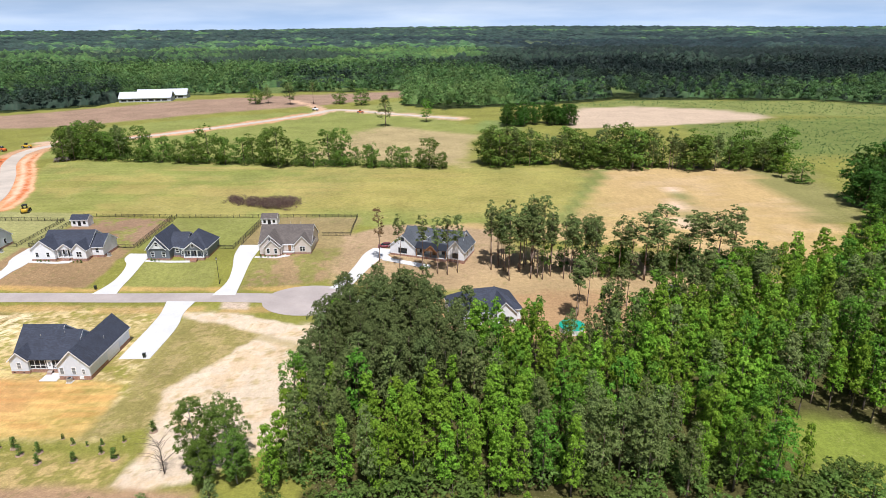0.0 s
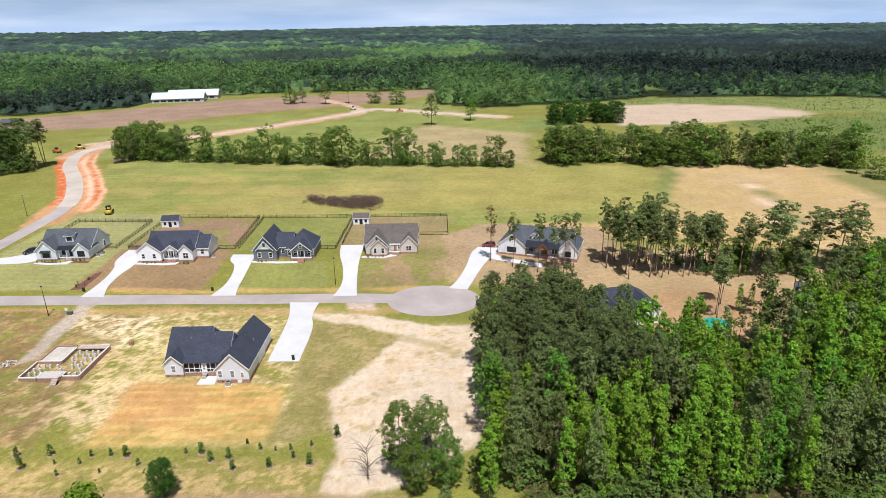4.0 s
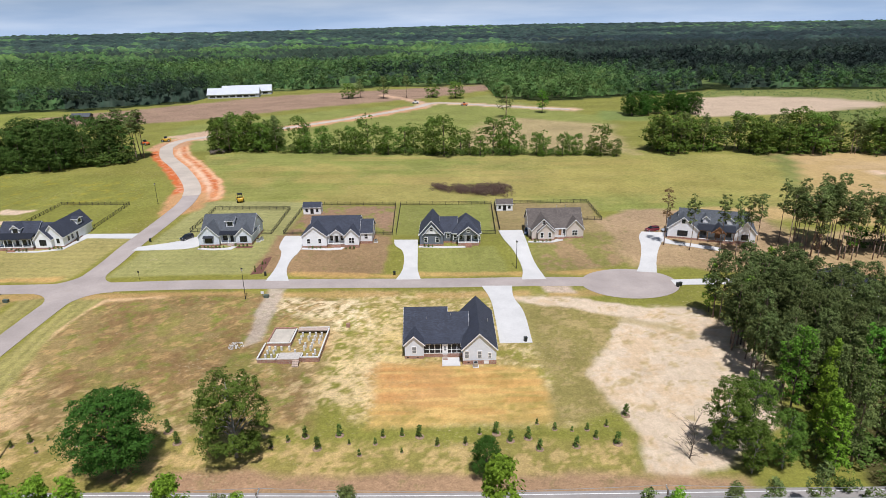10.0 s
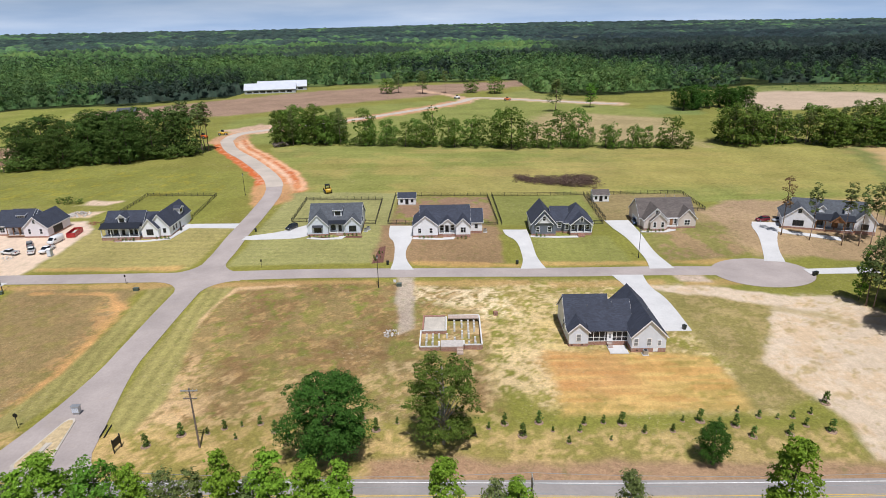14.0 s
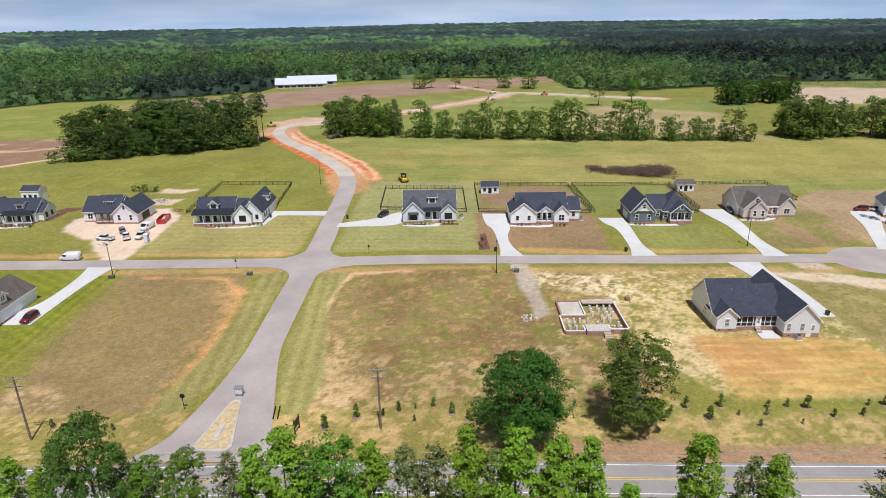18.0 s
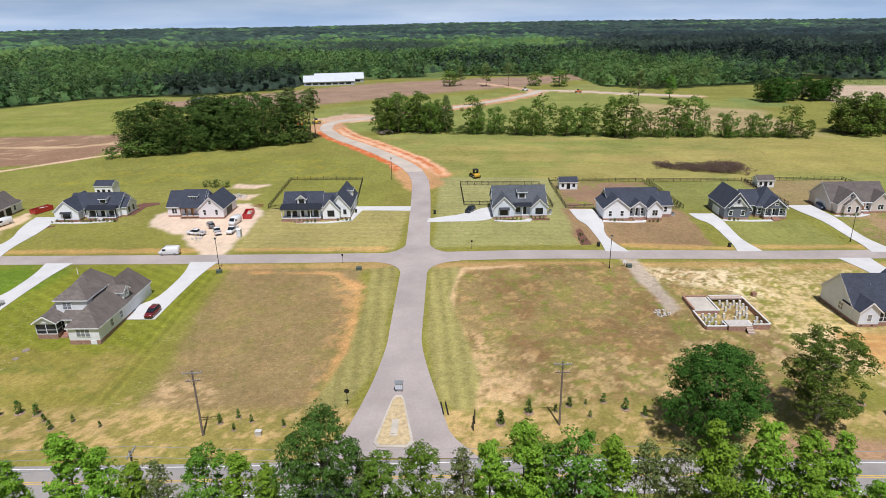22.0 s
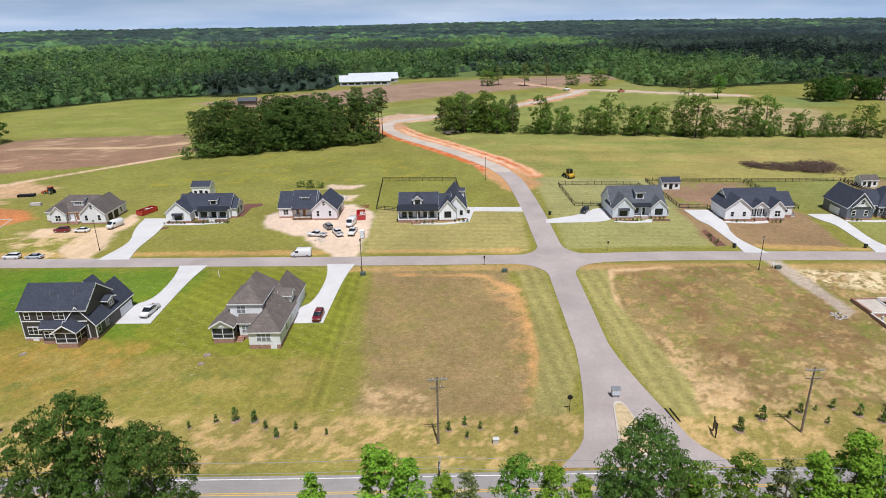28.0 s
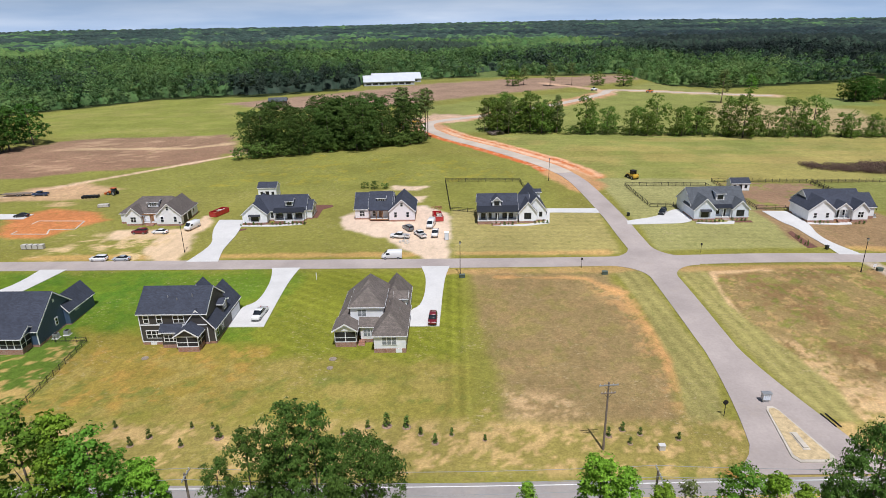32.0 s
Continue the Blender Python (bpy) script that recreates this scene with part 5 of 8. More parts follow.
for c in (12.7, 15.2, 17.2):
    window(h, "S", 0, c, 1.35, 0.7 if c < 17 else 0.5, 1.4 if c < 17 else 1.0)
part("crawl_door", face_box(Shape(), "S", -0.02, 16.1, 17.0, 0.0, 0.68, 0.0, 0.05), TRIM, h)
for c in (0.9, 2.9, 13.0):
    part("foundation_vent", face_box(Shape(), "S", 2.36 if c < 5 else -0.02, c - 0.2, c + 0.2, 0.25, 0.42, 0.0, 0.03), BLACK, h)
window(h, "W", 0.2, 8, 1.2, 1.4, 1.4, 2)
garage_door(h, "E", 18.5, 9.5, w=5)
roof_pipes(h, [(4.6, 7.6, 6.3), (9.6, 8.2, 6.7), (13.4, 7.8, 5.9), (17.3, 9, 5.1)])

# white two-storey house with brown-grey hips
h = house(-245.4, 108.4, 0, "white two-storey house with brown-grey hip roof")
h["blinds"] = 1
wing(h, 0.4, 10.8, 4.4, 17.6, 3.6, 7.0, "y", WHITE, ROOF_BROWN, hip=True)
wing(h, 2.7, 8.7, 4.2, 12, 6.6, 2.9, "x", WHITE, ROOF_BROWN, hip=True, base=0.6)
wing(h, 7.4, 13.0, -1.0, 11, 3.5, 3.6, "y", WHITE, ROOF_BROWN, hip=True, base=0.8)
wing(h, 7.6, 12.7, 9, 20, 3.5, 4.9, "y", WHITE, ROOF_BROWN, hip=True)
wing(h, 0.1, 4.1, 0.9, 5.5, 3.5, 1.4, "y", WHITE, ROOF_BROWN, low=3.3)
screened(h, 0.2, 4.0, 1.0, 4.4, 1.0, 3.3, 2, TRIM, "WE")
wing(h, 4.6, 7.6, 2.6, 6, 3.4, 1.0, "x", WHITE, ROOF_BROWN, base=0.8)
window(h, "S", 2.6, 6.1, 1.4, 1.9, 1.3, 3)
window(h, "S", -1.0, 10.1, 1.6, 2.4, 1.4, 3)
window(h, "S", 4.2, 4.8, 4.6, 1.5, 1.3, 2)
steps(h, 4.2, 5.4, 2.6, 0.8, 4)
part("crawl_door", face_box(Shape(), "S", -1.02, 11.2, 12.3, 0.0, 0.78, 0.0, 0.05), TRIM, h)
wing(h, 10.4, 12.6, 9.6, 11.8, 5.7, 0.9, "x", WHITE, ROOF_BROWN, low=4.0)
window(h, "E", 12.6, 10.7, 4.6, 1.0, 0.9, 2)
garage_door(h, "E", 12.7, 17.5, w=5)
window(h, "E", 13.0, 3.5, 1.5, 0.8, 1.3)
window(h, "E", 13.0, 7, 1.5, 0.8, 1.3)
roof_pipes(h, [(9.6, 7.4, 5.8), (11.6, 5.6, 5.2), (2.0, 13, 6.0)])

# charcoal two-storey house
h = house(-280.6, 108.5, 0, "charcoal two-storey house, white trim, navy shingle roof")
wing(h, 0, 12.2, 2.4, 11.4, 6.4, 3.7, "x", CHARCOAL, ROOF_NAVY)
wing(h, 7.6, 13.4, 2.6, 16.2, 3.4, 4.0, "y", CHARCOAL, ROOF_NAVY)
wing(h, 5.6, 9.6, 11, 14, 6.0, 2.6, "y", CHARCOAL, ROOF_NAVY)
wing(h, 4.2, 7.6, 1.2, 3, 3.4, 0.9, "x", CHARCOAL, ROOF_NAVY, base=0.7)
wing(h, 7.4, 11.4, -0.4, 3.6, 3.3, 1.5, "y", CHARCOAL, ROOF_NAVY, low=3.15)
screened(h, 7.5, 11.3, -0.3, 2.4, 0.95, 3.15, 2, TRIM, "WE")
wing(h, 11.0, 13.2, 7.8, 10.4, 5.6, 0.5, "x", CHARCOAL, ROOF_NAVY, low=3.9)
window(h, "E", 13.2, 9.1, 4.3, 1.1, 1.0, 2)
for c, w_, b_ in ((1.3, 0.8, 1), (3.7, 0.8, 1), (7.2, 1.8, 2)):
    window(h, "S", 2.4, c, 4.5, w_, 1.35, b_)
window(h, "S", 2.4, 2.3, 1.5, 2.6, 1.35, 3)
window(h, "S", 1.2, 5.9, 1.4, 2.4, 1.2, 3)
part("corner_board", Shape().box(-0.05, 0.1, 2.33, 2.5, 0.6, 6.3).box(12.1, 12.26, 2.33, 2.5, 0.6, 3.4).box(13.3, 13.46, 2.53, 2.7, 0.6, 3.3), TRIM, h)
part("band_board", Shape().box(0.0, 12.2, 2.33, 2.4, 3.95, 4.15).box(0, 4.2, 2.34, 2.4, 0.6, 0.8), TRIM, h)
part("crawl_door", face_box(Shape(), "S", 2.38, 1.4, 2.5, 0.0, 0.55, 0.0, 0.05), TRIM, h)
garage_door(h, "E", 13.4, 13.4, w=4.6)
for c in (3.6, 6.2):
    window(h, "E", 13.4, c, 1.4, 0.8, 1.4)
roof_pipes(h, [(4.8, 4.8, 8.4), (6.6, 4.4, 8.1), (9.2, 5.0, 8.6)])

# navy house with screened porch
h = house(-315.2, 108.2, 0, "dark navy one-storey house with screened porch")
wing(h, 0, 15.8, 2.2, 14.5, 3.4, 5.6, "x", NAVY, ROOF_NAVY)
wing(h, 12.6, 16.8, 10.5, 19, 3.4, 2.9, "y", NAVY, ROOF_NAVY)
wing(h, 9.0, 14.6, -0.6, 4, 3.3, 1.4, "x", NAVY, ROOF_NAVY, low=3.2)
screened(h, 9.2, 14.4, -0.4, 2.2, 1.0, 3.2, 4, TRIM, "WE")
window(h, "E", 15.8, 8, 1.8, 0.6, 1.2)
window(h, "E", 16.8, 13.2, 2.5, 1.0, 0.35)
window(h, "S", 2.2, 4, 1.4, 1.8, 1.4, 2)
gable_vent(h, "E", 15.8, 8.4, 6.2, 0.25)
part("corner_board", Shape().box(15.7, 15.86, 2.14, 2.3, 0.5, 3.3), TRIM, h)


# ---- sheds and the far barns ----
def shed(x, y, turn, label, wall, roof, w=6.0, d=3.6, eave=2.5):
    s = thing("shed", at(x, y, turn), label, "shed", "garden sheds")
    wing(s, 0, w, 0, d, eave, 1.5, "x", wall, roof, base=0.2, found=BLOCK, ov=0.2)
    door(s, "S", 0, w / 2, 0.2, 1.1, 1.9, BLACK)
    for c in (w * 0.2, w * 0.8):
        window(s, "S", 0, c, 1.0, 0.6, 0.8, 1, BLACK)
    return s


shed(-132.8, 209.2, 0, "white garden shed with dark roof and black shutters", WHITE, ROOF_NAVY)
shed(-65.9, 212.2, 0, "white garden shed with taupe shingle roof", WHITE, ROOF_TAUPE, 5.6)
shed(-287.6, 207.2, 0, "tall white shed with dark roof", WHITE, ROOF_NAVY, 6.0, 4.6, 3.3)
s = shed(58.0, 150.0, -30, "small white shed at the woodland clearing", WHITE, ROOF_GREY, 5, 3)
for k in range(2):
    b = thing("chicken_barn", at(-303 + 5 * k, 588 + 25 * k, 11), "long low white metal-roofed poultry barn", "barn", "poultry barns")
    part("wall", Shape().box(0, 46, 0, 18, -0.5, 3.6), plain("barn_wall%d" % k, (0.45, 0.47, 0.5), 0.7), b)
    part("roof", Shape().prism([(-0.8, 3.3), (9, 8.4), (18.8, 3.3), (18.8, 3.55), (9, 8.7), (-0.8, 3.55)], -0.6, 46.6, "x"), plain("barn_roof%d" % k, (0.62, 0.65, 0.7), 0.5, 0.2, vary=0.06, scale=0.2), b)
    for j in range(7):
        part("side_opening", Shape().box(2 + 6 * j, 6.5 + 6 * j, -0.06, 0.02, 0.8, 2.4), SCREEN, b)
b = thing("field_barn", at(-352, 452, 10), "small weathered grey field barn", "barn")
part("wall", Shape().box(0, 12, 0, 8, -0.5, 3.0), POLE_WOOD, b)
part("roof", Shape().prism([(-0.8, 2.9), (4, 5.2), (8.8, 2.9), (8.8, 3.1), (4, 5.4), (-0.8, 3.1)], -0.6, 12.6, "x"), ROOF_GREY, b)


# ---- trees ----
def leaves(rng, pts, size, spread_up=0.35, outward=None):
    """Irregular three-cornered leaf sprays at pts, facing mostly outwards."""
    n = len(pts)
    nrm = rng.normal(size=(n, 3))
    nrm /= np.linalg.norm(nrm, axis=1)[:, None]
    if outward is not None:
        nrm = nrm * 0.75 + outward
    nrm[:, 2] += spread_up
    nrm /= np.linalg.norm(nrm, axis=1)[:, None]
    ref = rng.normal(size=(n, 3))
    u = np.cross(nrm, ref)
    u /= np.linalg.norm(u, axis=1)[:, None]
    w = np.cross(nrm, u)
    s = size * rng.uniform(0.6, 1.35, (n, 1))
    cs = []
    for a, b in ((-1, -0.6), (1, -0.5), (0.1, 1.1)):
        j = rng.uniform(0.6, 1.2, (n, 2))
        cs.append(pts + u * s * 0.5 * a * j[:, :1] + w * s * 0.5 * b * j[:, 1:] + nrm * s * rng.uniform(-0.15, 0.15, (n, 1)))
    return np.stack(cs, 1).reshape(-1, 3)


def leaf_mesh(name, verts, mat):
    f = np.arange(len(verts), dtype=np.int32).reshape(-1, 3)
    return numpy_mesh(bpy.data.meshes.new(name), verts, f, mat, False)


def unit(v):
    return v / np.linalg.norm(v, axis=1)[:, None]


def crown_points(rng, n, clumps, height, low, radius, shape, lump=0.34, tufts=11, fine=0.36):
    """Leaf places and the ways they face: clumps fill the crown, and small tufts cover the outside of each clump."""
    cz = low + (height - low) * rng.uniform(0.04, 0.95, clumps)
    t = (cz - low) / (height - low)
    prof = {"ball": np.sqrt(np.clip(1.02 - (2 * t - 0.95) ** 2, 0.04, 1)), "round": np.sqrt(np.clip(1 - (2 * t - 0.85) ** 2 / 1.35, 0.02, 1)), "cone": np.clip(1.05 - t, 0.08, 1) ** 0.75 * np.minimum(1, 0.45 + 2.2 * t),
            "pine": np.clip(0.55 + 0.9 * t - 1.1 * t * t, 0.2, 1), "column": np.clip(np.sin(np.pi * (0.12 + 0.85 * t)), 0.15, 1) ** 0.7}[shape]
    ang = rng.uniform(0, 2 * np.pi, clumps)
    rr = radius * prof * np.sqrt(rng.uniform(0.1, 1.0, clumps)) * rng.uniform(0.75, 1.12, clumps)
    c = np.stack([rr * np.cos(ang), rr * np.sin(ang), cz], 1)
    cr = radius * lump * rng.uniform(0.6, 1.3, clumps)
    k = np.repeat(np.arange(clumps), tufts)
    out = unit(c * np.array([1, 1, 0]) + np.array([0, 0, 0.35 * radius]))
    td = unit(unit(rng.normal(size=(clumps * tufts, 3))) + out[k] * 0.55 + np.array([0, 0, 0.2]))
    tc = c[k] + td * cr[k][:, None] * rng.uniform(0.6, 1.05, (clumps * tufts, 1)) * np.array([1, 1, 0.75])
    tr = cr[k] * fine * rng.uniform(0.65, 1.35, clumps * tufts)
    q = rng.integers(0, clumps * tufts, n)
    d = unit(rng.normal(size=(n, 3)))
    d[:, 2] = np.abs(d[:, 2]) * 0.95 - 0.2
    return tc[q] + d * tr[q][:, None] * rng.uniform(0.75, 1.06, (n, 1)) * np.array([1, 1, 0.7]), unit(d * 0.7 + td[q] * 0.8), c


def trunk_shape(rng, height, top, r, centres, limbs=7, forks=1):
    s = Shape()
    bend = rng.normal(size=2) * height * 0.012
    prev, n = Vector((0, 0, -0.4)), 4
    for i in range(1, n + 1):
        t = i / n
        p = Vector((bend[0] * math.sin(t * 3), bend[1] * math.sin(t * 2.2), top * t))
        s.tube(prev, p, r * (1.25 if i == 1 else 1 - 0.75 * (t - 1 / n)), r * (1 - 0.75 * t), 7)
        prev = p
    for i in rng.permutation(len(centres))[:limbs]:
        c = Vector(centres[i])
        z0 = max(0.5, min(top * 0.9, c.z - 0.45 * math.hypot(c.x, c.y) - 0.6))
        b = Vector((0, 0, z0))
        m = b.lerp(c, 0.5) + Vector((0, 0, 0.1 * (c - b).length))
        s.tube(b, m, r * 0.38, r * 0.24, 5).tube(m, c, r * 0.24, r * 0.08, 5)
    return s


SPECIES = {}


def species(key, count, leaf_mat, bark, n, clumps, height, low, radius, shape, size, trunk_r, limbs=7, lump=0.34):
    out = []
    for k in range(count):
        rng = np.random.default_rng(sum(map(ord, key)) * 31 + k)
        pts, out_d, cs = crown_points(rng, n, clumps, height, low * rng.uniform(0.85, 1.15), radius, shape, lump)
        crown = leaf_mesh("crown", leaves(rng, pts, size, 0.3, out_d * 1.15), leaf_mat)
        trunk = trunk_shape(rng, height, height * 0.9, trunk_r, cs, limbs).mesh("trunk", bark, True)
        out.append((trunk, crown, height))
    SPECIES[key] = out


species("young_inner", 3, LEAF_SPRING, BARK, 1500, 50, 13.0, 4, 2.4, "cone", 0.46, 0.14, 0, 0.3)
species("poplar_inner", 3, LEAF_MID, BARK, 1500, 50, 15.0, 5, 2.9, "column", 0.48, 0.18, 0, 0.3)
species("pine_inner", 3, LEAF_PINE, PINE_BARK, 1500, 46, 15.0, 5, 3.1, "cone", 0.48, 0.17, 0, 0.29)
species("verge_young", 4, LEAF_SPRING, BARK, 10000, 80, 13.0, 0.8, 2.8, "cone", 0.27, 0.14, 4, 0.29)
species("verge_poplar", 3, LEAF_MID, BARK, 9000, 80, 15.0, 1.2, 3.2, "column", 0.29, 0.18, 4, 0.29)
species("verge_oak", 3, LEAF_VERGE, BARK, 22000, 110, 15.0, 1.0, 3.5, "column", 0.22, 0.2, 5, 0.3)
species("far_oak", 3, LEAF_DARK, BARK, 1900, 40, 16.0, 0.8, 5.6, "round", 0.8, 0.3, 2, 0.36)
species("oak", 2, LEAF_OAK, GREY_BARK, 27000, 120, 13.0, 1.2, 4.4, "ball", 0.22, 0.22, 34, 0.25)
species("dense", 1, LEAF_DARK, BARK, 40000, 150, 12.0, 2.0, 5.2, "ball", 0.24, 0.4, 8, 0.29)
species("young", 4, LEAF_SPRING, BARK, 3600, 80, 13.0, 1.5, 2.4, "cone", 0.32, 0.14, 4, 0.27)
species("poplar", 3, LEAF_MID, BARK, 3600, 80, 15.0, 2.5, 2.9, "column", 0.34, 0.18, 4, 0.27)
species("hedge", 4, LEAF_OAK, BARK, 3400, 60, 12.0, 0.1, 4.6, "round", 0.5, 0.25, 6, 0.33)
species("tall_pine", 6, LEAF_PINE, PINE_BARK, 2400, 34, 19.0, 9.4, 2.4, "pine", 0.36, 0.15, 10, 0.36)
species("full_pine", 4, LEAF_PINE, PINE_BARK, 4000, 80, 15.0, 3.2, 3.1, "cone", 0.31, 0.17, 6, 0.28)
species("edge_pine", 4, LEAF_EDGE_PINE, PINE_BARK, 5600, 110, 15.0, 4.6, 3.0, "column", 0.29, 0.17, 6, 0.23)
species("rusty_pine", 1, LEAF_RUST, PINE_BARK, 1300, 24, 18.0, 9.0, 2.2, "pine", 0.32, 0.16, 18, 0.34)
species("copse", 4, LEAF_COPSE, BARK, 6400, 56, 16.0, 0.6, 5.6, "round", 0.42, 0.3, 2, 0.33)
species("sapling", 3, LEAF_SHRUB, BARK, 620, 46, 2.0, 0.05, 0.5, "cone", 0.16, 0.04, 2, 0.4)
species("round_tree", 2, LEAF_VERGE, BARK, 36000, 120, 12.5, 0.8, 4.5, "ball", 0.22, 0.26, 6, 0.3)
species("bush", 2, LEAF_SHRUB, BARK, 700, 22, 3.6, 0.0, 1.9, "round", 0.35, 0.08, 2, 0.4)
species("brush", 2, BRUSH, BARK, 600, 30, 2.4, 0.0, 3.2, "round", 0.3, 0.05, 4, 0.36)


KIND_NAMES = {"pine_inner": "pine_tree", "young_inner": "young_hardwood_tree", "verge_young": "young_hardwood_tree", "far_oak": "broadleaf_tree", "tall_pine": "pine_tree", "full_pine": "pine_tree", "edge_pine": "pine_tree", "rusty_pine": "pine_tree", "young": "young_hardwood_tree", "copse": "broadleaf_tree", "oak": "oak_tree", "hedge": "hedge_tree"}


def tree(key, x, y, height, k, label, group="", wide=1.0, name="", category="tree"):
    name = name or KIND_NAMES.get(key, "tree")
    rng = random.Random(int(x * 13 + y * 7 + k))
    trunk, crown, h0 = SPECIES[key][k % len(SPECIES[key])]
    s = height / h0
    ob = thing(name, at(x, y, rng.uniform(0, 360)) @ Matrix.Diagonal((s * wide, s * wide, s, 1)), label, category, group)
    part("trunk", trunk, None, ob)
    part("crown", crown, None, ob)
    return ob


# the two old trees on the open lot
tree("dense", -133.2, 80.6, 13.4, 0, "dense dark green broadleaf tree on the open lot")
tree("oak", -116.6, 84.0, 15.0, 1, "leaning open-crowned green oak on the open lot")
tree("dense", -77.9, 79.6, 6.6, 0, "dense green cone-shaped evergreen by the verge", "", 0.72, "evergreen_tree")
# trees on the corner of the sand lot
for x, y, hh, k in ((-41.2, 84.0, 13.4, 0), (-36.4, 85.5, 13.0, 1), (-38.6, 79.5, 9.0, 0), (-33.6, 80.5, 10.0, 1)):
    tree("oak", x, y, hh, k, "green broadleaf tree at the sandy lot's corner", "", 0.72)
# wood on the near side of the round end
rng = random.Random(4)
WOOD = [(-29, 78), (-8, 75), (56, 76), (59, 94), (70, 99), (82, 88), (100, 84), (128, 110), (136, 168), (100, 156), (66, 150), (62, 141), (44, 127), (-2, 125), (-10, 139), (-25, 134)]
spots = []
for i in range(40):
    for j in range(23):
        x, y = -30 + i * 4.2 + rng.uniform(-1.8, 1.8), 74 + j * 4.0 + rng.uniform(-1.7, 1.7)
        if float(inside(np.array(x), np.array(y), WOOD)) > 0:
            spots.append((x, y))
for k, (x, y) in enumerate(spots):
    low = 0.62 if (24 < x < 35 and y > 110) else (0.86 if (7 < x < 30 and y > 106) else 1.0)
    low *= 1.14 + 0.2 * float(step(x, 72, 112))
    front = y < 90 or x < -16 or y < 86 + 0.28 * (x - 60)
    pine_key, young_key, poplar_key = ("full_pine", "young", "poplar") if front else ("pine_inner", "young_inner", "poplar_inner")
    mix = float(fuzz(np.array(x), np.array(y), 17, 61)) + rng.uniform(-0.16, 0.16)
    if x > 62:
        mix += 0.07
    if x < 6 and y > 96 and rng.random() < 0.94:
        tree("edge_pine", x, y, low * rng.uniform(12.5, 16), k, "dark green pine at the edge of the wood", "trees of the wood", rng.uniform(0.66, 0.9))
    elif mix > 0.49 - 0.06 * (x < 20):
        tree(young_key, x, y, low * rng.uniform(10.5, 14.5), k, "bright spring-green young hardwood in the wood", "trees of the wood", rng.uniform(0.66, 0.95))
    elif mix > 0.43 - 0.05 * (x < 20):
        tree(poplar_key, x, y, low * rng.uniform(12, 15.5), k, "green broadleaf tree in the wood", "trees of the wood", rng.uniform(0.64, 0.88))
    else:
        tree(pine_key, x, y, low * rng.uniform(12, 16), k, "grey-green pine in the wood", "trees of the wood", rng.uniform(0.64, 0.88))
for k in range(26):
    tree("edge_pine", rng.uniform(-26, -4), rng.uniform(98, 136), rng.uniform(13, 16.5), k, "dark green pine at the edge of the wood", "trees of the wood", rng.uniform(0.7, 0.95))
# bushes at the foot of the wood
for k in range(96):
    x = -27 + 1.35 * k + rng.uniform(-1, 1)
    tree("bush" if rng.random() < 0.7 else "young", x, rng.uniform(72, 83), rng.uniform(2, 5.2), k, "low green growth at the foot of the wood", "undergrowth of the wood", 1.2, "bush", "bush")
# tall bare-stemmed pines round the pale grey house
for k, (x, y, hh) in enumerate(((-13.5, 172, 17), (-6.5, 168.5, 18), (-2.0, 168, 17.5), (0.8, 167.5, 18.5), (3.8, 168.8, 18), (14, 176, 19), (17, 174, 18.5), (20, 177, 19), (24, 175, 18.5), (27, 179, 20), (30, 176, 20.5))):
    tree("tall_pine", x, y, hh, k, "tall pine with a bare stem beside the pale house", "tall pines", 0.9)
tree("rusty_pine", -19.8, 175.4, 17.5, 0, "thin browning pine beside the driveway")
for k in range(40):
    x = rng.uniform(13, 46)
    tree("tall_pine", x, rng.uniform(162, 173) + 0.05 * x, rng.uniform(15.5, 20.5), k, "tall pine of the thinned stand", "pines of the stand", rng.uniform(0.8, 1.15))
for x, y, hh, w in ((50, 164, 19, 1.3), (54, 168, 17, 1.2), (57, 163, 21, 1.7), (61, 166, 16, 1.3), (66, 163, 15, 1.4), (71, 167, 19, 1.6), (75, 170, 18, 1.5), (82, 164, 17, 1.5), (64, 170, 20, 1.6), (78, 166, 20, 1.6), (85, 171, 19, 1.4)):
    tree("tall_pine", x, y, hh, int(x), "broad-crowned tall pine of the stand", "pines of the stand", w * 1.05)
for k in range(44):
    x = rng.uniform(30, 100)
    tree(rng.choice(("hedge", "far_oak", "poplar_inner")), x, rng.uniform(163, 172) + 0.02 * x, rng.uniform(4, 9), k, "dark green undergrowth tree of the stand", "undergrowth of the stand", rng.uniform(0.8, 1.1))
for k in range(16):
    tree("tall_pine", rng.uniform(30, 80), rng.uniform(136, 150), rng.uniform(14, 17), k, "pine kept standing in the clearing", "pines of the stand", 1.1)
for k in range(14):
    tree("young", rng.uniform(38, 84), rng.uniform(126, 146), rng.uniform(6, 11), k, "slim bright green sapling tree in the clearing", "saplings of the clearing", 0.85)
# wood closing the field
for k in range(190):
    x, y = rng.uniform(118, 235), rng.uniform(165, 290)
    if x > 133 + max(0, (y - 190)) * 0.62:
        tree("far_oak" if rng.random() < 0.7 else "poplar_inner", x, y, rng.uniform(12, 17), k, "large broadleaf tree of the wood beside the field", "trees beside the field", rng.uniform(0.9, 1.15))
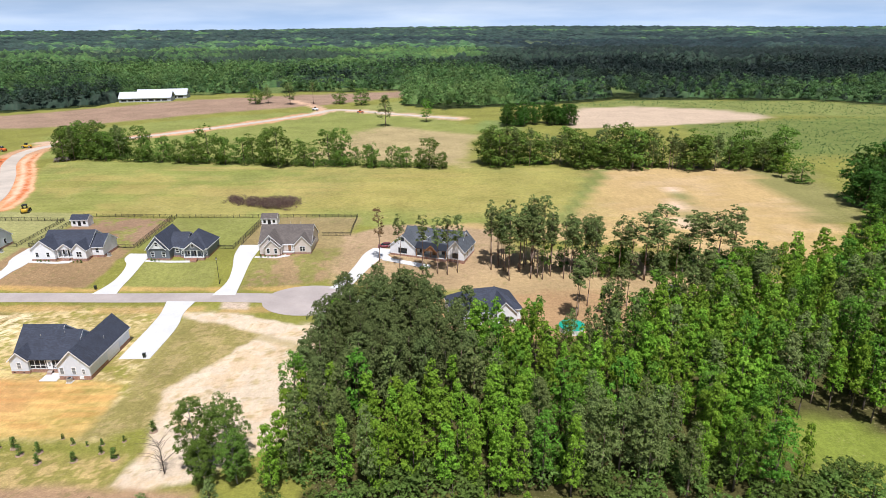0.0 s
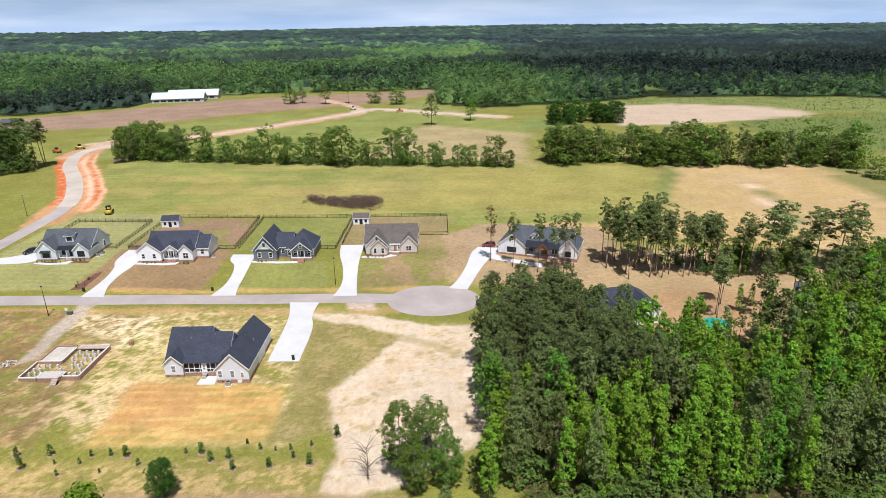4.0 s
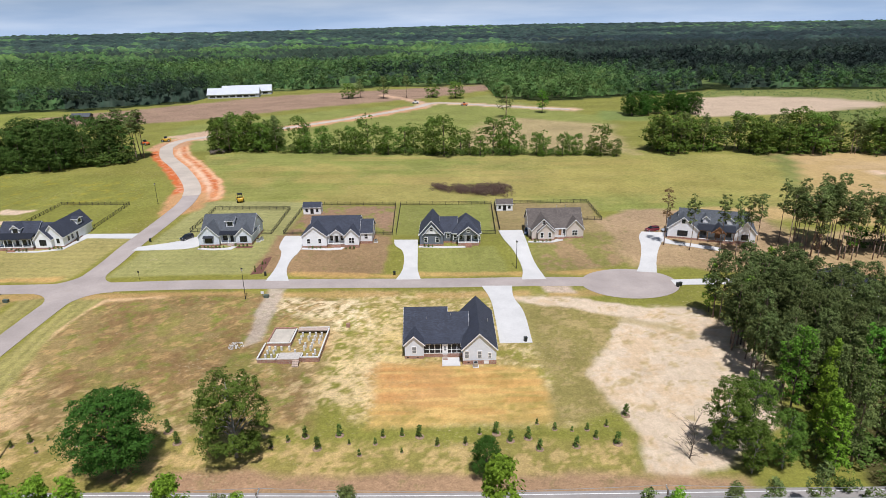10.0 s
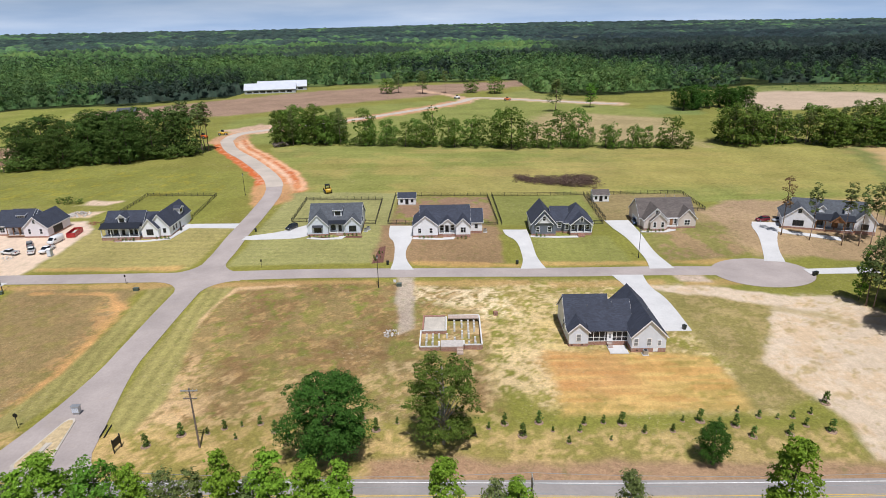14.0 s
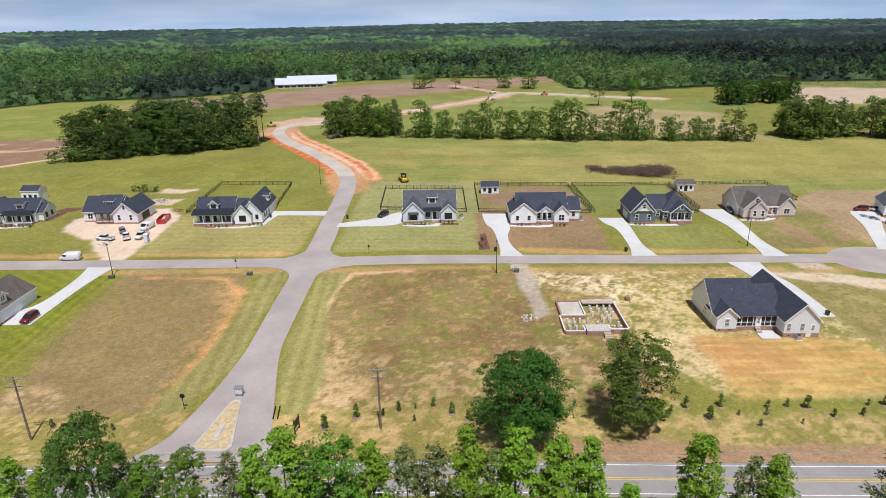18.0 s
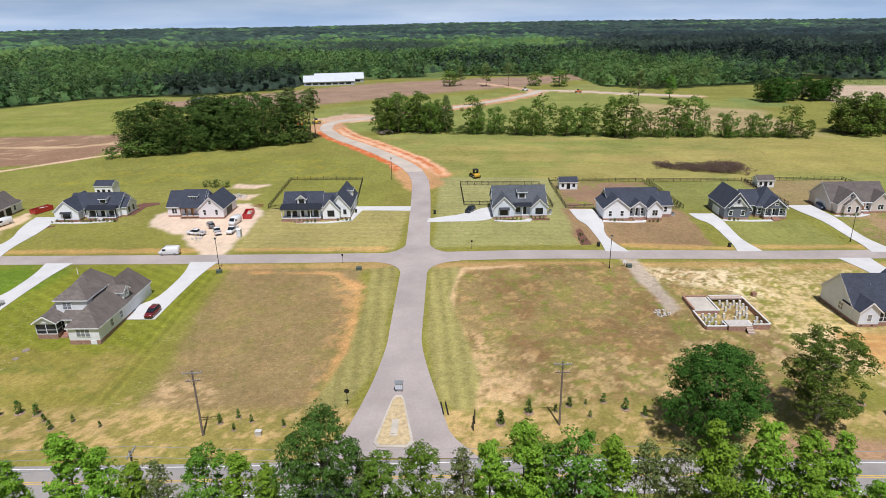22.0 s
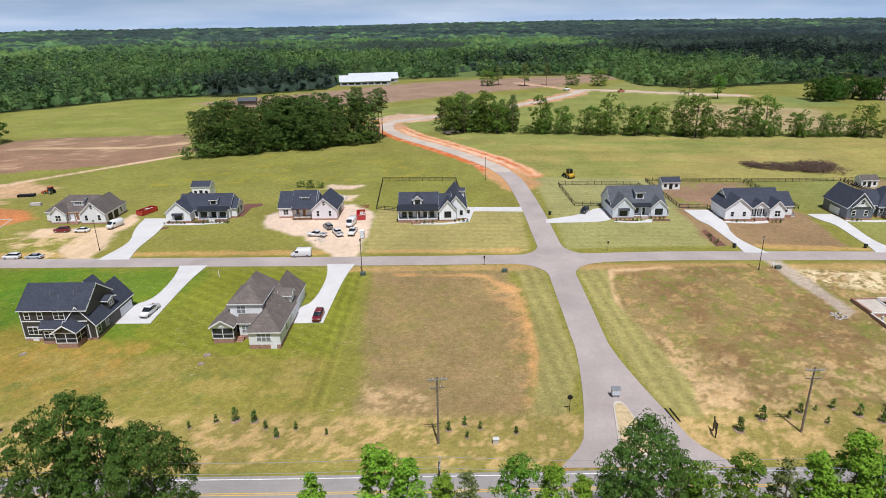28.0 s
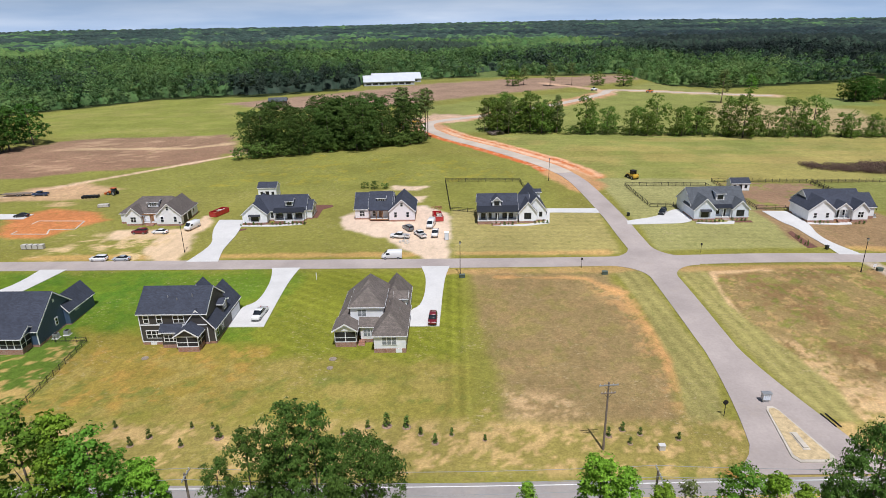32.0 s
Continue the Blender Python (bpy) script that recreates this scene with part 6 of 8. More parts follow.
# copse by the side street
for k in range(44):
    a, r = rng.uniform(0, 6.283), math.sqrt(rng.random())
    x, y = -277 + 39 * r * math.cos(a), 298 + 18 * r * math.sin(a) + 0.3 * 39 * r * math.cos(a)
    tree("copse", x, y, rng.uniform(17, 26) * (1.05 - 0.3 * r), k, "dark green tree of the dense copse", "trees of the copse", rng.uniform(0.85, 1.15))
for k in range(7):
    tree("tall_pine", rng.uniform(-248, -235), rng.uniform(302, 318), rng.uniform(21, 25), k, "tall pine at the end of the copse", "trees of the copse", 1.3)
for k in range(34):
    tree("bush", -314 + 2.3 * k + rng.uniform(-1, 1), 270 + 0.95 * k + rng.uniform(-2, 2), rng.uniform(3, 6.5), k, "green bush at the foot of the copse", "bushes of the copse", 1.3, "bush", "bush")
# hedge of trees across the fields
for k in range(22):
    tree("hedge" if k % 3 else "full_pine", -205 + 1.65 * k + rng.uniform(-2, 2), rng.uniform(322, 338), rng.uniform(12, 19.5), k, "green broadleaf tree of the field clump", "trees of the clump", rng.uniform(0.8, 1.0))
for k in range(30):
    x = -160 + 5.5 * k + rng.uniform(-2, 2)
    if rng.random() < 0.95:
        tree("hedge", x, 321 - 0.095 * (x + 160) + rng.uniform(-4, 5), rng.choice((9, 11, 12, 14, 18)) * rng.uniform(0.9, 1.1), k, "broadleaf tree of the field hedge", "trees of the hedge", rng.uniform(0.75, 1.05))
for k in range(60):
    x = -170 + 2.9 * k + rng.uniform(-1.4, 1.4)
    tree("bush", x, 320 - 0.095 * (x + 160) + rng.uniform(-2, 2), rng.uniform(2, 4.2), k, "low green bush of the field hedge", "bushes of the hedge", 1.1, "bush", "bush")
for k in range(70):
    x = 20 + 2.05 * k
    tree("hedge" if rng.random() < 0.45 else ("tall_pine" if rng.random() < 0.5 else "full_pine"), x + rng.uniform(-1.5, 1.5), 309 - 0.1 * (x - 20) + rng.uniform(-3, 10), rng.uniform(13, 21), k, "tree of the thick field hedge", "trees of the thick hedge", rng.uniform(0.9, 1.3))
for x, y, hh, kind in ((-41.2, 441, 17, "full_pine"), (-13, 461, 13, "poplar"), (-160, 575, 13, "full_pine"), (-138, 566, 15, "full_pine"), (-118, 572, 15, "tall_pine"), (-74, 566, 11, "hedge"), (-170, 570, 10, "hedge"), (-95, 575, 9, "hedge"), (156, 279, 9, "young"), (160, 270, 7, "hedge")):
    tree(kind, x, y, hh * 1.3, int(-x), "lone tree standing in the open fields", "field trees", 1.45)
for k in range(30):
    tree("far_oak", rng.uniform(44, 95), rng.uniform(432, 452), rng.uniform(10, 16), k, "tree of the dark field copse", "trees of the far copse")
for k in range(9):
    tree("far_oak", rng.uniform(-462, -424), rng.uniform(290, 325), rng.uniform(14, 20), k, "broadleaf tree at the far meadow edge", "trees of the meadow edge")
# brown brush in the wet hollow of the field
for k in range(80):
    t = rng.random()
    tree("brush", -89 + 29 * t + rng.uniform(-2, 2), 246 - 10 * t + rng.uniform(-5, 5), rng.uniform(0.9, 1.6) * (0.8 + t), k, "leafless brown brush in the hollow of the field", "brush of the hollow", 1.1, "brush", "bush")
# young trees between the highway and the camera
ROADSIDE = ((-267.5, 62, 20.5, "poplar"), (-264.5, 63, 19, "young"), (-260.8, 62, 17.6, "poplar"), (-255.4, 62, 14.4, "young"), (-258, 63.5, 13, "poplar"), (-240.8, 62, 20.7, "verge_oak"), (-238.2, 62.6, 20.1, "verge_oak"), (-244.6, 62, 18.2, "verge_oak"), (-248.2, 62.4, 14, "verge_oak"), (-242.6, 64, 14, "verge_oak"), (-233.0, 62, 16.6, "round_tree"), (-236.4, 63.5, 15.5, "verge_oak"),
            (-216.5, 62, 11, "young"), (-209.5, 62, 15, "young"), (-206.5, 62.5, 12.5, "young"), (-203, 62, 11, "young"), (-200.5, 62, 11.4, "full_pine"), (-195, 62, 13, "poplar"), (-191.5, 62, 12, "young"), (-188.5, 62, 10.6, "young"), (-182.4, 61.5, 17.2, "round_tree"), (-178, 63, 10.5, "full_pine"), (-176.5, 62, 12, "poplar"), (-172, 62, 13, "poplar"), (-167.5, 62.5, 12.2, "full_pine"),
            (-164.5, 62, 13.4, "young"), (-161.2, 62, 15.8, "young"), (-155.6, 62, 15, "poplar"), (-158.4, 63.5, 12.5, "poplar"), (-151.5, 62, 14, "young"), (-148, 62.5, 13, "full_pine"), (-144.8, 62, 13.6, "full_pine"), (-141, 62, 15.8, "young"), (-135.8, 62, 15.9, "young"), (-138.4, 63.5, 12, "full_pine"), (-131.6, 62, 14.8, "young"), (-128.2, 62, 14.4, "young"), (-123.4, 62, 9, "young"), (-116, 62, 15.1, "young"), (-110.5, 62, 12.6, "full_pine"), (-107.8, 62, 12.8, "young"),
            (-95.3, 62, 13.6, "full_pine"), (-77.4, 61.5, 18, "young"), (-60.5, 62, 13, "full_pine"), (-57, 62, 13, "young"), (-48, 66, 10, "full_pine"), (-42, 68, 9, "full_pine"), (-34, 71, 9, "full_pine"), (-52, 64, 9, "full_pine"))
for k, (x, y, hh, kind) in enumerate(ROADSIDE):
    tree({"young": "verge_young", "poplar": "verge_poplar"}.get(kind, kind), x, y, hh, k, "young green tree on the bank by the highway", "roadside trees", {"round_tree": 0.66, "verge_oak": 0.62, "full_pine": 1.0}.get(kind, 1.0))
# saplings planted along the back of the lots
PLANTED = ((-273.5, 86.8), (-269.3, 82.6), (-267.4, 84.4), (-262.1, 82.5), (-262.2, 86.7), (-259.2, 86.7), (-257.4, 84.3), (-240, 85), (-236.5, 86.4), (-233.8, 86.7), (-230.9, 86.4), (-228.8, 84.7), (-226.7, 82.8), (-224.4, 84.6), (-219.8, 83.4), (-202.5, 84.1), (-200.2, 85.4), (-199.9, 82.4), (-198, 84.4), (-193, 83.3),
           (-161.8, 83.6), (-157.4, 86.2), (-153.4, 86.5), (-151.2, 87.8), (-148.6, 85.2), (-148.6, 88.4), (-145.8, 88.9), (-143.0, 87.1), (-140.6, 85.6))
PLANTED_EAST = ((-129.9, 90.4), (-127.2, 87.4), (-124.0, 89.2), (-111.9, 86.5), (-109.5, 88), (-106.9, 89.1), (-104.4, 86.1), (-101.4, 89.5), (-99.5, 87.3), (-94.2, 89.2), (-95.3, 87.3), (-91.1, 89.5), (-88.2, 89.1), (-97.5, 84.5), (-90.9, 85.2), (-85.3, 87), (-78.4, 89.8), (-80.8, 87.2), (-75.6, 89.7), (-73.5, 87.8), (-68.6, 92.2), (-65.9, 90.6), (-70.6, 88.4), (-69.1, 85.6), (-63.1, 90.2), (-60.6, 90.4), (-63.2, 86.1), (-59.6, 88.2), (-57.2, 91.4), (-53.2, 94.2), (-56.5, 86.7))
RING = Shape().tube((0, 0, -0.2), (0, 0, 0.1), 0.75, 0.55, 12).mesh("mulch_ring", plain("pale_mulch", (0.3, 0.2, 0.14), 0.95, vary=0.3, scale=3))
for k, (x, y) in enumerate(PLANTED + PLANTED_EAST):
    sap = tree("sapling", x, y, rng.choice((0.95, 1.15, 1.3, 1.5, 2.2)) * rng.uniform(0.9, 1.1), k, "small planted evergreen with a mulch ring", "planted saplings", 1.1, "sapling", "young tree")
    part("mulch_ring", RING, None, sap)


# ---- far woods: too many to count ----
def tinted(name):
    """Foliage of a whole wood: every crown has the shade of its own kind and age."""
    m, t, b = node_mat(name, 0.7)
    a = t.nodes.new("ShaderNodeVertexColor")
    a.layer_name = "cover"
    g = t.nodes.new("ShaderNodeNewGeometry")
    c = mixed(t, "MULTIPLY", 1.0, a.outputs["Color"], mapped(t, 0.72, 1.28, g.outputs["Random Per Island"], 0, 1))
    t.links.new(c, b.inputs["Base Color"])
    b.inputs["Specular IOR Level"].default_value = 0.1
    tr = t.nodes.new("ShaderNodeBsdfTranslucent")
    t.links.new(c, tr.inputs["Color"])
    mx = t.nodes.new("ShaderNodeMixShader")
    mx.inputs["Fac"].default_value = 0.15
    t.links.new(b.outputs["BSDF"], mx.inputs[1])
    t.links.new(tr.outputs["BSDF"], mx.inputs[2])
    t.links.new(mx.outputs["Shader"], t.nodes["Material Output"].inputs["Surface"])
    return m


def paint(me, col):
    layer = me.color_attributes.new("cover", "FLOAT_COLOR", "POINT")
    layer.data.foreach_set("color", np.concatenate([np.clip(col, 0, 1), np.ones((len(col), 1))], 1).astype(np.float32).ravel())


WOOD_LEAF = tinted("far_woodland_leaves")


def woods(name, label, pts, tint, heights, n, size, seed, lobes=6, wide=0.35, domed=True):
    """Crowns of many leaf sprays: domes of a few lobes for broadleaf trees, upright tiers for pines."""
    rg = np.random.default_rng(seed)
    t = len(pts)
    k = np.repeat(np.arange(t), n)
    hh = heights[k]
    r = heights * wide * rg.uniform(0.75, 1.25, t)
    la, lz = rg.uniform(0, 6.283, (t, lobes)), rg.uniform(0.12 if domed else 0.4, 0.78, (t, lobes))
    lr = np.sqrt(np.clip(1 - ((lz - 0.42) / 0.5) ** 2, 0.05, 1)) * rg.uniform(0.55, 0.85, (t, lobes)) * (1.0 if domed else 0.8)
    lz[:, 0], lr[:, 0] = 0.8, 0.08
    q = rg.integers(0, lobes, t * n)
    d = unit(rg.normal(size=(t * n, 3)))
    d[:, 2] = np.abs(d[:, 2]) * 1.1 - 0.2
    rr = r[k]
    mid = np.stack([pts[k, 0], pts[k, 1], land(pts[k, 0], pts[k, 1]) + hh * 0.5], 1)
    c = np.stack([pts[k, 0] + rr * lr[k, q] * np.cos(la[k, q]), pts[k, 1] + rr * lr[k, q] * np.sin(la[k, q]), land(pts[k, 0], pts[k, 1]) + hh * lz[k, q]], 1)
    p = c + d * np.stack([rr * 0.48, rr * 0.48, hh * 0.15], 1) * rg.uniform(0.85, 1.04, (t * n, 1))
    ob = new(name, leaf_mesh(name, leaves(rg, p, size, 0.3, unit(unit(p - mid) * 0.8 + d * 0.8) * 1.9), WOOD_LEAF))
    paint(ob.data, np.repeat(tint[k] if np.ndim(tint) > 1 else np.tile(tint, (t * n, 1)), 3, 0))
    return tagged(ob, label, "woodland", kind="stuff")


# tones hold extra blue for haze; the deepest also paints cloud shade
SHADED_PINE_TONE, PINE_TONE, BROAD_TONE, SPRING_TONE = np.array((0.022, 0.034, 0.03)), np.array((0.04, 0.063, 0.044)), np.array((0.078, 0.145, 0.05)), np.array((0.12, 0.2, 0.06))


def stands(x, y):
    """What grows where in the far woods: a number below 0.42 for pines, above 0.56 for fresh spring green; lowered too
    for haze and a painted cloud shadow.
    """
    n = 0.6 * fuzz(x, y, 150, 71) + 0.4 * fuzz(x, y * 2.2, 420, 73)
    n = np.where((x > -400) & (x < -285) & (y < 610), 0.3, n)
    n = n + 0.1 * step(-x, 405, 430) * step(-y, -760, -640)
    n = n + 0.16 * step(x, -60, -30) * step(-x, -70, -40) * step(-y, -660, -600)
    # farther woods shift to dark bluish pine tones that stand in for haze
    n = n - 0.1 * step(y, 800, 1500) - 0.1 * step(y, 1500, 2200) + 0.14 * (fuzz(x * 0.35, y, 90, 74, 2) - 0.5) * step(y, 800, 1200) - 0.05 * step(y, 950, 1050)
    # cloud shadow painted over the woods at larger x by lowering the number
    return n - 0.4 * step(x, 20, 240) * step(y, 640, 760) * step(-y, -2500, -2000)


def wood_tint(n, rg, vary=0.33):
    """Colour of each crown by its kind, the lowest numbers in the cloud-shaded pine tone, with crowns of one stand
    alike but never the same.
    """
    n = n + rg.uniform(-0.27, 0.27, n.shape) * vary
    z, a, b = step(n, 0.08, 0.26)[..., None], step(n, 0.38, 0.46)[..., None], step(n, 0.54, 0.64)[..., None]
    col = (SHADED_PINE_TONE * (1 - z) + PINE_TONE * z) * (1 - a) + BROAD_TONE * a
    col = col * (1 - b) + SPRING_TONE * b
    return col * (1 + rg.uniform(-1, 1, n.shape) * vary)[..., None] * (1 + rg.uniform(-0.1, 0.1, n.shape)[..., None] * np.array((1.6, 0.2, 0.6)))


def beyond_edge(x, y):
    return y - np.interp(x, edge_x, edge_y)


def tall_wood(x, y):
    return 10 + 13 * np.clip((fuzz(x, y, 60, 78, 3) - 0.25) / 0.5, 0, 1)


rg = np.random.default_rng(9)
FAR_LABELS = (("pine_woods", "dark green pine woodland, part coloured for cloud shadow, behind the fields"), ("broadleaf_woods", "broad green spring woodland behind the fields"))
for y0, y1, gap, count, size in ((330, 720, 8.8, 130, 1.45), (720, 1060, 9.4, 50, 2.3)):
    ux, uy = np.meshgrid(np.arange(-1500, 1300, gap), np.arange(y0, y1, gap))
    ux, uy = ux + rg.uniform(-0.42, 0.42, ux.shape) * gap, uy + rg.uniform(-0.42, 0.42, uy.shape) * gap
    keep = (beyond_edge(ux, uy) > 3) & (np.abs(ux + 105) < 0.76 * uy + 190)
    keep &= (fuzz(ux, uy, 80, 77, 3) < 0.63) | (uy < 650)
    ux, uy = ux[keep], uy[keep]
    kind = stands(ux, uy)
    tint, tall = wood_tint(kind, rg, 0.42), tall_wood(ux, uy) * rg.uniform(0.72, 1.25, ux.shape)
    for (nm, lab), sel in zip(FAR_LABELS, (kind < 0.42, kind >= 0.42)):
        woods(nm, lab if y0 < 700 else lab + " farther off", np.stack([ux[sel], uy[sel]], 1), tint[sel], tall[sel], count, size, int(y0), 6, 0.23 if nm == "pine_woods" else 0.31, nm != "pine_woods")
# scrub on the far side of the pale field
sx, sy = rg.uniform(90, 430, 1600), rg.uniform(480, 600, 1600)
ok = (inside(sx, sy, FIELD_FAR) < -2) & (inside(sx, sy, [(90, 470), (240, 488), (330, 470), (420, 480), (340, 570), (166, 588), (110, 560)]) > 0)
woods("scrub", "low green scrub on cleared land", np.stack([sx[ok], sy[ok]], 1), BROAD_TONE * 1.25, rg.uniform(0.5, 1.6, ok.sum()), 9, 0.6, 6, 3, 0.6)
sx, sy = rg.uniform(175, 430, 2600), rg.uniform(300, 470, 2600)
ok = inside(sx, sy, FIELD_FAR) < -2
sx, sy = sx[ok], sy[ok]
woods("scrub", "low green scrub beside the hedge", np.stack([sx, sy], 1), BROAD_TONE * 1.2, rg.uniform(0.5, 1.4, len(sx)), 9, 0.5, 7, 3, 0.5)

# canopy to the horizon, and closing the wood between its crowns
def domes(x, y, cell, seed):
    """Rounded crowns side by side: how high each place lies on the crown it belongs to, and that crown's own number."""
    ix, iy = np.floor(x / cell), np.floor(y / cell)
    best, who = np.full(x.shape, 1e9), np.zeros(x.shape)
    for dx in (-1, 0, 1):
        for dy in (-1, 0, 1):
            u, v = ix + dx, iy + dy
            d = np.hypot(x - (u + 0.15 + 0.7 * hash01(u, v, seed)) * cell, y - (v + 0.15 + 0.7 * hash01(u, v, seed + 5)) * cell)
            who = np.where(d < best, hash01(u, v, seed + 9), who)
            best = np.minimum(best, d)
    return np.clip(1 - (best / (0.8 * cell)) ** 2, 0, 1), who


az = np.radians(np.linspace(-49, 49, 660))
rr = np.concatenate([np.linspace(470, 980, 50)[:-1], np.linspace(980, 1640, 215)[:-1], 1640 * (4850 / 1640) ** np.linspace(0, 1, 130)])
AZ, RR = np.meshgrid(az, rr)
CX, CY = -110 + RR * np.sin(AZ), RR * np.cos(AZ)
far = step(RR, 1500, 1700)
near_dome, near_who = domes(CX, CY, 9.5, 91)
far_dome, far_who = domes(CX, CY, 26.0, 92)
dome, who = np.where(far > 0.5, far_dome, near_dome), np.where(far > 0.5, far_who, near_who)
under = 1 - step(CY, 980, 1080)
tall = tall_wood(CX, CY) * (0.72 + 0.4 * who) * (0.42 + 0.58 * dome) * (1 - 0.55 * under)
patch = fuzz(CX, CY * 1.8, 330, 83)
glade = (patch > 0.74) & (RR > 1500)
tall = np.where(glade, 0.6, tall)
CZ = land(CX, CY) + np.where((fuzz(CX, CY, 80, 77, 3) > 0.62) & (CY < 1060), -2.0, tall)
CZ = np.where(beyond_edge(CX, CY) < 24, land(CX, CY) - 3.0, CZ)
CANOPY, _t, _b = node_mat("woodland_canopy", 0.9)
_a = _t.nodes.new("ShaderNodeVertexColor")
_a.layer_name = "cover"
_v = coords(_t)
_c = mixed(_t, "MULTIPLY", 1.0, _a.outputs["Color"], mapped(_t, 0.6, 1.4, noise_node(_t, 0.16, 4, _v, 0.7)))
_t.links.new(_c, _b.inputs["Base Color"])
_b.inputs["Specular IOR Level"].default_value = 0.1
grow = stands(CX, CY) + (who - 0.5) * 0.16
# farther canopy is lightened and blued in its colour for distance haze
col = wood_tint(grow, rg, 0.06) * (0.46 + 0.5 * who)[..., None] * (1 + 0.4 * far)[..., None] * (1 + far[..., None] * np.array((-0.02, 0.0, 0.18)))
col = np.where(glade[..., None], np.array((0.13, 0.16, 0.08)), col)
me = bpy.data.meshes.new("far_canopy")
nr, nc = CX.shape
idx = np.arange(nr * nc).reshape(nr, nc)
quads = np.stack([idx[:-1, :-1], idx[:-1, 1:], idx[1:, 1:], idx[1:, :-1]], -1).reshape(-1, 4)
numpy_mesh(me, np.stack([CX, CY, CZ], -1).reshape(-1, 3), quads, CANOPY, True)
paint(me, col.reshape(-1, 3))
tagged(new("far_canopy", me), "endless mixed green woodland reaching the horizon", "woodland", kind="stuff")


# ---- fences ----
def fence(points, label, bay=2.4, high=1.3, rails=3, mesh=False):
    """Dark board fence: posts with level rails, along a line."""
    f = thing("fence", Matrix(), label, "fence", "black yard fences")
    for (x0, y0), (x1, y1) in zip(points, points[1:]):
        n = max(1, round(math.hypot(x1 - x0, y1 - y0) / bay))
        spots = [(x0 + (x1 - x0) * i / n, y0 + (y1 - y0) * i / n) for i in range(n + 1)]
        for x, y in spots[:-1]:
            z = float(land(x, y))
            w = 0.03 if mesh else 0.055
            part("post", Shape().box(x - w, x + w, y - w, y + w, z - 0.3, z + high + 0.12), DARK_WOOD, f)
        for (xa, ya), (xb, yb) in zip(spots, spots[1:]):
            za, zb = float(land(xa, ya)), float(land(xb, yb))
            d = Vector((yb - ya, xa - xb, 0)).normalized() * 0.03
            for i in range(6 if mesh else 0):
                u = (i + 0.5) / 6
                px, py, pz = xa + (xb - xa) * u, ya + (yb - ya) * u, za + (zb - za) * u
                part("picket", Shape().box(px - 0.012, px + 0.012, py - 0.012, py + 0.012, pz + 0.05, pz + high), DARK_WOOD, f)
            for k in range(rails):
                c = high * (k + 0.7) / rails
                v = [(xa + s * d.x, ya + s * d.y, za + c + e) for s, e in ((-1, -0.06), (1, -0.06), (1, 0.06), (-1, 0.06))] + [(xb + s * d.x, yb + s * d.y, zb + c + e) for s, e in ((-1, -0.06), (1, -0.06), (1, 0.06), (-1, 0.06))]
                if mesh:
                    v = [(x, y, z + (0.04 if i % 4 < 2 else -0.04)) for i, (x, y, z) in enumerate(v)]
                part("rail", Shape().add(v, [(0, 1, 2, 3), (7, 6, 5, 4), (0, 4, 5, 1), (1, 5, 6, 2), (2, 6, 7, 3), (3, 7, 4, 0)]), DARK_WOOD, f)
    return f


FENCE = "black wooden rail fence round a back yard"
fence([(-155.5, 190.5), (-164.8, 190.5), (-165.6, 216), (-138.8, 215.2), (-138.2, 187.6), (-141.5, 187.6)], FENCE)
fence([(-126.2, 187.4), (-134.4, 187.6), (-134.6, 220.8), (-101.8, 221.0), (-100.4, 187.6), (-106, 187.6)], FENCE)
fence([(-100.2, 221.2), (-67.2, 221.2), (-68.2, 187.2), (-73.4, 187.2)], FENCE)
fence([(-99.2, 187.6), (-100.0, 221.0)], FENCE)
fence([(-66.6, 190.5), (-66.0, 221.2), (-32.4, 221.2), (-32.2, 199.6), (-41.8, 199.6)], FENCE)
fence([(-217.0, 187.0), (-224.6, 189.4), (-226.4, 225.6), (-200.4, 224.2), (-198.2, 194.2)], FENCE)
yard = fence([(-290.5, 86), (-291.6, 111.9), (-299.4, 111.9)], "low black metal fence along a green back lawn", 1.9, 1.15, 2, True)

# ---- brick foundation waiting for its house ----
fd = thing("house_foundation", at(-121.4, 112.2) @ Matrix.Diagonal((0.95, 0.95, 1, 1)), "brick and block house foundation with piers, no house yet", "foundation")


def course(x0, y0, x1, y1, top=0.85):
    """A stretch of footing wall: brick outside, pale block on top."""
    t = 0.13
    part("footing_wall", Shape().box(min(x0, x1) - t, max(x0, x1) + t, min(y0, y1) - t, max(y0, y1) + t, -0.5, top - 0.18), BRICK, fd)
    part("block_course", Shape().box(min(x0, x1) - t - 0.02, max(x0, x1) + t + 0.02, min(y0, y1) - t - 0.02, max(y0, y1) + t + 0.02, top - 0.18, top), PALE_BLOCK, fd)


for seg in ((0.2, 0, 3.8, 0), (9.3, 0.6, 12.6, 0.6), (0, 0.4, 0, 6.8), (12.8, 0.8, 12.8, 13.6), (6.0, 14.2, 12.6, 14.2), (0.4, 7.0, 5.2, 7.0), (5.4, 7.2, 5.4, 13.4), (4.0, 0.2, 4.0, 2.0), (9.1, 0.6, 9.1, 2.2)):
    course(*seg)
part("garage_slab", Shape().box(0.6, 5.1, 7.3, 13.6, -0.3, 0.75), OLD_CONCRETE, fd, "pale poured garage slab")
part("garage_wall", Shape().box(0.2, 0.55, 7.3, 14.0, -0.4, 0.95).box(0.55, 5.2, 13.7, 14.1, -0.4, 0.95), BRICK, fd)
part("porch_slab", Shape().box(4.3, 8.9, -0.4, 2.4, 0.72, 0.9), BRICK_PALE, fd, "brick porch slab")
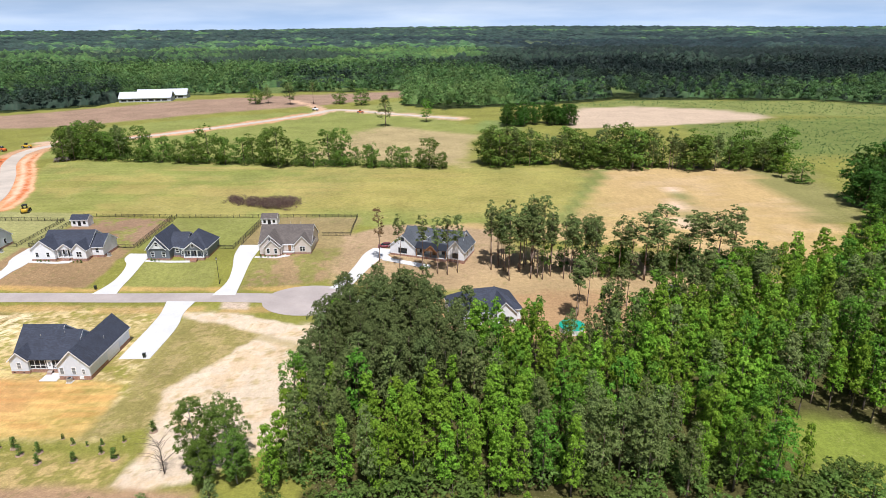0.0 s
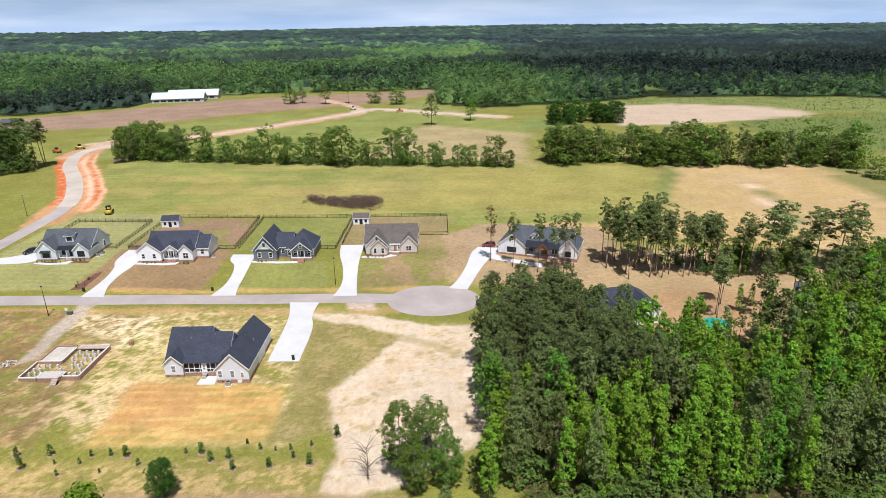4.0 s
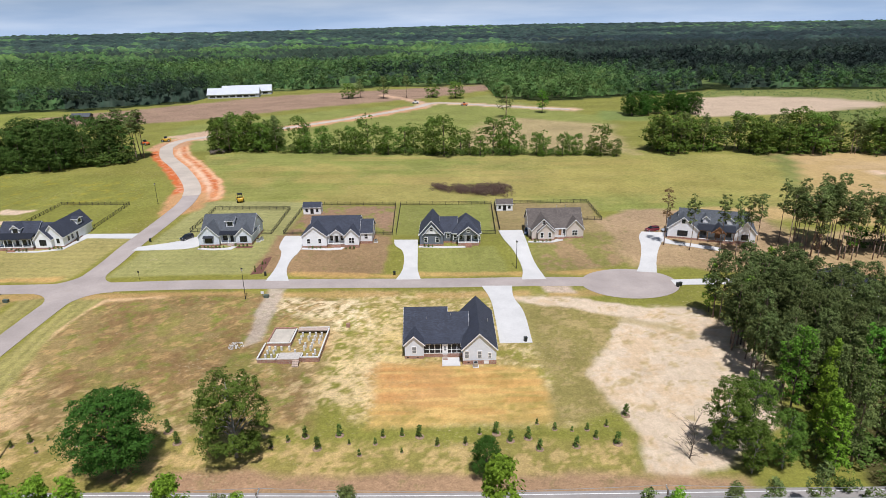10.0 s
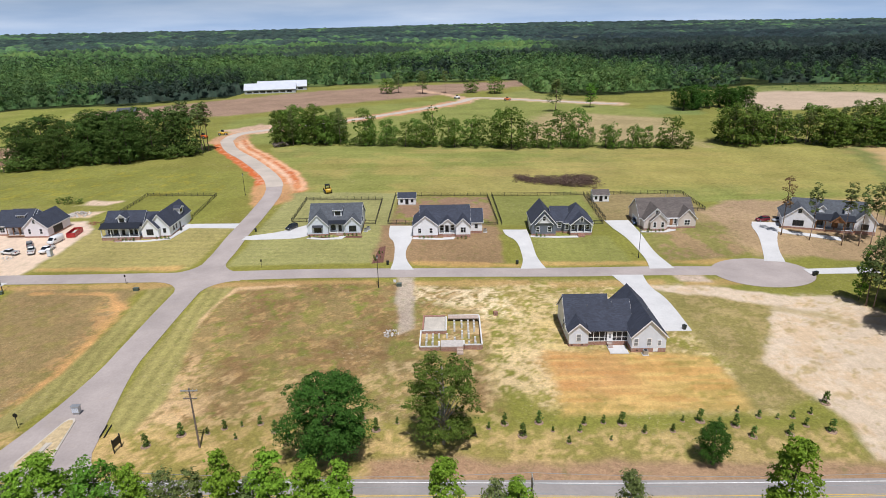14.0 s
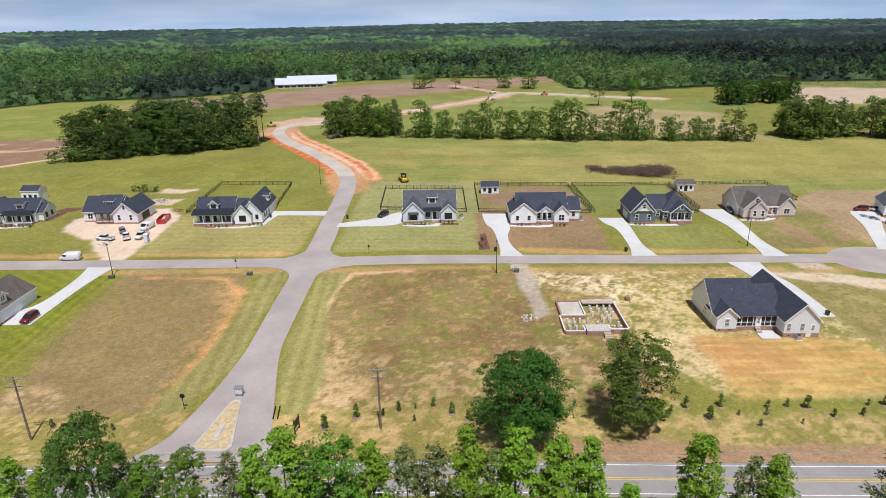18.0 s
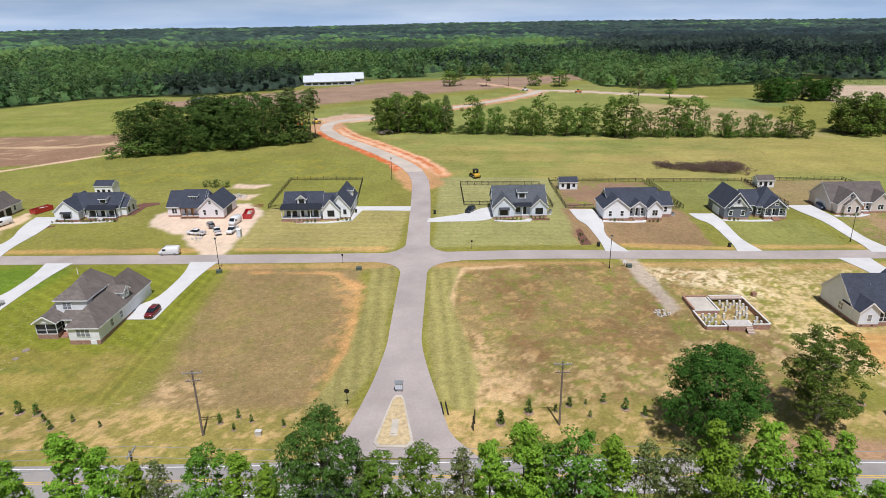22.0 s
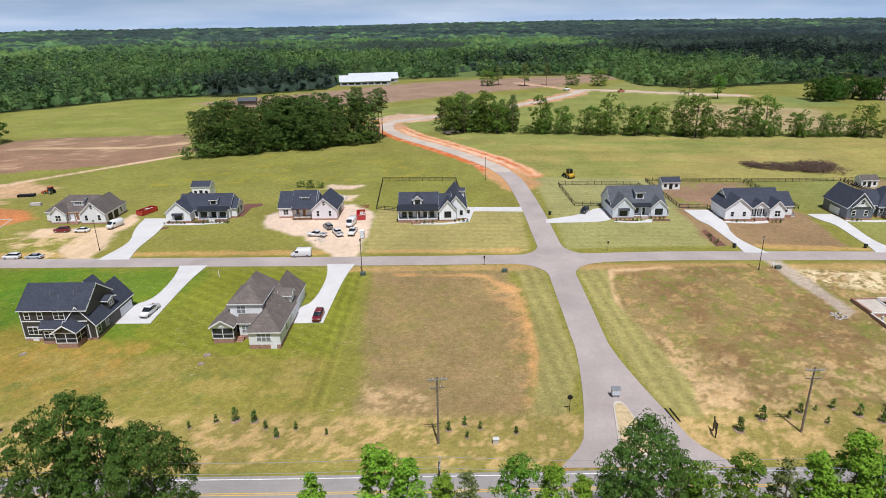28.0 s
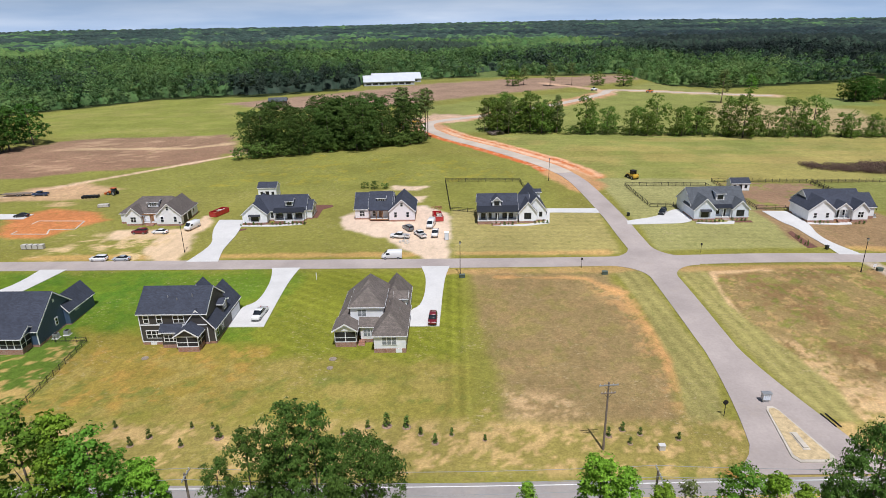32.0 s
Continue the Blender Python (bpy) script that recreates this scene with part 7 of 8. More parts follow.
part("porch_wall", Shape().box(4.3, 8.9, -0.4, 2.4, -0.5, 0.72), BRICK, fd)
part("rear_porch_slab", Shape().box(5.8, 12.6, 12.6, 14.0, 0.6, 0.84), BRICK_PALE, fd)
for i in range(4):
    part("step", Shape().box(7.6, 8.9, -0.4 - 0.32 * (i + 1), -0.4, -0.3, 0.72 - 0.18 * (i + 1) + 0.1), BRICK_PALE, fd)
for x in (1.3, 2.6, 3.9, 5.6, 7.2, 8.8, 10.2, 11.5):
    for y in (1.8, 3.6, 5.2, 6.6, 8.2, 9.8, 11.4):
        if not (x < 5.9 and y > 6) and (x * 7 + y * 3) % 2 > 0.45 and not (4 < x < 9.2 and y < 3):
            part("pier", Shape().box(x - 0.2, x + 0.2, y - 0.2, y + 0.2, -0.4, 0.9), PALE_BLOCK, fd)


# ---- vehicles ----
def car_paint(name, col):
    m, t, b = node_mat(name, 0.28)
    b.inputs["Base Color"].default_value = (*col, 1)
    b.inputs["Coat Weight"].default_value = 0.6
    return m


PAINTS = {"white": car_paint("white_car_paint", (0.75, 0.75, 0.75)), "black": car_paint("black_car_paint", (0.015, 0.017, 0.02)), "red": car_paint("dark_red_car_paint", (0.16, 0.012, 0.02)),
          "silver": car_paint("silver_car_paint", (0.42, 0.45, 0.48)), "blue": car_paint("dark_blue_car_paint", (0.02, 0.045, 0.11)), "grey": car_paint("grey_car_paint", (0.16, 0.17, 0.18)), "orange": car_paint("orange_machine_paint", (0.6, 0.12, 0.02)), "yellow": car_paint("yellow_machine_paint", (0.6, 0.36, 0.03)), "bright_red": car_paint("red_dumpster_paint", (0.42, 0.02, 0.025))}
TYRE = plain("tyre_rubber", (0.018, 0.018, 0.018), 0.85, vary=0.1)
LAMP_GLASS, _t, _b = node_mat("lamp_glass", 0.15)
_b.inputs["Base Color"].default_value = (0.6, 0.6, 0.6, 1)
TAIL, _t, _b = node_mat("tail_lamp_red", 0.2)
_b.inputs["Base Color"].default_value = (0.35, 0.01, 0.01, 1)


def loft(sections):
    """A body from cross-sections along y: (y, half width low, half width high, z low, z high)."""
    s = Shape()
    for y, wl, wh, zl, zh in sections:
        zm = zl + (zh - zl) * 0.55
        s.v += [(-wl * 0.94, y, zl), (-wl, y, zl + 0.12), (-wl, y, zm), (-wh, y, zh - 0.04), (-wh * 0.9, y, zh), (wh * 0.9, y, zh), (wh, y, zh - 0.04), (wl, y, zm), (wl, y, zl + 0.12), (wl * 0.94, y, zl)]
    n = 10
    for i in range(len(sections) - 1):
        s.f += [(i * n + j, i * n + (j + 1) % n, (i + 1) * n + (j + 1) % n, (i + 1) * n + j) for j in range(n)]
    s.f += [tuple(range(n)), tuple(range((len(sections) - 1) * n, len(sections) * n))[::-1]]
    return s


def wheels(c, ys, r, w):
    for y in ys:
        for sx in (-1, 1):
            t = part("wheel", Shape().tube((sx * (w - 0.22), y, r), (sx * w, y, r), r, r, 14), TYRE, c)
            part("rim", Shape().tube((sx * (w - 0.02), y, r), (sx * (w + 0.012), y, r), r * 0.62, r * 0.6, 10), STEEL, t)


def vehicle(kind, x, y, turn, paint, label):
    """kind: sedan, suv, pickup or van; the nose points to +y before turning."""
    c = thing("van" if kind == "van" else ("pickup_truck" if kind == "pickup" else "car"), at(x, y, turn, 0.02) @ Matrix.Diagonal((0.9, 0.9, 0.9, 1)), label, "pickup" if kind == "pickup" else ("van" if kind == "van" else "car"), "parked vehicles")
    p = PAINTS[paint]
    if kind == "sedan":
        part("body", loft([(-2.35, 0.72, 0.7, 0.42, 0.86), (-2.2, 0.86, 0.8, 0.28, 0.98), (-0.9, 0.91, 0.86, 0.22, 0.98), (0.9, 0.91, 0.86, 0.22, 0.95), (2.1, 0.84, 0.78, 0.28, 0.78), (2.35, 0.7, 0.66, 0.4, 0.66)]), p, c, "", True)
        part("cabin", loft([(-1.75, 0.78, 0.66, 0.9, 1.02), (-1.0, 0.8, 0.62, 0.9, 1.38), (0.1, 0.8, 0.62, 0.9, 1.44), (1.2, 0.78, 0.68, 0.88, 0.98)]), GLASS, c, "", True)
        part("roof_panel", loft([(-1.05, 0.63, 0.6, 1.3, 1.41), (0.15, 0.63, 0.6, 1.3, 1.475)]), p, c, "", True)
        wheels(c, (-1.4, 1.4), 0.32, 0.9)
        zt, yb, yf = 0.72, -2.34, 2.3
    elif kind == "suv":
        part("body", loft([(-2.3, 0.84, 0.8, 0.42, 1.1), (-2.15, 0.93, 0.88, 0.3, 1.14), (-0.9, 0.95, 0.9, 0.26, 1.14), (1.0, 0.95, 0.9, 0.26, 1.12), (2.15, 0.88, 0.82, 0.32, 0.98), (2.35, 0.76, 0.72, 0.42, 0.84)]), p, c, "", True)
        part("cabin", loft([(-2.2, 0.84, 0.72, 1.08, 1.5), (-1.9, 0.84, 0.7, 1.08, 1.68), (0.2, 0.84, 0.7, 1.08, 1.72), (1.25, 0.82, 0.74, 1.04, 1.16)]), GLASS, c, "", True)
        part("roof_panel", loft([(-2.1, 0.7, 0.66, 1.58, 1.7), (0.3, 0.7, 0.66, 1.6, 1.76)]), p, c, "", True)
        wheels(c, (-1.4, 1.42), 0.36, 0.94)
        zt, yb, yf = 0.9, -2.3, 2.3
    elif kind == "pickup":
        part("body", loft([(0.2, 0.96, 0.92, 0.4, 1.16), (1.6, 0.96, 0.9, 0.4, 1.14), (2.7, 0.92, 0.86, 0.42, 1.08), (2.9, 0.82, 0.78, 0.5, 0.98)]), p, c, "", True)
        part("bed_wall", Shape().box(-0.97, -0.87, -2.85, 0.25, 0.55, 1.14).box(0.87, 0.97, -2.85, 0.25, 0.55, 1.14).box(-0.95, 0.95, -2.92, -2.82, 0.5, 1.12), p, c)
        part("bed_floor", Shape().box(-0.9, 0.9, -2.85, 0.25, 0.45, 0.62), BLACK, c)
        part("cabin", loft([(-0.75, 0.88, 0.74, 1.05, 1.74), (0.7, 0.88, 0.74, 1.05, 1.8), (1.6, 0.86, 0.78, 1.05, 1.2)]), GLASS, c, "", True)
        part("cab_body", Shape().box(-0.96, 0.96, -0.75, 0.3, 0.42, 1.14), p, c)
        part("roof_panel", loft([(-0.78, 0.75, 0.7, 1.68, 1.8), (0.75, 0.75, 0.7, 1.7, 1.85)]), p, c, "", True)
        wheels(c, (-1.75, 1.85), 0.4, 0.98)
        zt, yb, yf = 0.95, -2.9, 2.85
    else:
        part("body", loft([(-2.75, 0.95, 0.86, 0.4, 2.3), (-2.6, 1.0, 0.9, 0.34, 2.4), (0.9, 1.0, 0.9, 0.34, 2.42), (1.6, 1.0, 0.88, 0.36, 1.9), (2.15, 0.97, 0.88, 0.38, 1.35), (2.75, 0.85, 0.78, 0.46, 1.05)]), p, c, "", True)
        part("windscreen", Shape().add([(-0.82, 2.1, 1.42), (0.82, 2.1, 1.42), (0.78, 1.22, 2.16), (-0.78, 1.22, 2.16), (-0.82, 2.16, 1.44), (0.82, 2.16, 1.44), (0.78, 1.28, 2.2), (-0.78, 1.28, 2.2)], [(0, 1, 2, 3), (7, 6, 5, 4), (0, 4, 5, 1), (1, 5, 6, 2), (2, 6, 7, 3), (3, 7, 4, 0)]), GLASS, c)
        for sx in (-1, 1):
            part("side_window", Shape().box(*sorted((sx * 0.97, sx * 1.01)), 0.55, 1.55, 1.35, 1.9), GLASS, c)
        wheels(c, (-1.75, 1.75), 0.36, 1.0)
        zt, yb, yf = 1.0, -2.76, 2.7
    for sx in (-1, 1):
        part("headlight", Shape().box(sx * 0.68 - 0.16, sx * 0.68 + 0.16, yf - 0.12, yf + 0.03, zt - 0.12, zt + 0.06), LAMP_GLASS, c)
        part("tail_light", Shape().box(sx * 0.74 - 0.1, sx * 0.74 + 0.1, yb - 0.03, yb + 0.1, zt - 0.05, zt + 0.2), TAIL, c)
    return c


vehicle("van", -238.8, 151.6, 92, "white", "white cargo van parked along the street")
vehicle("suv", -311.0, 152.3, 90, "white", "white estate car parked along the street")
vehicle("sedan", -305.4, 152.3, 90, "silver", "silver saloon car parked along the street")
vehicle("suv", -310.3, 172.2, 90, "red", "dark red car on the bare-earth yard")
vehicle("sedan", -304.6, 172.0, 90, "white", "white car on the bare-earth yard")
vehicle("van", -297.0, 175.4, 160, "white", "white van beside the unfinished garage")
vehicle("pickup", -238.0, 166.6, 78, "white", "white pickup with a red toolbox on bare earth")
vehicle("pickup", -232.7, 167.8, 28, "white", "white pickup parked on bare earth")
vehicle("suv", -236.2, 172.6, 32, "grey", "grey pickup-sized car on bare earth")
vehicle("pickup", -228.7, 168.4, 176, "white", "white service truck on bare earth")
vehicle("van", -230.0, 174.8, 170, "white", "white box truck with ladders on bare earth")
vehicle("pickup", -262.3, 121.3, 175, "white", "white and black pickup on a concrete drive")
vehicle("suv", -228.0, 118.6, 178, "red", "dark red car on a concrete drive")
vehicle("suv", -58.4, 187.4, 175, "blue", "dark blue car beside the greige house")
vehicle("suv", -19.4, 187.6, 100, "red", "dark red car by the pale house")
vehicle("sedan", -14.6, 187.2, 100, "silver", "silver car by the pale house")
vehicle("suv", -163.2, 183.8, 150, "black", "black car at the end of a concrete drive")
vehicle("pickup", -364.0, 213.4, 95, "blue", "dark blue pickup with a flat trailer")
vehicle("sedan", -354.0, 188.4, 100, "black", "black car on a concrete drive")


def dumpster(x, y, turn):
    d = thing("dumpster", at(x, y, turn), "red open-top steel waste container full of offcuts", "dumpster", "building site dumpsters")
    m = PAINTS["bright_red"]
    for bx in ((-1.2, -1.12, -3, 3), (1.12, 1.2, -3, 3), (-1.2, 1.2, -3, -2.92), (-1.2, 1.2, 2.92, 3)):
        part("side", Shape().box(*bx, 0.15, 1.5), m, d)
    part("floor", Shape().box(-1.15, 1.15, -2.95, 2.95, 0.1, 0.2), m, d)
    for sx in (-1, 1):
        for k in range(6):
            part("rib", Shape().box(*sorted((sx * 1.2, sx * 1.28)), -2.8 + k * 1.1, -2.68 + k * 1.1, 0.15, 1.48), m, d)
    rg_ = random.Random(int(x))
    for k in range(14):
        cx, cy, a = rg_.uniform(-0.8, 0.8), rg_.uniform(-2.4, 2.4), rg_.uniform(0.3, 1.2)
        part("debris", Shape().box(cx - a / 3, cx + a / 3, cy - a / 2, cy + a / 2, 0.2, rg_.uniform(0.8, 1.3)), rg_.choice((STONE, TIMBER, BLOCK)), d)


dumpster(-228.2, 181.6, 8)
dumpster(-294.0, 188.6, -20)

# ---- machines ----
sk = thing("skid_steer", at(-160.0, 226.4, 20) @ Matrix.Diagonal((1.4, 1.4, 1.4, 1)), "yellow and black skid-steer loader in the field", "loader")
part("body", loft([(-1.4, 0.7, 0.65, 0.4, 1.2), (-0.9, 0.75, 0.7, 0.3, 1.3), (0.9, 0.72, 0.66, 0.3, 0.9)]), PAINTS["yellow"], sk, "", True)
part("cab_frame", Shape().box(-0.55, -0.45, -0.6, 0.6, 0.9, 2.1).box(0.45, 0.55, -0.6, 0.6, 0.9, 2.1).box(-0.6, 0.6, -0.7, 0.75, 2.05, 2.2), BLACK, sk)
part("seat", Shape().box(-0.3, 0.3, -0.5, 0.0, 0.9, 1.4), BLACK, sk)
for sx in (-1, 1):
    part("arm", Shape().box(*sorted((sx * 0.78, sx * 0.92)), -1.3, 1.7, 1.1, 1.3), PAINTS["yellow"], sk)
part("bucket", Shape().prism([(1.5, 0.15), (2.3, 0.1), (2.2, 0.3), (1.7, 0.9), (1.5, 0.9)], -0.95, 0.95, "x"), BLACK, sk)
wheels(sk, (-0.75, 0.75), 0.42, 0.95)
tr = thing("tractor", at(-339.0, 213.4, 75), "orange farm tractor with front loader on grass", "tractor")
part("hood", loft([(0.2, 0.4, 0.36, 0.7, 1.4), (1.7, 0.36, 0.32, 0.7, 1.3)]), PAINTS["orange"], tr, "", True)
part("cab", loft([(-1.2, 0.7, 0.6, 0.9, 2.3), (0.2, 0.7, 0.6, 0.9, 2.4)]), GLASS, tr, "", True)
part("cab_roof", Shape().box(-0.75, 0.75, -1.3, 0.35, 2.35, 2.5), PAINTS["orange"], tr)
wheels(tr, (-0.8,), 0.75, 1.0)
wheels(tr, (1.4,), 0.5, 0.85)
part("loader", Shape().box(-0.9, 0.9, 2.3, 2.9, 0.2, 0.8).box(-0.6, -0.5, 0.6, 2.4, 0.7, 0.85).box(0.5, 0.6, 0.6, 2.4, 0.7, 0.85), PAINTS["orange"], tr)
hr = thing("farm_implement", at(-344.8, 209.8, 100), "black towed implement on grass beside the tractor", "implement")
part("deck", Shape().box(-0.8, 0.8, -2.6, 2.6, 0.5, 0.8), BLACK, hr)
for k in range(5):
    part("roller", Shape().tube((-0.9, -2.2 + k * 1.1, 0.45), (0.9, -2.2 + k * 1.1, 0.45), 0.45, 0.45, 10), BLACK, hr)
ft = thing("flatbed_trailer", at(-372.5, 213.6, 95), "long flat steel trailer behind a pickup", "trailer")
part("deck", Shape().box(-1.1, 1.1, -5, 4, 0.7, 0.9), POLE_WOOD, ft)
part("tongue", Shape().box(-0.1, 0.1, 4, 6, 0.6, 0.75), BLACK, ft)
wheels(ft, (-2, -1), 0.38, 1.1)
for x, y, turn, paint in ((-252.6, 351, 60, "orange"), (-245, 361, 100, "yellow"), (-108, 528, 80, "white"), (-68, 512, 90, "orange")):
    d = thing("earth_mover", at(x, y, turn), "small construction machine parked by the haul road", "machine", "earth movers")
    part("body", loft([(-2.6, 1.0, 0.9, 0.6, 1.7), (0.4, 1.1, 1.0, 0.6, 1.9), (2.6, 0.9, 0.8, 0.7, 1.6)]), PAINTS[paint], d, "", True)
    part("cab", loft([(-0.6, 0.7, 0.6, 1.7, 2.9), (0.8, 0.7, 0.6, 1.7, 2.9)]), GLASS, d, "", True)
    wheels(d, (-1.7, 1.7), 0.75, 1.25)
hut = thing("portable_toilet", at(-225.6, 164.8), "grey portable toilet on the building site", "toilet cabin")
part("cabin", Shape().box(-0.55, 0.55, -0.55, 0.55, 0.1, 2.1), plain("grey_plastic", (0.5, 0.52, 0.53), 0.5), hut)
part("roof", Shape().prism([(-0.6, 2.1), (0.6, 2.1), (0.5, 2.25), (0, 2.35), (-0.5, 2.25)], -0.6, 0.6, "x"), TRIM, hut)
part("door", Shape().box(-0.4, 0.4, -0.6, -0.55, 0.2, 1.95), LIGHT_GREY, hut)


# ---- poles, wires, lamps, signs ----
def utility_pole(x, y, high, arms, label, turn=0):
    u = thing("utility_pole", at(x, y, turn), label, "utility pole", "utility poles")
    part("pole", Shape().tube((0, 0, -0.8), (0, 0, high), 0.17, 0.11, 10), POLE_WOOD, u)
    for z, w in arms:
        a = part("crossarm", Shape().box(-w, w, -0.16, -0.05, z - 0.07, z + 0.07), POLE_WOOD if z < high - 0.6 else STEEL, u)
        for px in (-w + 0.12, -w * 0.45, w * 0.45, w - 0.12):
            part("insulator", Shape().tube((px, -0.1, z + 0.07), (px, -0.1, z + 0.28), 0.05, 0.035, 6), BLOCK, a)
        for sx in (-1, 1):
            part("brace", Shape().tube((sx * w * 0.6, -0.1, z - 0.06), (0, -0.12, z - 0.7), 0.02, 0.02, 5), BLACK, u)
    return u


utility_pole(-153.4, 83.2, 10.4, ((10.0, 1.25), (8.7, 1.0)), "wooden utility pole with two crossarms in the grass")
utility_pole(-203.9, 81.2, 10.6, ((10.2, 1.3), (9.0, 1.0)), "wooden utility pole with two crossarms in the grass", 6)
WIRE_X = (-300.4, -251.9, -203.3, -154.8, -106.2, -57.7, -9)
for k, x in enumerate(WIRE_X[1:-1]):
    utility_pole(x, 63.2, 11.6, ((11.3, 1.0),), "wooden roadside power pole carrying wires", 90)


def wire(p0, p1, sag, r=0.022):
    s = Shape()
    for i in range(13):
        t = i / 12
        q = Vector(p0).lerp(Vector(p1), t) - Vector((0, 0, sag * 4 * t * (1 - t)))
        s.v += [(q.x, q.y - r, q.z - r), (q.x, q.y + r, q.z - r), (q.x, q.y, q.z + r)]
    s.f = [(3 * i + j, 3 * i + (j + 1) % 3, 3 * i + 3 + (j + 1) % 3, 3 * i + 3 + j) for i in range(12) for j in range(3)] + [(0, 1, 2), (38, 37, 36)]
    return tagged(part("power_wire", s, STEEL), "thin grey power wire between roadside poles", "wire", "power wires")


for a, b in zip(WIRE_X, WIRE_X[1:]):
    for dy in (-0.85, 0.85):
        wire((a, 63.2 + dy, float(land(a, 63.2)) + 11.55), (b, 63.2 + dy, float(land(b, 63.2)) + 11.55), 0.7)
    wire((a, 63.2, float(land(a, 63.2)) + 9.4), (b, 63.2, float(land(b, 63.2)) + 9.4), 0.8)


def street_lamp(x, y, high=7.4):
    l = thing("street_lamp", at(x, y), "black post lantern street lamp on the verge", "street lamp", "street lamps")
    part("post", Shape().tube((0, 0, -0.3), (0, 0, high), 0.09, 0.06, 8).tube((0, 0, 0), (0, 0, 0.7), 0.15, 0.12, 8), BLACK, l)
    part("lantern", Shape().tube((0, 0, high), (0, 0, high + 0.5), 0.16, 0.26, 6), LAMP_GLASS, l)
    part("cap", Shape().tube((0, 0, high + 0.5), (0, 0, high + 0.75), 0.32, 0.05, 6), BLACK, l)


for x, y in ((-222.4, 140.6), (-132.4, 141.2), (-64.4, 162.4), (-292.0, 157.6), (-190.0, 224.6)):
    street_lamp(x, y)


def bin_at(x, y):
    b = thing("wheelie_bin", at(x, y, 15), "dark green wheeled rubbish bin beside a driveway", "rubbish bin", "wheeled bins")
    part("tub", Shape().add([(-0.25, -0.3, 0.08), (0.25, -0.3, 0.08), (0.25, 0.3, 0.08), (-0.25, 0.3, 0.08), (-0.3, -0.36, 1.0), (0.3, -0.36, 1.0), (0.3, 0.36, 1.0), (-0.3, 0.36, 1.0)], [(0, 3, 2, 1), (4, 5, 6, 7), (0, 1, 5, 4), (1, 2, 6, 5), (2, 3, 7, 6), (3, 0, 4, 7)]), PLASTIC, b)
    part("lid", Shape().box(-0.32, 0.32, -0.38, 0.36, 1.0, 1.07), PLASTIC, b)
    part("axle", Shape().tube((-0.3, 0.3, 0.1), (0.3, 0.3, 0.1), 0.1, 0.1, 8), BLACK, b)


for x, y in ((-131.6, 156.0), (-97.6, 158.2), (-173.6, 181.8), (-25.2, 148.2), (-24.4, 148.6), (-67.0, 120.9), (-197.0, 184.0)):
    bin_at(x, y)


def cooler(x, y):
    a = thing("air_conditioner", at(x, y), "grey boxed air-conditioner unit on a pad", "air conditioner", "air conditioners")
    part("casing", Shape().box(-0.45, 0.45, -0.45, 0.45, 0.1, 0.95), STEEL, a)
    part("pad", Shape().box(-0.6, 0.6, -0.6, 0.6, -0.2, 0.1), CONCRETE, a)
    part("fan_grille", Shape().tube((0, 0, 0.95), (0, 0, 1.0), 0.36, 0.36, 12), BLACK, a)


for x, y in ((-78.0, 111.0), (-298.3, 113.6), (-296.9, 114.8), (-104.8, 180.5), (-139.8, 182.4), (-140.4, 180.8)):
    cooler(x, y)

sg = thing("stop_sign", at(-184.6, 88.6, 180), "stop sign on a post seen from behind", "road sign")
part("post", Shape().box(-0.04, 0.04, -0.03, 0.03, -0.3, 2.2), BLACK, sg)
part("plate", Shape().tube((0, -0.03, 2.3), (0, -0.06, 2.3), 0.42, 0.42, 8), BLACK, sg)
for x, y in ((-194.4, 144.2), (-163.7, 153.2)):
    sg = thing("sign_post", at(x, y), "thin dark sign post on the verge", "sign post", "sign posts")
    part("post", Shape().tube((0, 0, -0.3), (0, 0, 2.5), 0.04, 0.04, 6), BLACK, sg)
    part("plate", Shape().box(-0.2, 0.2, -0.03, 0.03, 1.9, 2.45), BLACK, sg)
cl = thing("mailbox_cluster", at(-177.0, 92.0), "grey metal cluster mailbox on the road island", "mailbox")
part("cabinet", Shape().box(-0.6, 0.6, -0.35, 0.35, 0.5, 1.6), STEEL, cl)
part("pedestal", Shape().box(-0.4, 0.4, -0.25, 0.25, 0, 0.5), STEEL, cl)
part("hood", Shape().prism([(-0.45, 1.6), (0.45, 1.6), (0.4, 1.75), (-0.4, 1.75)], -0.7, 0.7, "x"), STEEL, cl)
for k in range(4):
    part("mailbox_door", Shape().box(-0.55 + 0.28 * k, -0.31 + 0.28 * k, -0.37, -0.35, 0.6, 1.5), LIGHT_GREY, cl)
# island of the entrance with kerb and planted earth
ISLE = [(-177.9, 89.8), (-177.4, 90.6), (-176.6, 90.6), (-176.1, 89.8), (-174.0, 79.2), (-174.6, 78.2), (-179.0, 78.2), (-179.6, 79.2)]
slab("kerb_island", ISLE, OLD_CONCRETE, "pale concrete kerb round the entrance island", "kerb", 0.26, 0.4)
mid_x, mid_y = -176.8, 84.0
slab("island_bed", [(mid_x + (x - mid_x) * 0.84, mid_y + (y - mid_y) * 0.92) for x, y in ISLE], plain("dry_island_earth", (0.52, 0.4, 0.23), 0.95, vary=0.25, scale=1.5), "dry straw-coloured earth on the island", "planting bed", 0.3, 0.3)
sl = thing("monument_base", at(-176.9, 82.4), "pale concrete base for an entrance sign", "sign base")
part("base", Shape().box(-0.35, 0.35, -1.6, 1.6, 0.1, 0.5), OLD_CONCRETE, sl)
part("footing", Shape().box(-0.5, 0.5, -1.9, 1.9, 0.1, 0.36), OLD_CONCRETE, sl)
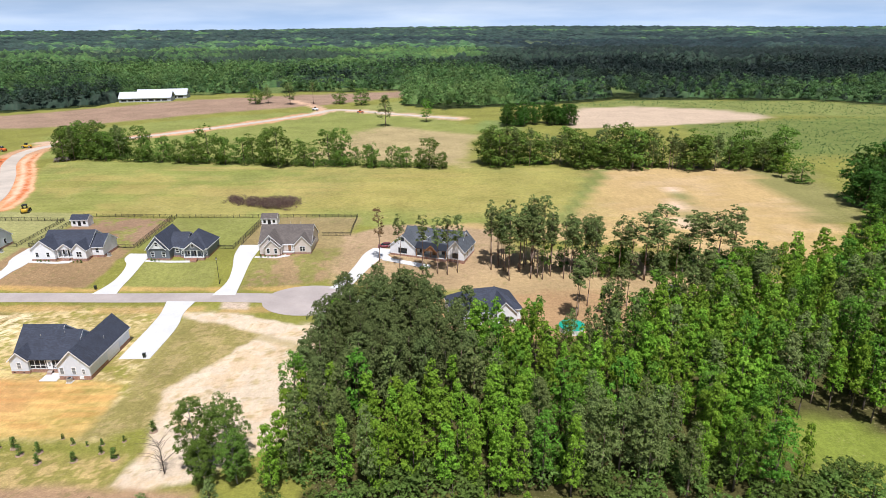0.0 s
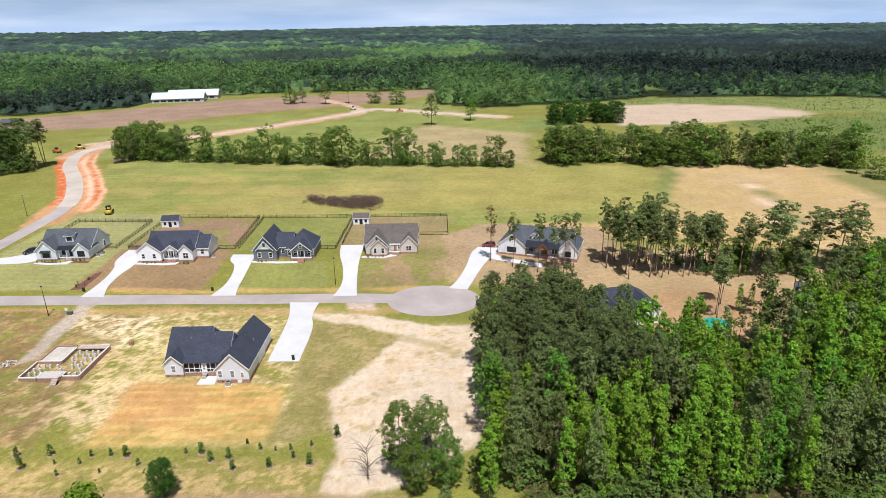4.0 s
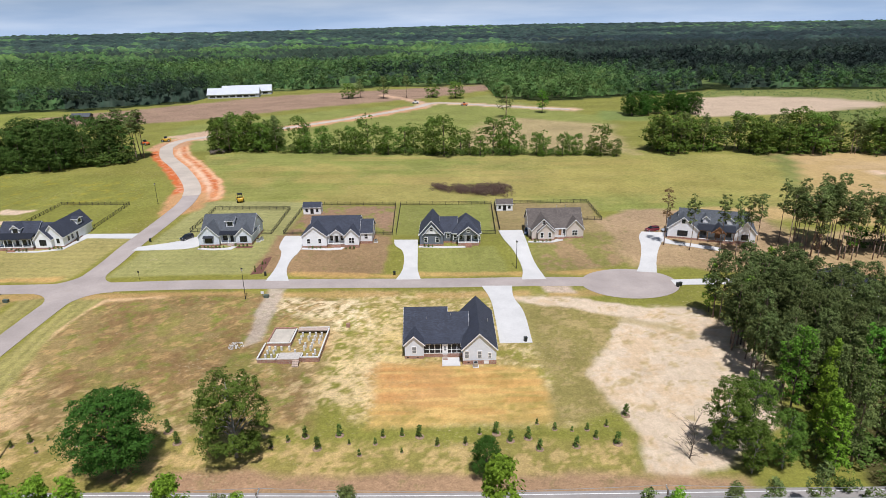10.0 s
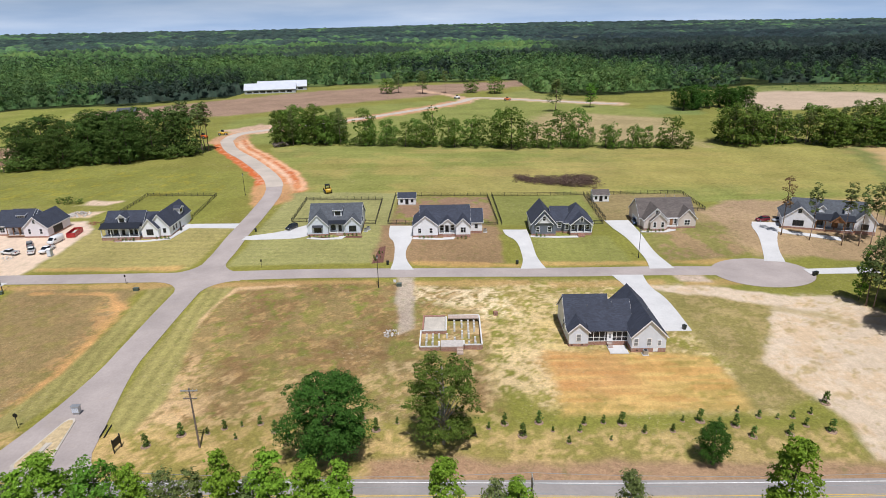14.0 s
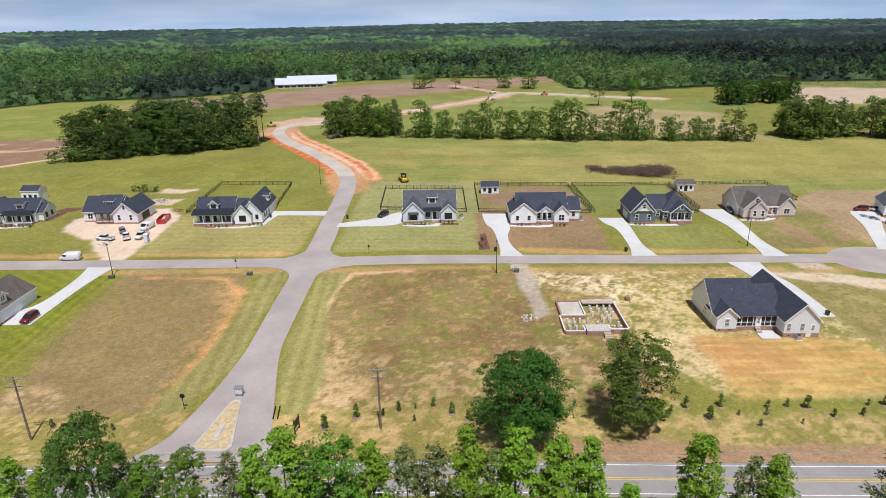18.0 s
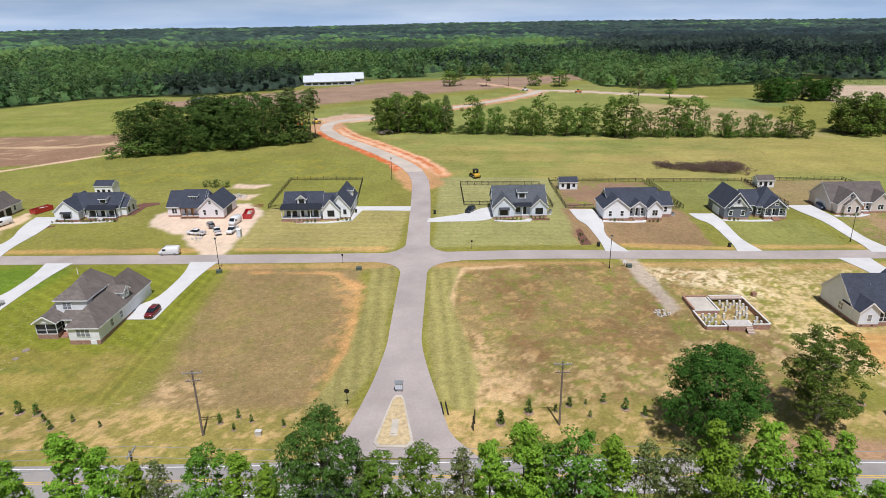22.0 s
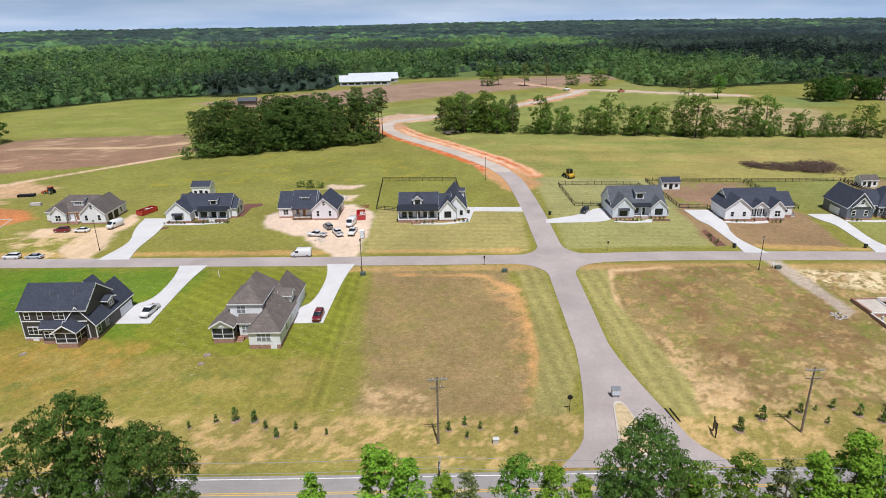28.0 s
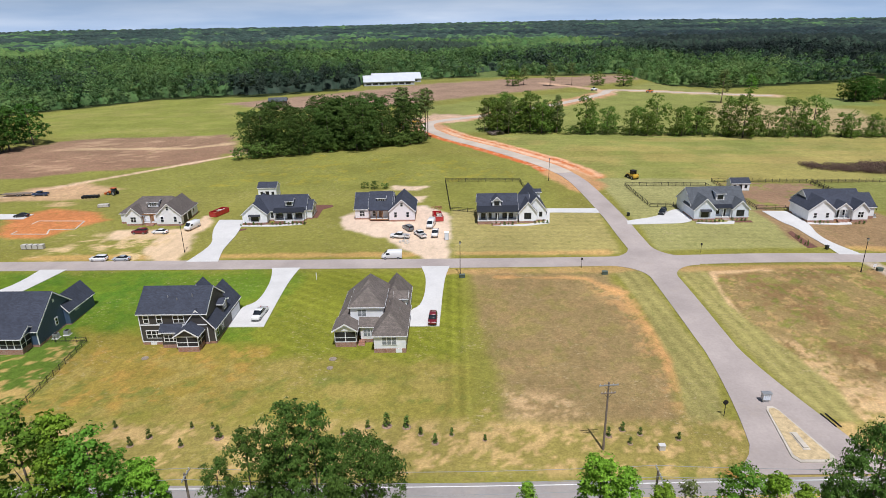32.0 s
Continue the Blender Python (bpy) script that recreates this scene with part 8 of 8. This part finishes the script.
bd = thing("sign_board", at(-165.6, 82.8, 80), "dark framed development sign board seen edge-on", "sign")
part("board", Shape().box(-0.9, 0.9, -0.05, 0.05, 0.9, 2.1), BLACK, bd)
for sx in (-0.8, 0.8):
    part("post", Shape().box(sx - 0.07, sx + 0.07, -0.07, 0.07, -0.3, 2.4), BLACK, bd)
for x in (-170.2, -169.5):
    r = thing("drain_pipe", at(x, 87.3, 8), "black plastic drain pipe lying in the grass", "pipe", "drain pipes")
    part("pipe", Shape().tube((0, -1.6, 0.12), (0, 1.6, 0.12), 0.1, 0.1, 8), BLACK, r)
for x, y, turn in ((-127.6, 142.2, 0), (-190.0, 140.2, 0), (-222.0, 139.2, 10)):
    t = thing("transformer_box", at(x, y, turn), "low green utility box on the verge", "utility box", "utility boxes")
    part("box", Shape().box(-0.6, 0.6, -0.4, 0.4, 0, 0.7), plain("utility_green", (0.08, 0.11, 0.09), 0.5), t)
    part("lid", Shape().box(-0.64, 0.64, -0.44, 0.44, 0.7, 0.76), plain("utility_green_lid", (0.1, 0.13, 0.11), 0.5), t)
nb = thing("notice_board", at(-128.6, 142.6), "small white permit notice on a post", "sign")
part("post", Shape().box(-0.04, 0.04, -0.04, 0.04, -0.3, 1.4), POLE_WOOD, nb)
part("notice", Shape().box(-0.35, 0.35, -0.06, -0.04, 0.8, 1.5), TRIM, nb)
bx = thing("valve_box", at(-196.0, 81.2), "white concrete utility box in the grass", "utility box")
part("box", Shape().box(-0.4, 0.4, -0.3, 0.3, -0.1, 0.7), BLOCK, bx)
part("lid", Shape().box(-0.45, 0.45, -0.35, 0.35, 0.7, 0.78), CONCRETE, bx)
pp = thing("cleanout_pipe", at(-254.6, 139.0), "white vertical pipe in a lawn", "pipe")
part("pipe", Shape().tube((0, 0, -0.2), (0, 0, 1.6), 0.09, 0.09, 8), TRIM, pp)
pool = thing("pool", at(30.5, 133, 20), "teal covered pool in the clearing", "pool")
part("wall", Shape().tube((0, 0, -0.3), (0, 0, 1.2), 3.1, 3.1, 28), TRIM, pool)
part("cover", Shape().tube((0, 0, 1.2), (0, 0, 1.32), 3.15, 3.05, 28), plain("teal_cover", (0.01, 0.32, 0.22), 0.4, vary=0.06), pool)
# brick stacks, rubble, logs
for k in range(4):
    b = thing("block_pallet", at(-335.6 + 1.5 * k, 161.6, 3), "wrapped grey pallet of blocks by the street", "pallet", "block pallets")
    part("blocks", Shape().box(-0.6, 0.6, -0.6, 0.6, 0.15, 1.2), BLOCK, b)
    part("pallet_base", Shape().box(-0.65, 0.65, -0.65, 0.65, 0, 0.15), POLE_WOOD, b)
b = thing("brick_pallet", at(-334.4, 198.6, 10), "pallet of grey stone beside the orange earth", "pallet")
part("stones", Shape().box(-1.6, 1.6, -0.7, 0.7, 0.12, 0.9), STONE, b)
part("pallet_base", Shape().box(-1.7, 1.7, -0.8, 0.8, 0, 0.12), POLE_WOOD, b)
b = thing("brick_stack", at(-105.4, 127.7, 12), "small stack of red bricks beside the new foundation", "bricks")
for i in range(4):
    for j in range(3):
        part("brick", Shape().box(-0.55 + 0.3 * j, -0.28 + 0.3 * j, -0.42, 0.42, 0.02 + 0.22 * i, 0.22 + 0.22 * i), BRICK, b)
slab("mulch_bed", [(-286.6, 171.6), (-284, 172.2), (-281.4, 174.0), (-281.6, 175.0), (-284.4, 174.2), (-286.4, 172.8)], MULCH, "brown bark mulch planting bed", "planting bed", 0.05)
rb = random.Random(12)


def heap(name, x, y, r, n, mat, label, category, big=0.6):
    t = thing(name, at(x, y), label, category)
    s = Shape()
    for _ in range(n):
        a, d = rb.uniform(0, 6.28), r * math.sqrt(rb.random())
        w = rb.uniform(0.3, 1) * big
        z = max(0, (1 - d / r)) * r * 0.35 * rb.random()
        p, q = Vector((d * math.cos(a), d * math.sin(a), z)), Vector((rb.uniform(-w, w), rb.uniform(-w, w), rb.uniform(0, w)))
        s.tube(p - q * 0.6, p + q * 0.6 + Vector((0, 0, 0.1)), w * 0.5, w * 0.35, 5)
    o = part("loose_soil", s, mat, t)
    tagged(o, kind="stuff")


heap("rubble_heap", -127.6, 118.6, 1.6, 40, STONE, "pale stone rubble beside the gravel drive", "rubble", 0.5)
heap("rubble_heap", -236.6, 163.4, 1.6, 30, STONE, "grey rubble on the building site", "rubble", 0.4)
heap("soil_heap", -239.0, 203.0, 3.6, 60, STONE, "pale soil heap behind the unfinished house", "soil heap", 0.8)
heap("waste_heap", -228.6, 192.5, 1.8, 30, TIMBER, "heap of building waste by the dumpster", "waste heap", 0.5)
lg = thing("log_pile", at(-202.0, 322.0, 30), "heap of grey felled logs by the new road", "log pile")
for k in range(34):
    a = rb.uniform(-0.5, 0.5)
    x, z = rb.uniform(-4, 4), rb.uniform(0.2, 2.2)
    z = min(z, 2.4 - abs(x) * 0.45)
    part("log", Shape().tube((x, -3 * math.cos(a), max(z, 0.2)), (x + 3 * math.sin(a), 3 * math.cos(a), max(z, 0.2) + rb.uniform(-0.3, 0.5)), rb.uniform(0.14, 0.26), None, 6), POLE_WOOD, lg)
# shrubs in beds before the finished houses
for x0, y0, n in ((-156, 175.6, 7), (-146, 176.6, 4), (-283.8, 177.4, 6), (-275, 177.6, 9), (-124, 175.0, 4), (-113, 175.2, 3), (-57, 179.2, 5), (-213, 175.2, 6), (-201, 176.4, 4), (-90, 176.6, 3)):
    for k in range(n):
        tree("sapling", x0 + 1.15 * k, y0 + rb.uniform(-0.3, 0.3), rb.uniform(0.6, 1.1), k, "small clipped shrub in a front bed", "front bed shrubs", 1.7, "shrub", "shrub")
for k in range(8):
    tree("sapling", -134.8 + rb.uniform(-1.2, 1.2), 162 + rb.uniform(-4, 5), rb.uniform(0.6, 1.1), k, "small new shrub in a mulched bed", "mulched bed shrubs", 1.1, "shrub", "shrub")
zz = thing("bare_tree", at(-46.5, 83.0), "leafless grey tree beside the sandy lot", "tree")
s = trunk_shape(np.random.default_rng(3), 8, 6.5, 0.09, [(rb.uniform(-3.4, 3.4), rb.uniform(-3, 3), rb.uniform(2, 8.4)) for _ in range(44)], 44)
part("trunk", s, BARK, zz)
for x, y, w, l in ((-134.4, 163, 1.5, 6.5), (-153.4, 175.6, 1.2, 3.2), (-143.4, 176.4, 1.0, 2.6)):
    slab("mulch_bed", [(x - w, y - l), (x + w, y - l + 1), (x + w * 0.7, y + l), (x - w * 0.4, y + l * 0.8)] if l > 5 else [(x - l, y - w), (x + l, y - w), (x + l, y + 0.6), (x - l, y + 0.6)], MULCH, "brown bark mulch planting bed", "planting bed", 0.05)
for pts in ([(-156.8, 174.6), (-152, 173.8), (-146.6, 174.2), (-145.6, 176.4), (-147.2, 176.6), (-148, 175.6), (-152, 175), (-156.4, 175.8)], [(-126.2, 174.4), (-118, 174.0), (-114.2, 174.6), (-113.6, 176.2), (-115.4, 176.2), (-118, 175.2), (-126, 175.6)], [(-291, 177.4), (-284, 176.4), (-274, 176.2), (-266.5, 177.6), (-267, 178.8), (-274, 177.6), (-284, 177.8), (-290, 178.8)], [(-91.8, 176.2), (-84, 175.6), (-78, 175.8), (-77, 177), (-84, 176.8), (-91.8, 177.2)], [(-59, 178.8), (-52, 178.4), (-48.4, 180), (-48.2, 181.8), (-49.8, 181.6), (-52, 179.6), (-59, 180)], [(-212.8, 174.6), (-204, 174.2), (-197, 176), (-195.4, 186.2), (-197.2, 186.2), (-198.4, 177.4), (-204, 175.4), (-212.6, 175.8)]):
    slab("front_walk", pts, CONCRETE, "narrow pale concrete path to a front door", "footpath", 0.11)

# concrete septic lids sunk in the back lawns
for x, y, w in ((-245.0, 105.4, 1.3), (-245.0, 102.6, 1.1), (-278.2, 106.2, 1.2)):
    lid = thing("septic_lid", at(x, y, 20), "worn round concrete tank lid sunk in the lawn", "tank lid", "tank lids")
    part("rim", Shape().tube((0, 0, -0.3), (0, 0, 0.1), w * 0.55, w * 0.5, 16), WORN_LID, lid)
    part("cover", Shape().tube((0, 0, 0.05), (0, 0, 0.16), w * 0.38, w * 0.35, 14), WORN_LID, lid)
# trench footings poured in the orange earth of the next house
ft = thing("house_footing", Matrix(), "pale concrete trench footings poured in orange earth", "footing")
TRENCH = [(-346.7, 172.7), (-346.1, 184.1), (-332.1, 183.5), (-330.6, 176.1), (-337.9, 175.8), (-336.4, 172.4)]
for (x0, y0), (x1, y1) in zip(TRENCH, TRENCH[1:] + TRENCH[:1]):
    d = Vector((x1 - x0, y1 - y0)).normalized() * 0.22
    z0, z1 = float(land(x0, y0)), float(land(x1, y1))
    v = [(x0 - d.y, y0 + d.x, z0 - 0.2), (x0 + d.y, y0 - d.x, z0 - 0.2), (x1 + d.y, y1 - d.x, z1 - 0.2), (x1 - d.y, y1 + d.x, z1 - 0.2)]
    part("footing_strip", Shape().add(v + [(x, y, z + 0.28) for x, y, z in v], [(0, 3, 2, 1), (4, 5, 6, 7), (0, 1, 5, 4), (1, 2, 6, 5), (2, 3, 7, 6), (3, 0, 4, 7)]), OLD_CONCRETE, ft)
# cut green brush behind the unfinished house, new bed beside the white house
for x, y, hh in ((-254.0, 217.6, 2.2), (-250.6, 217.0, 2.6), (-247.2, 217.4, 2.0)):
    tree("bush", x, y, hh, int(-x), "heap of cut green brush behind the building site", "brush heaps", 1.2, "brush_heap", "brush")
slab("mulch_bed", [(-268.2, 194.0), (-266.6, 197.4), (-261.6, 197.6), (-260.8, 195.2), (-263.6, 192.4), (-263.4, 184.0), (-265.0, 183.6), (-265.6, 192.4)], MULCH, "brown bark mulch planting bed", "planting bed", 0.05)
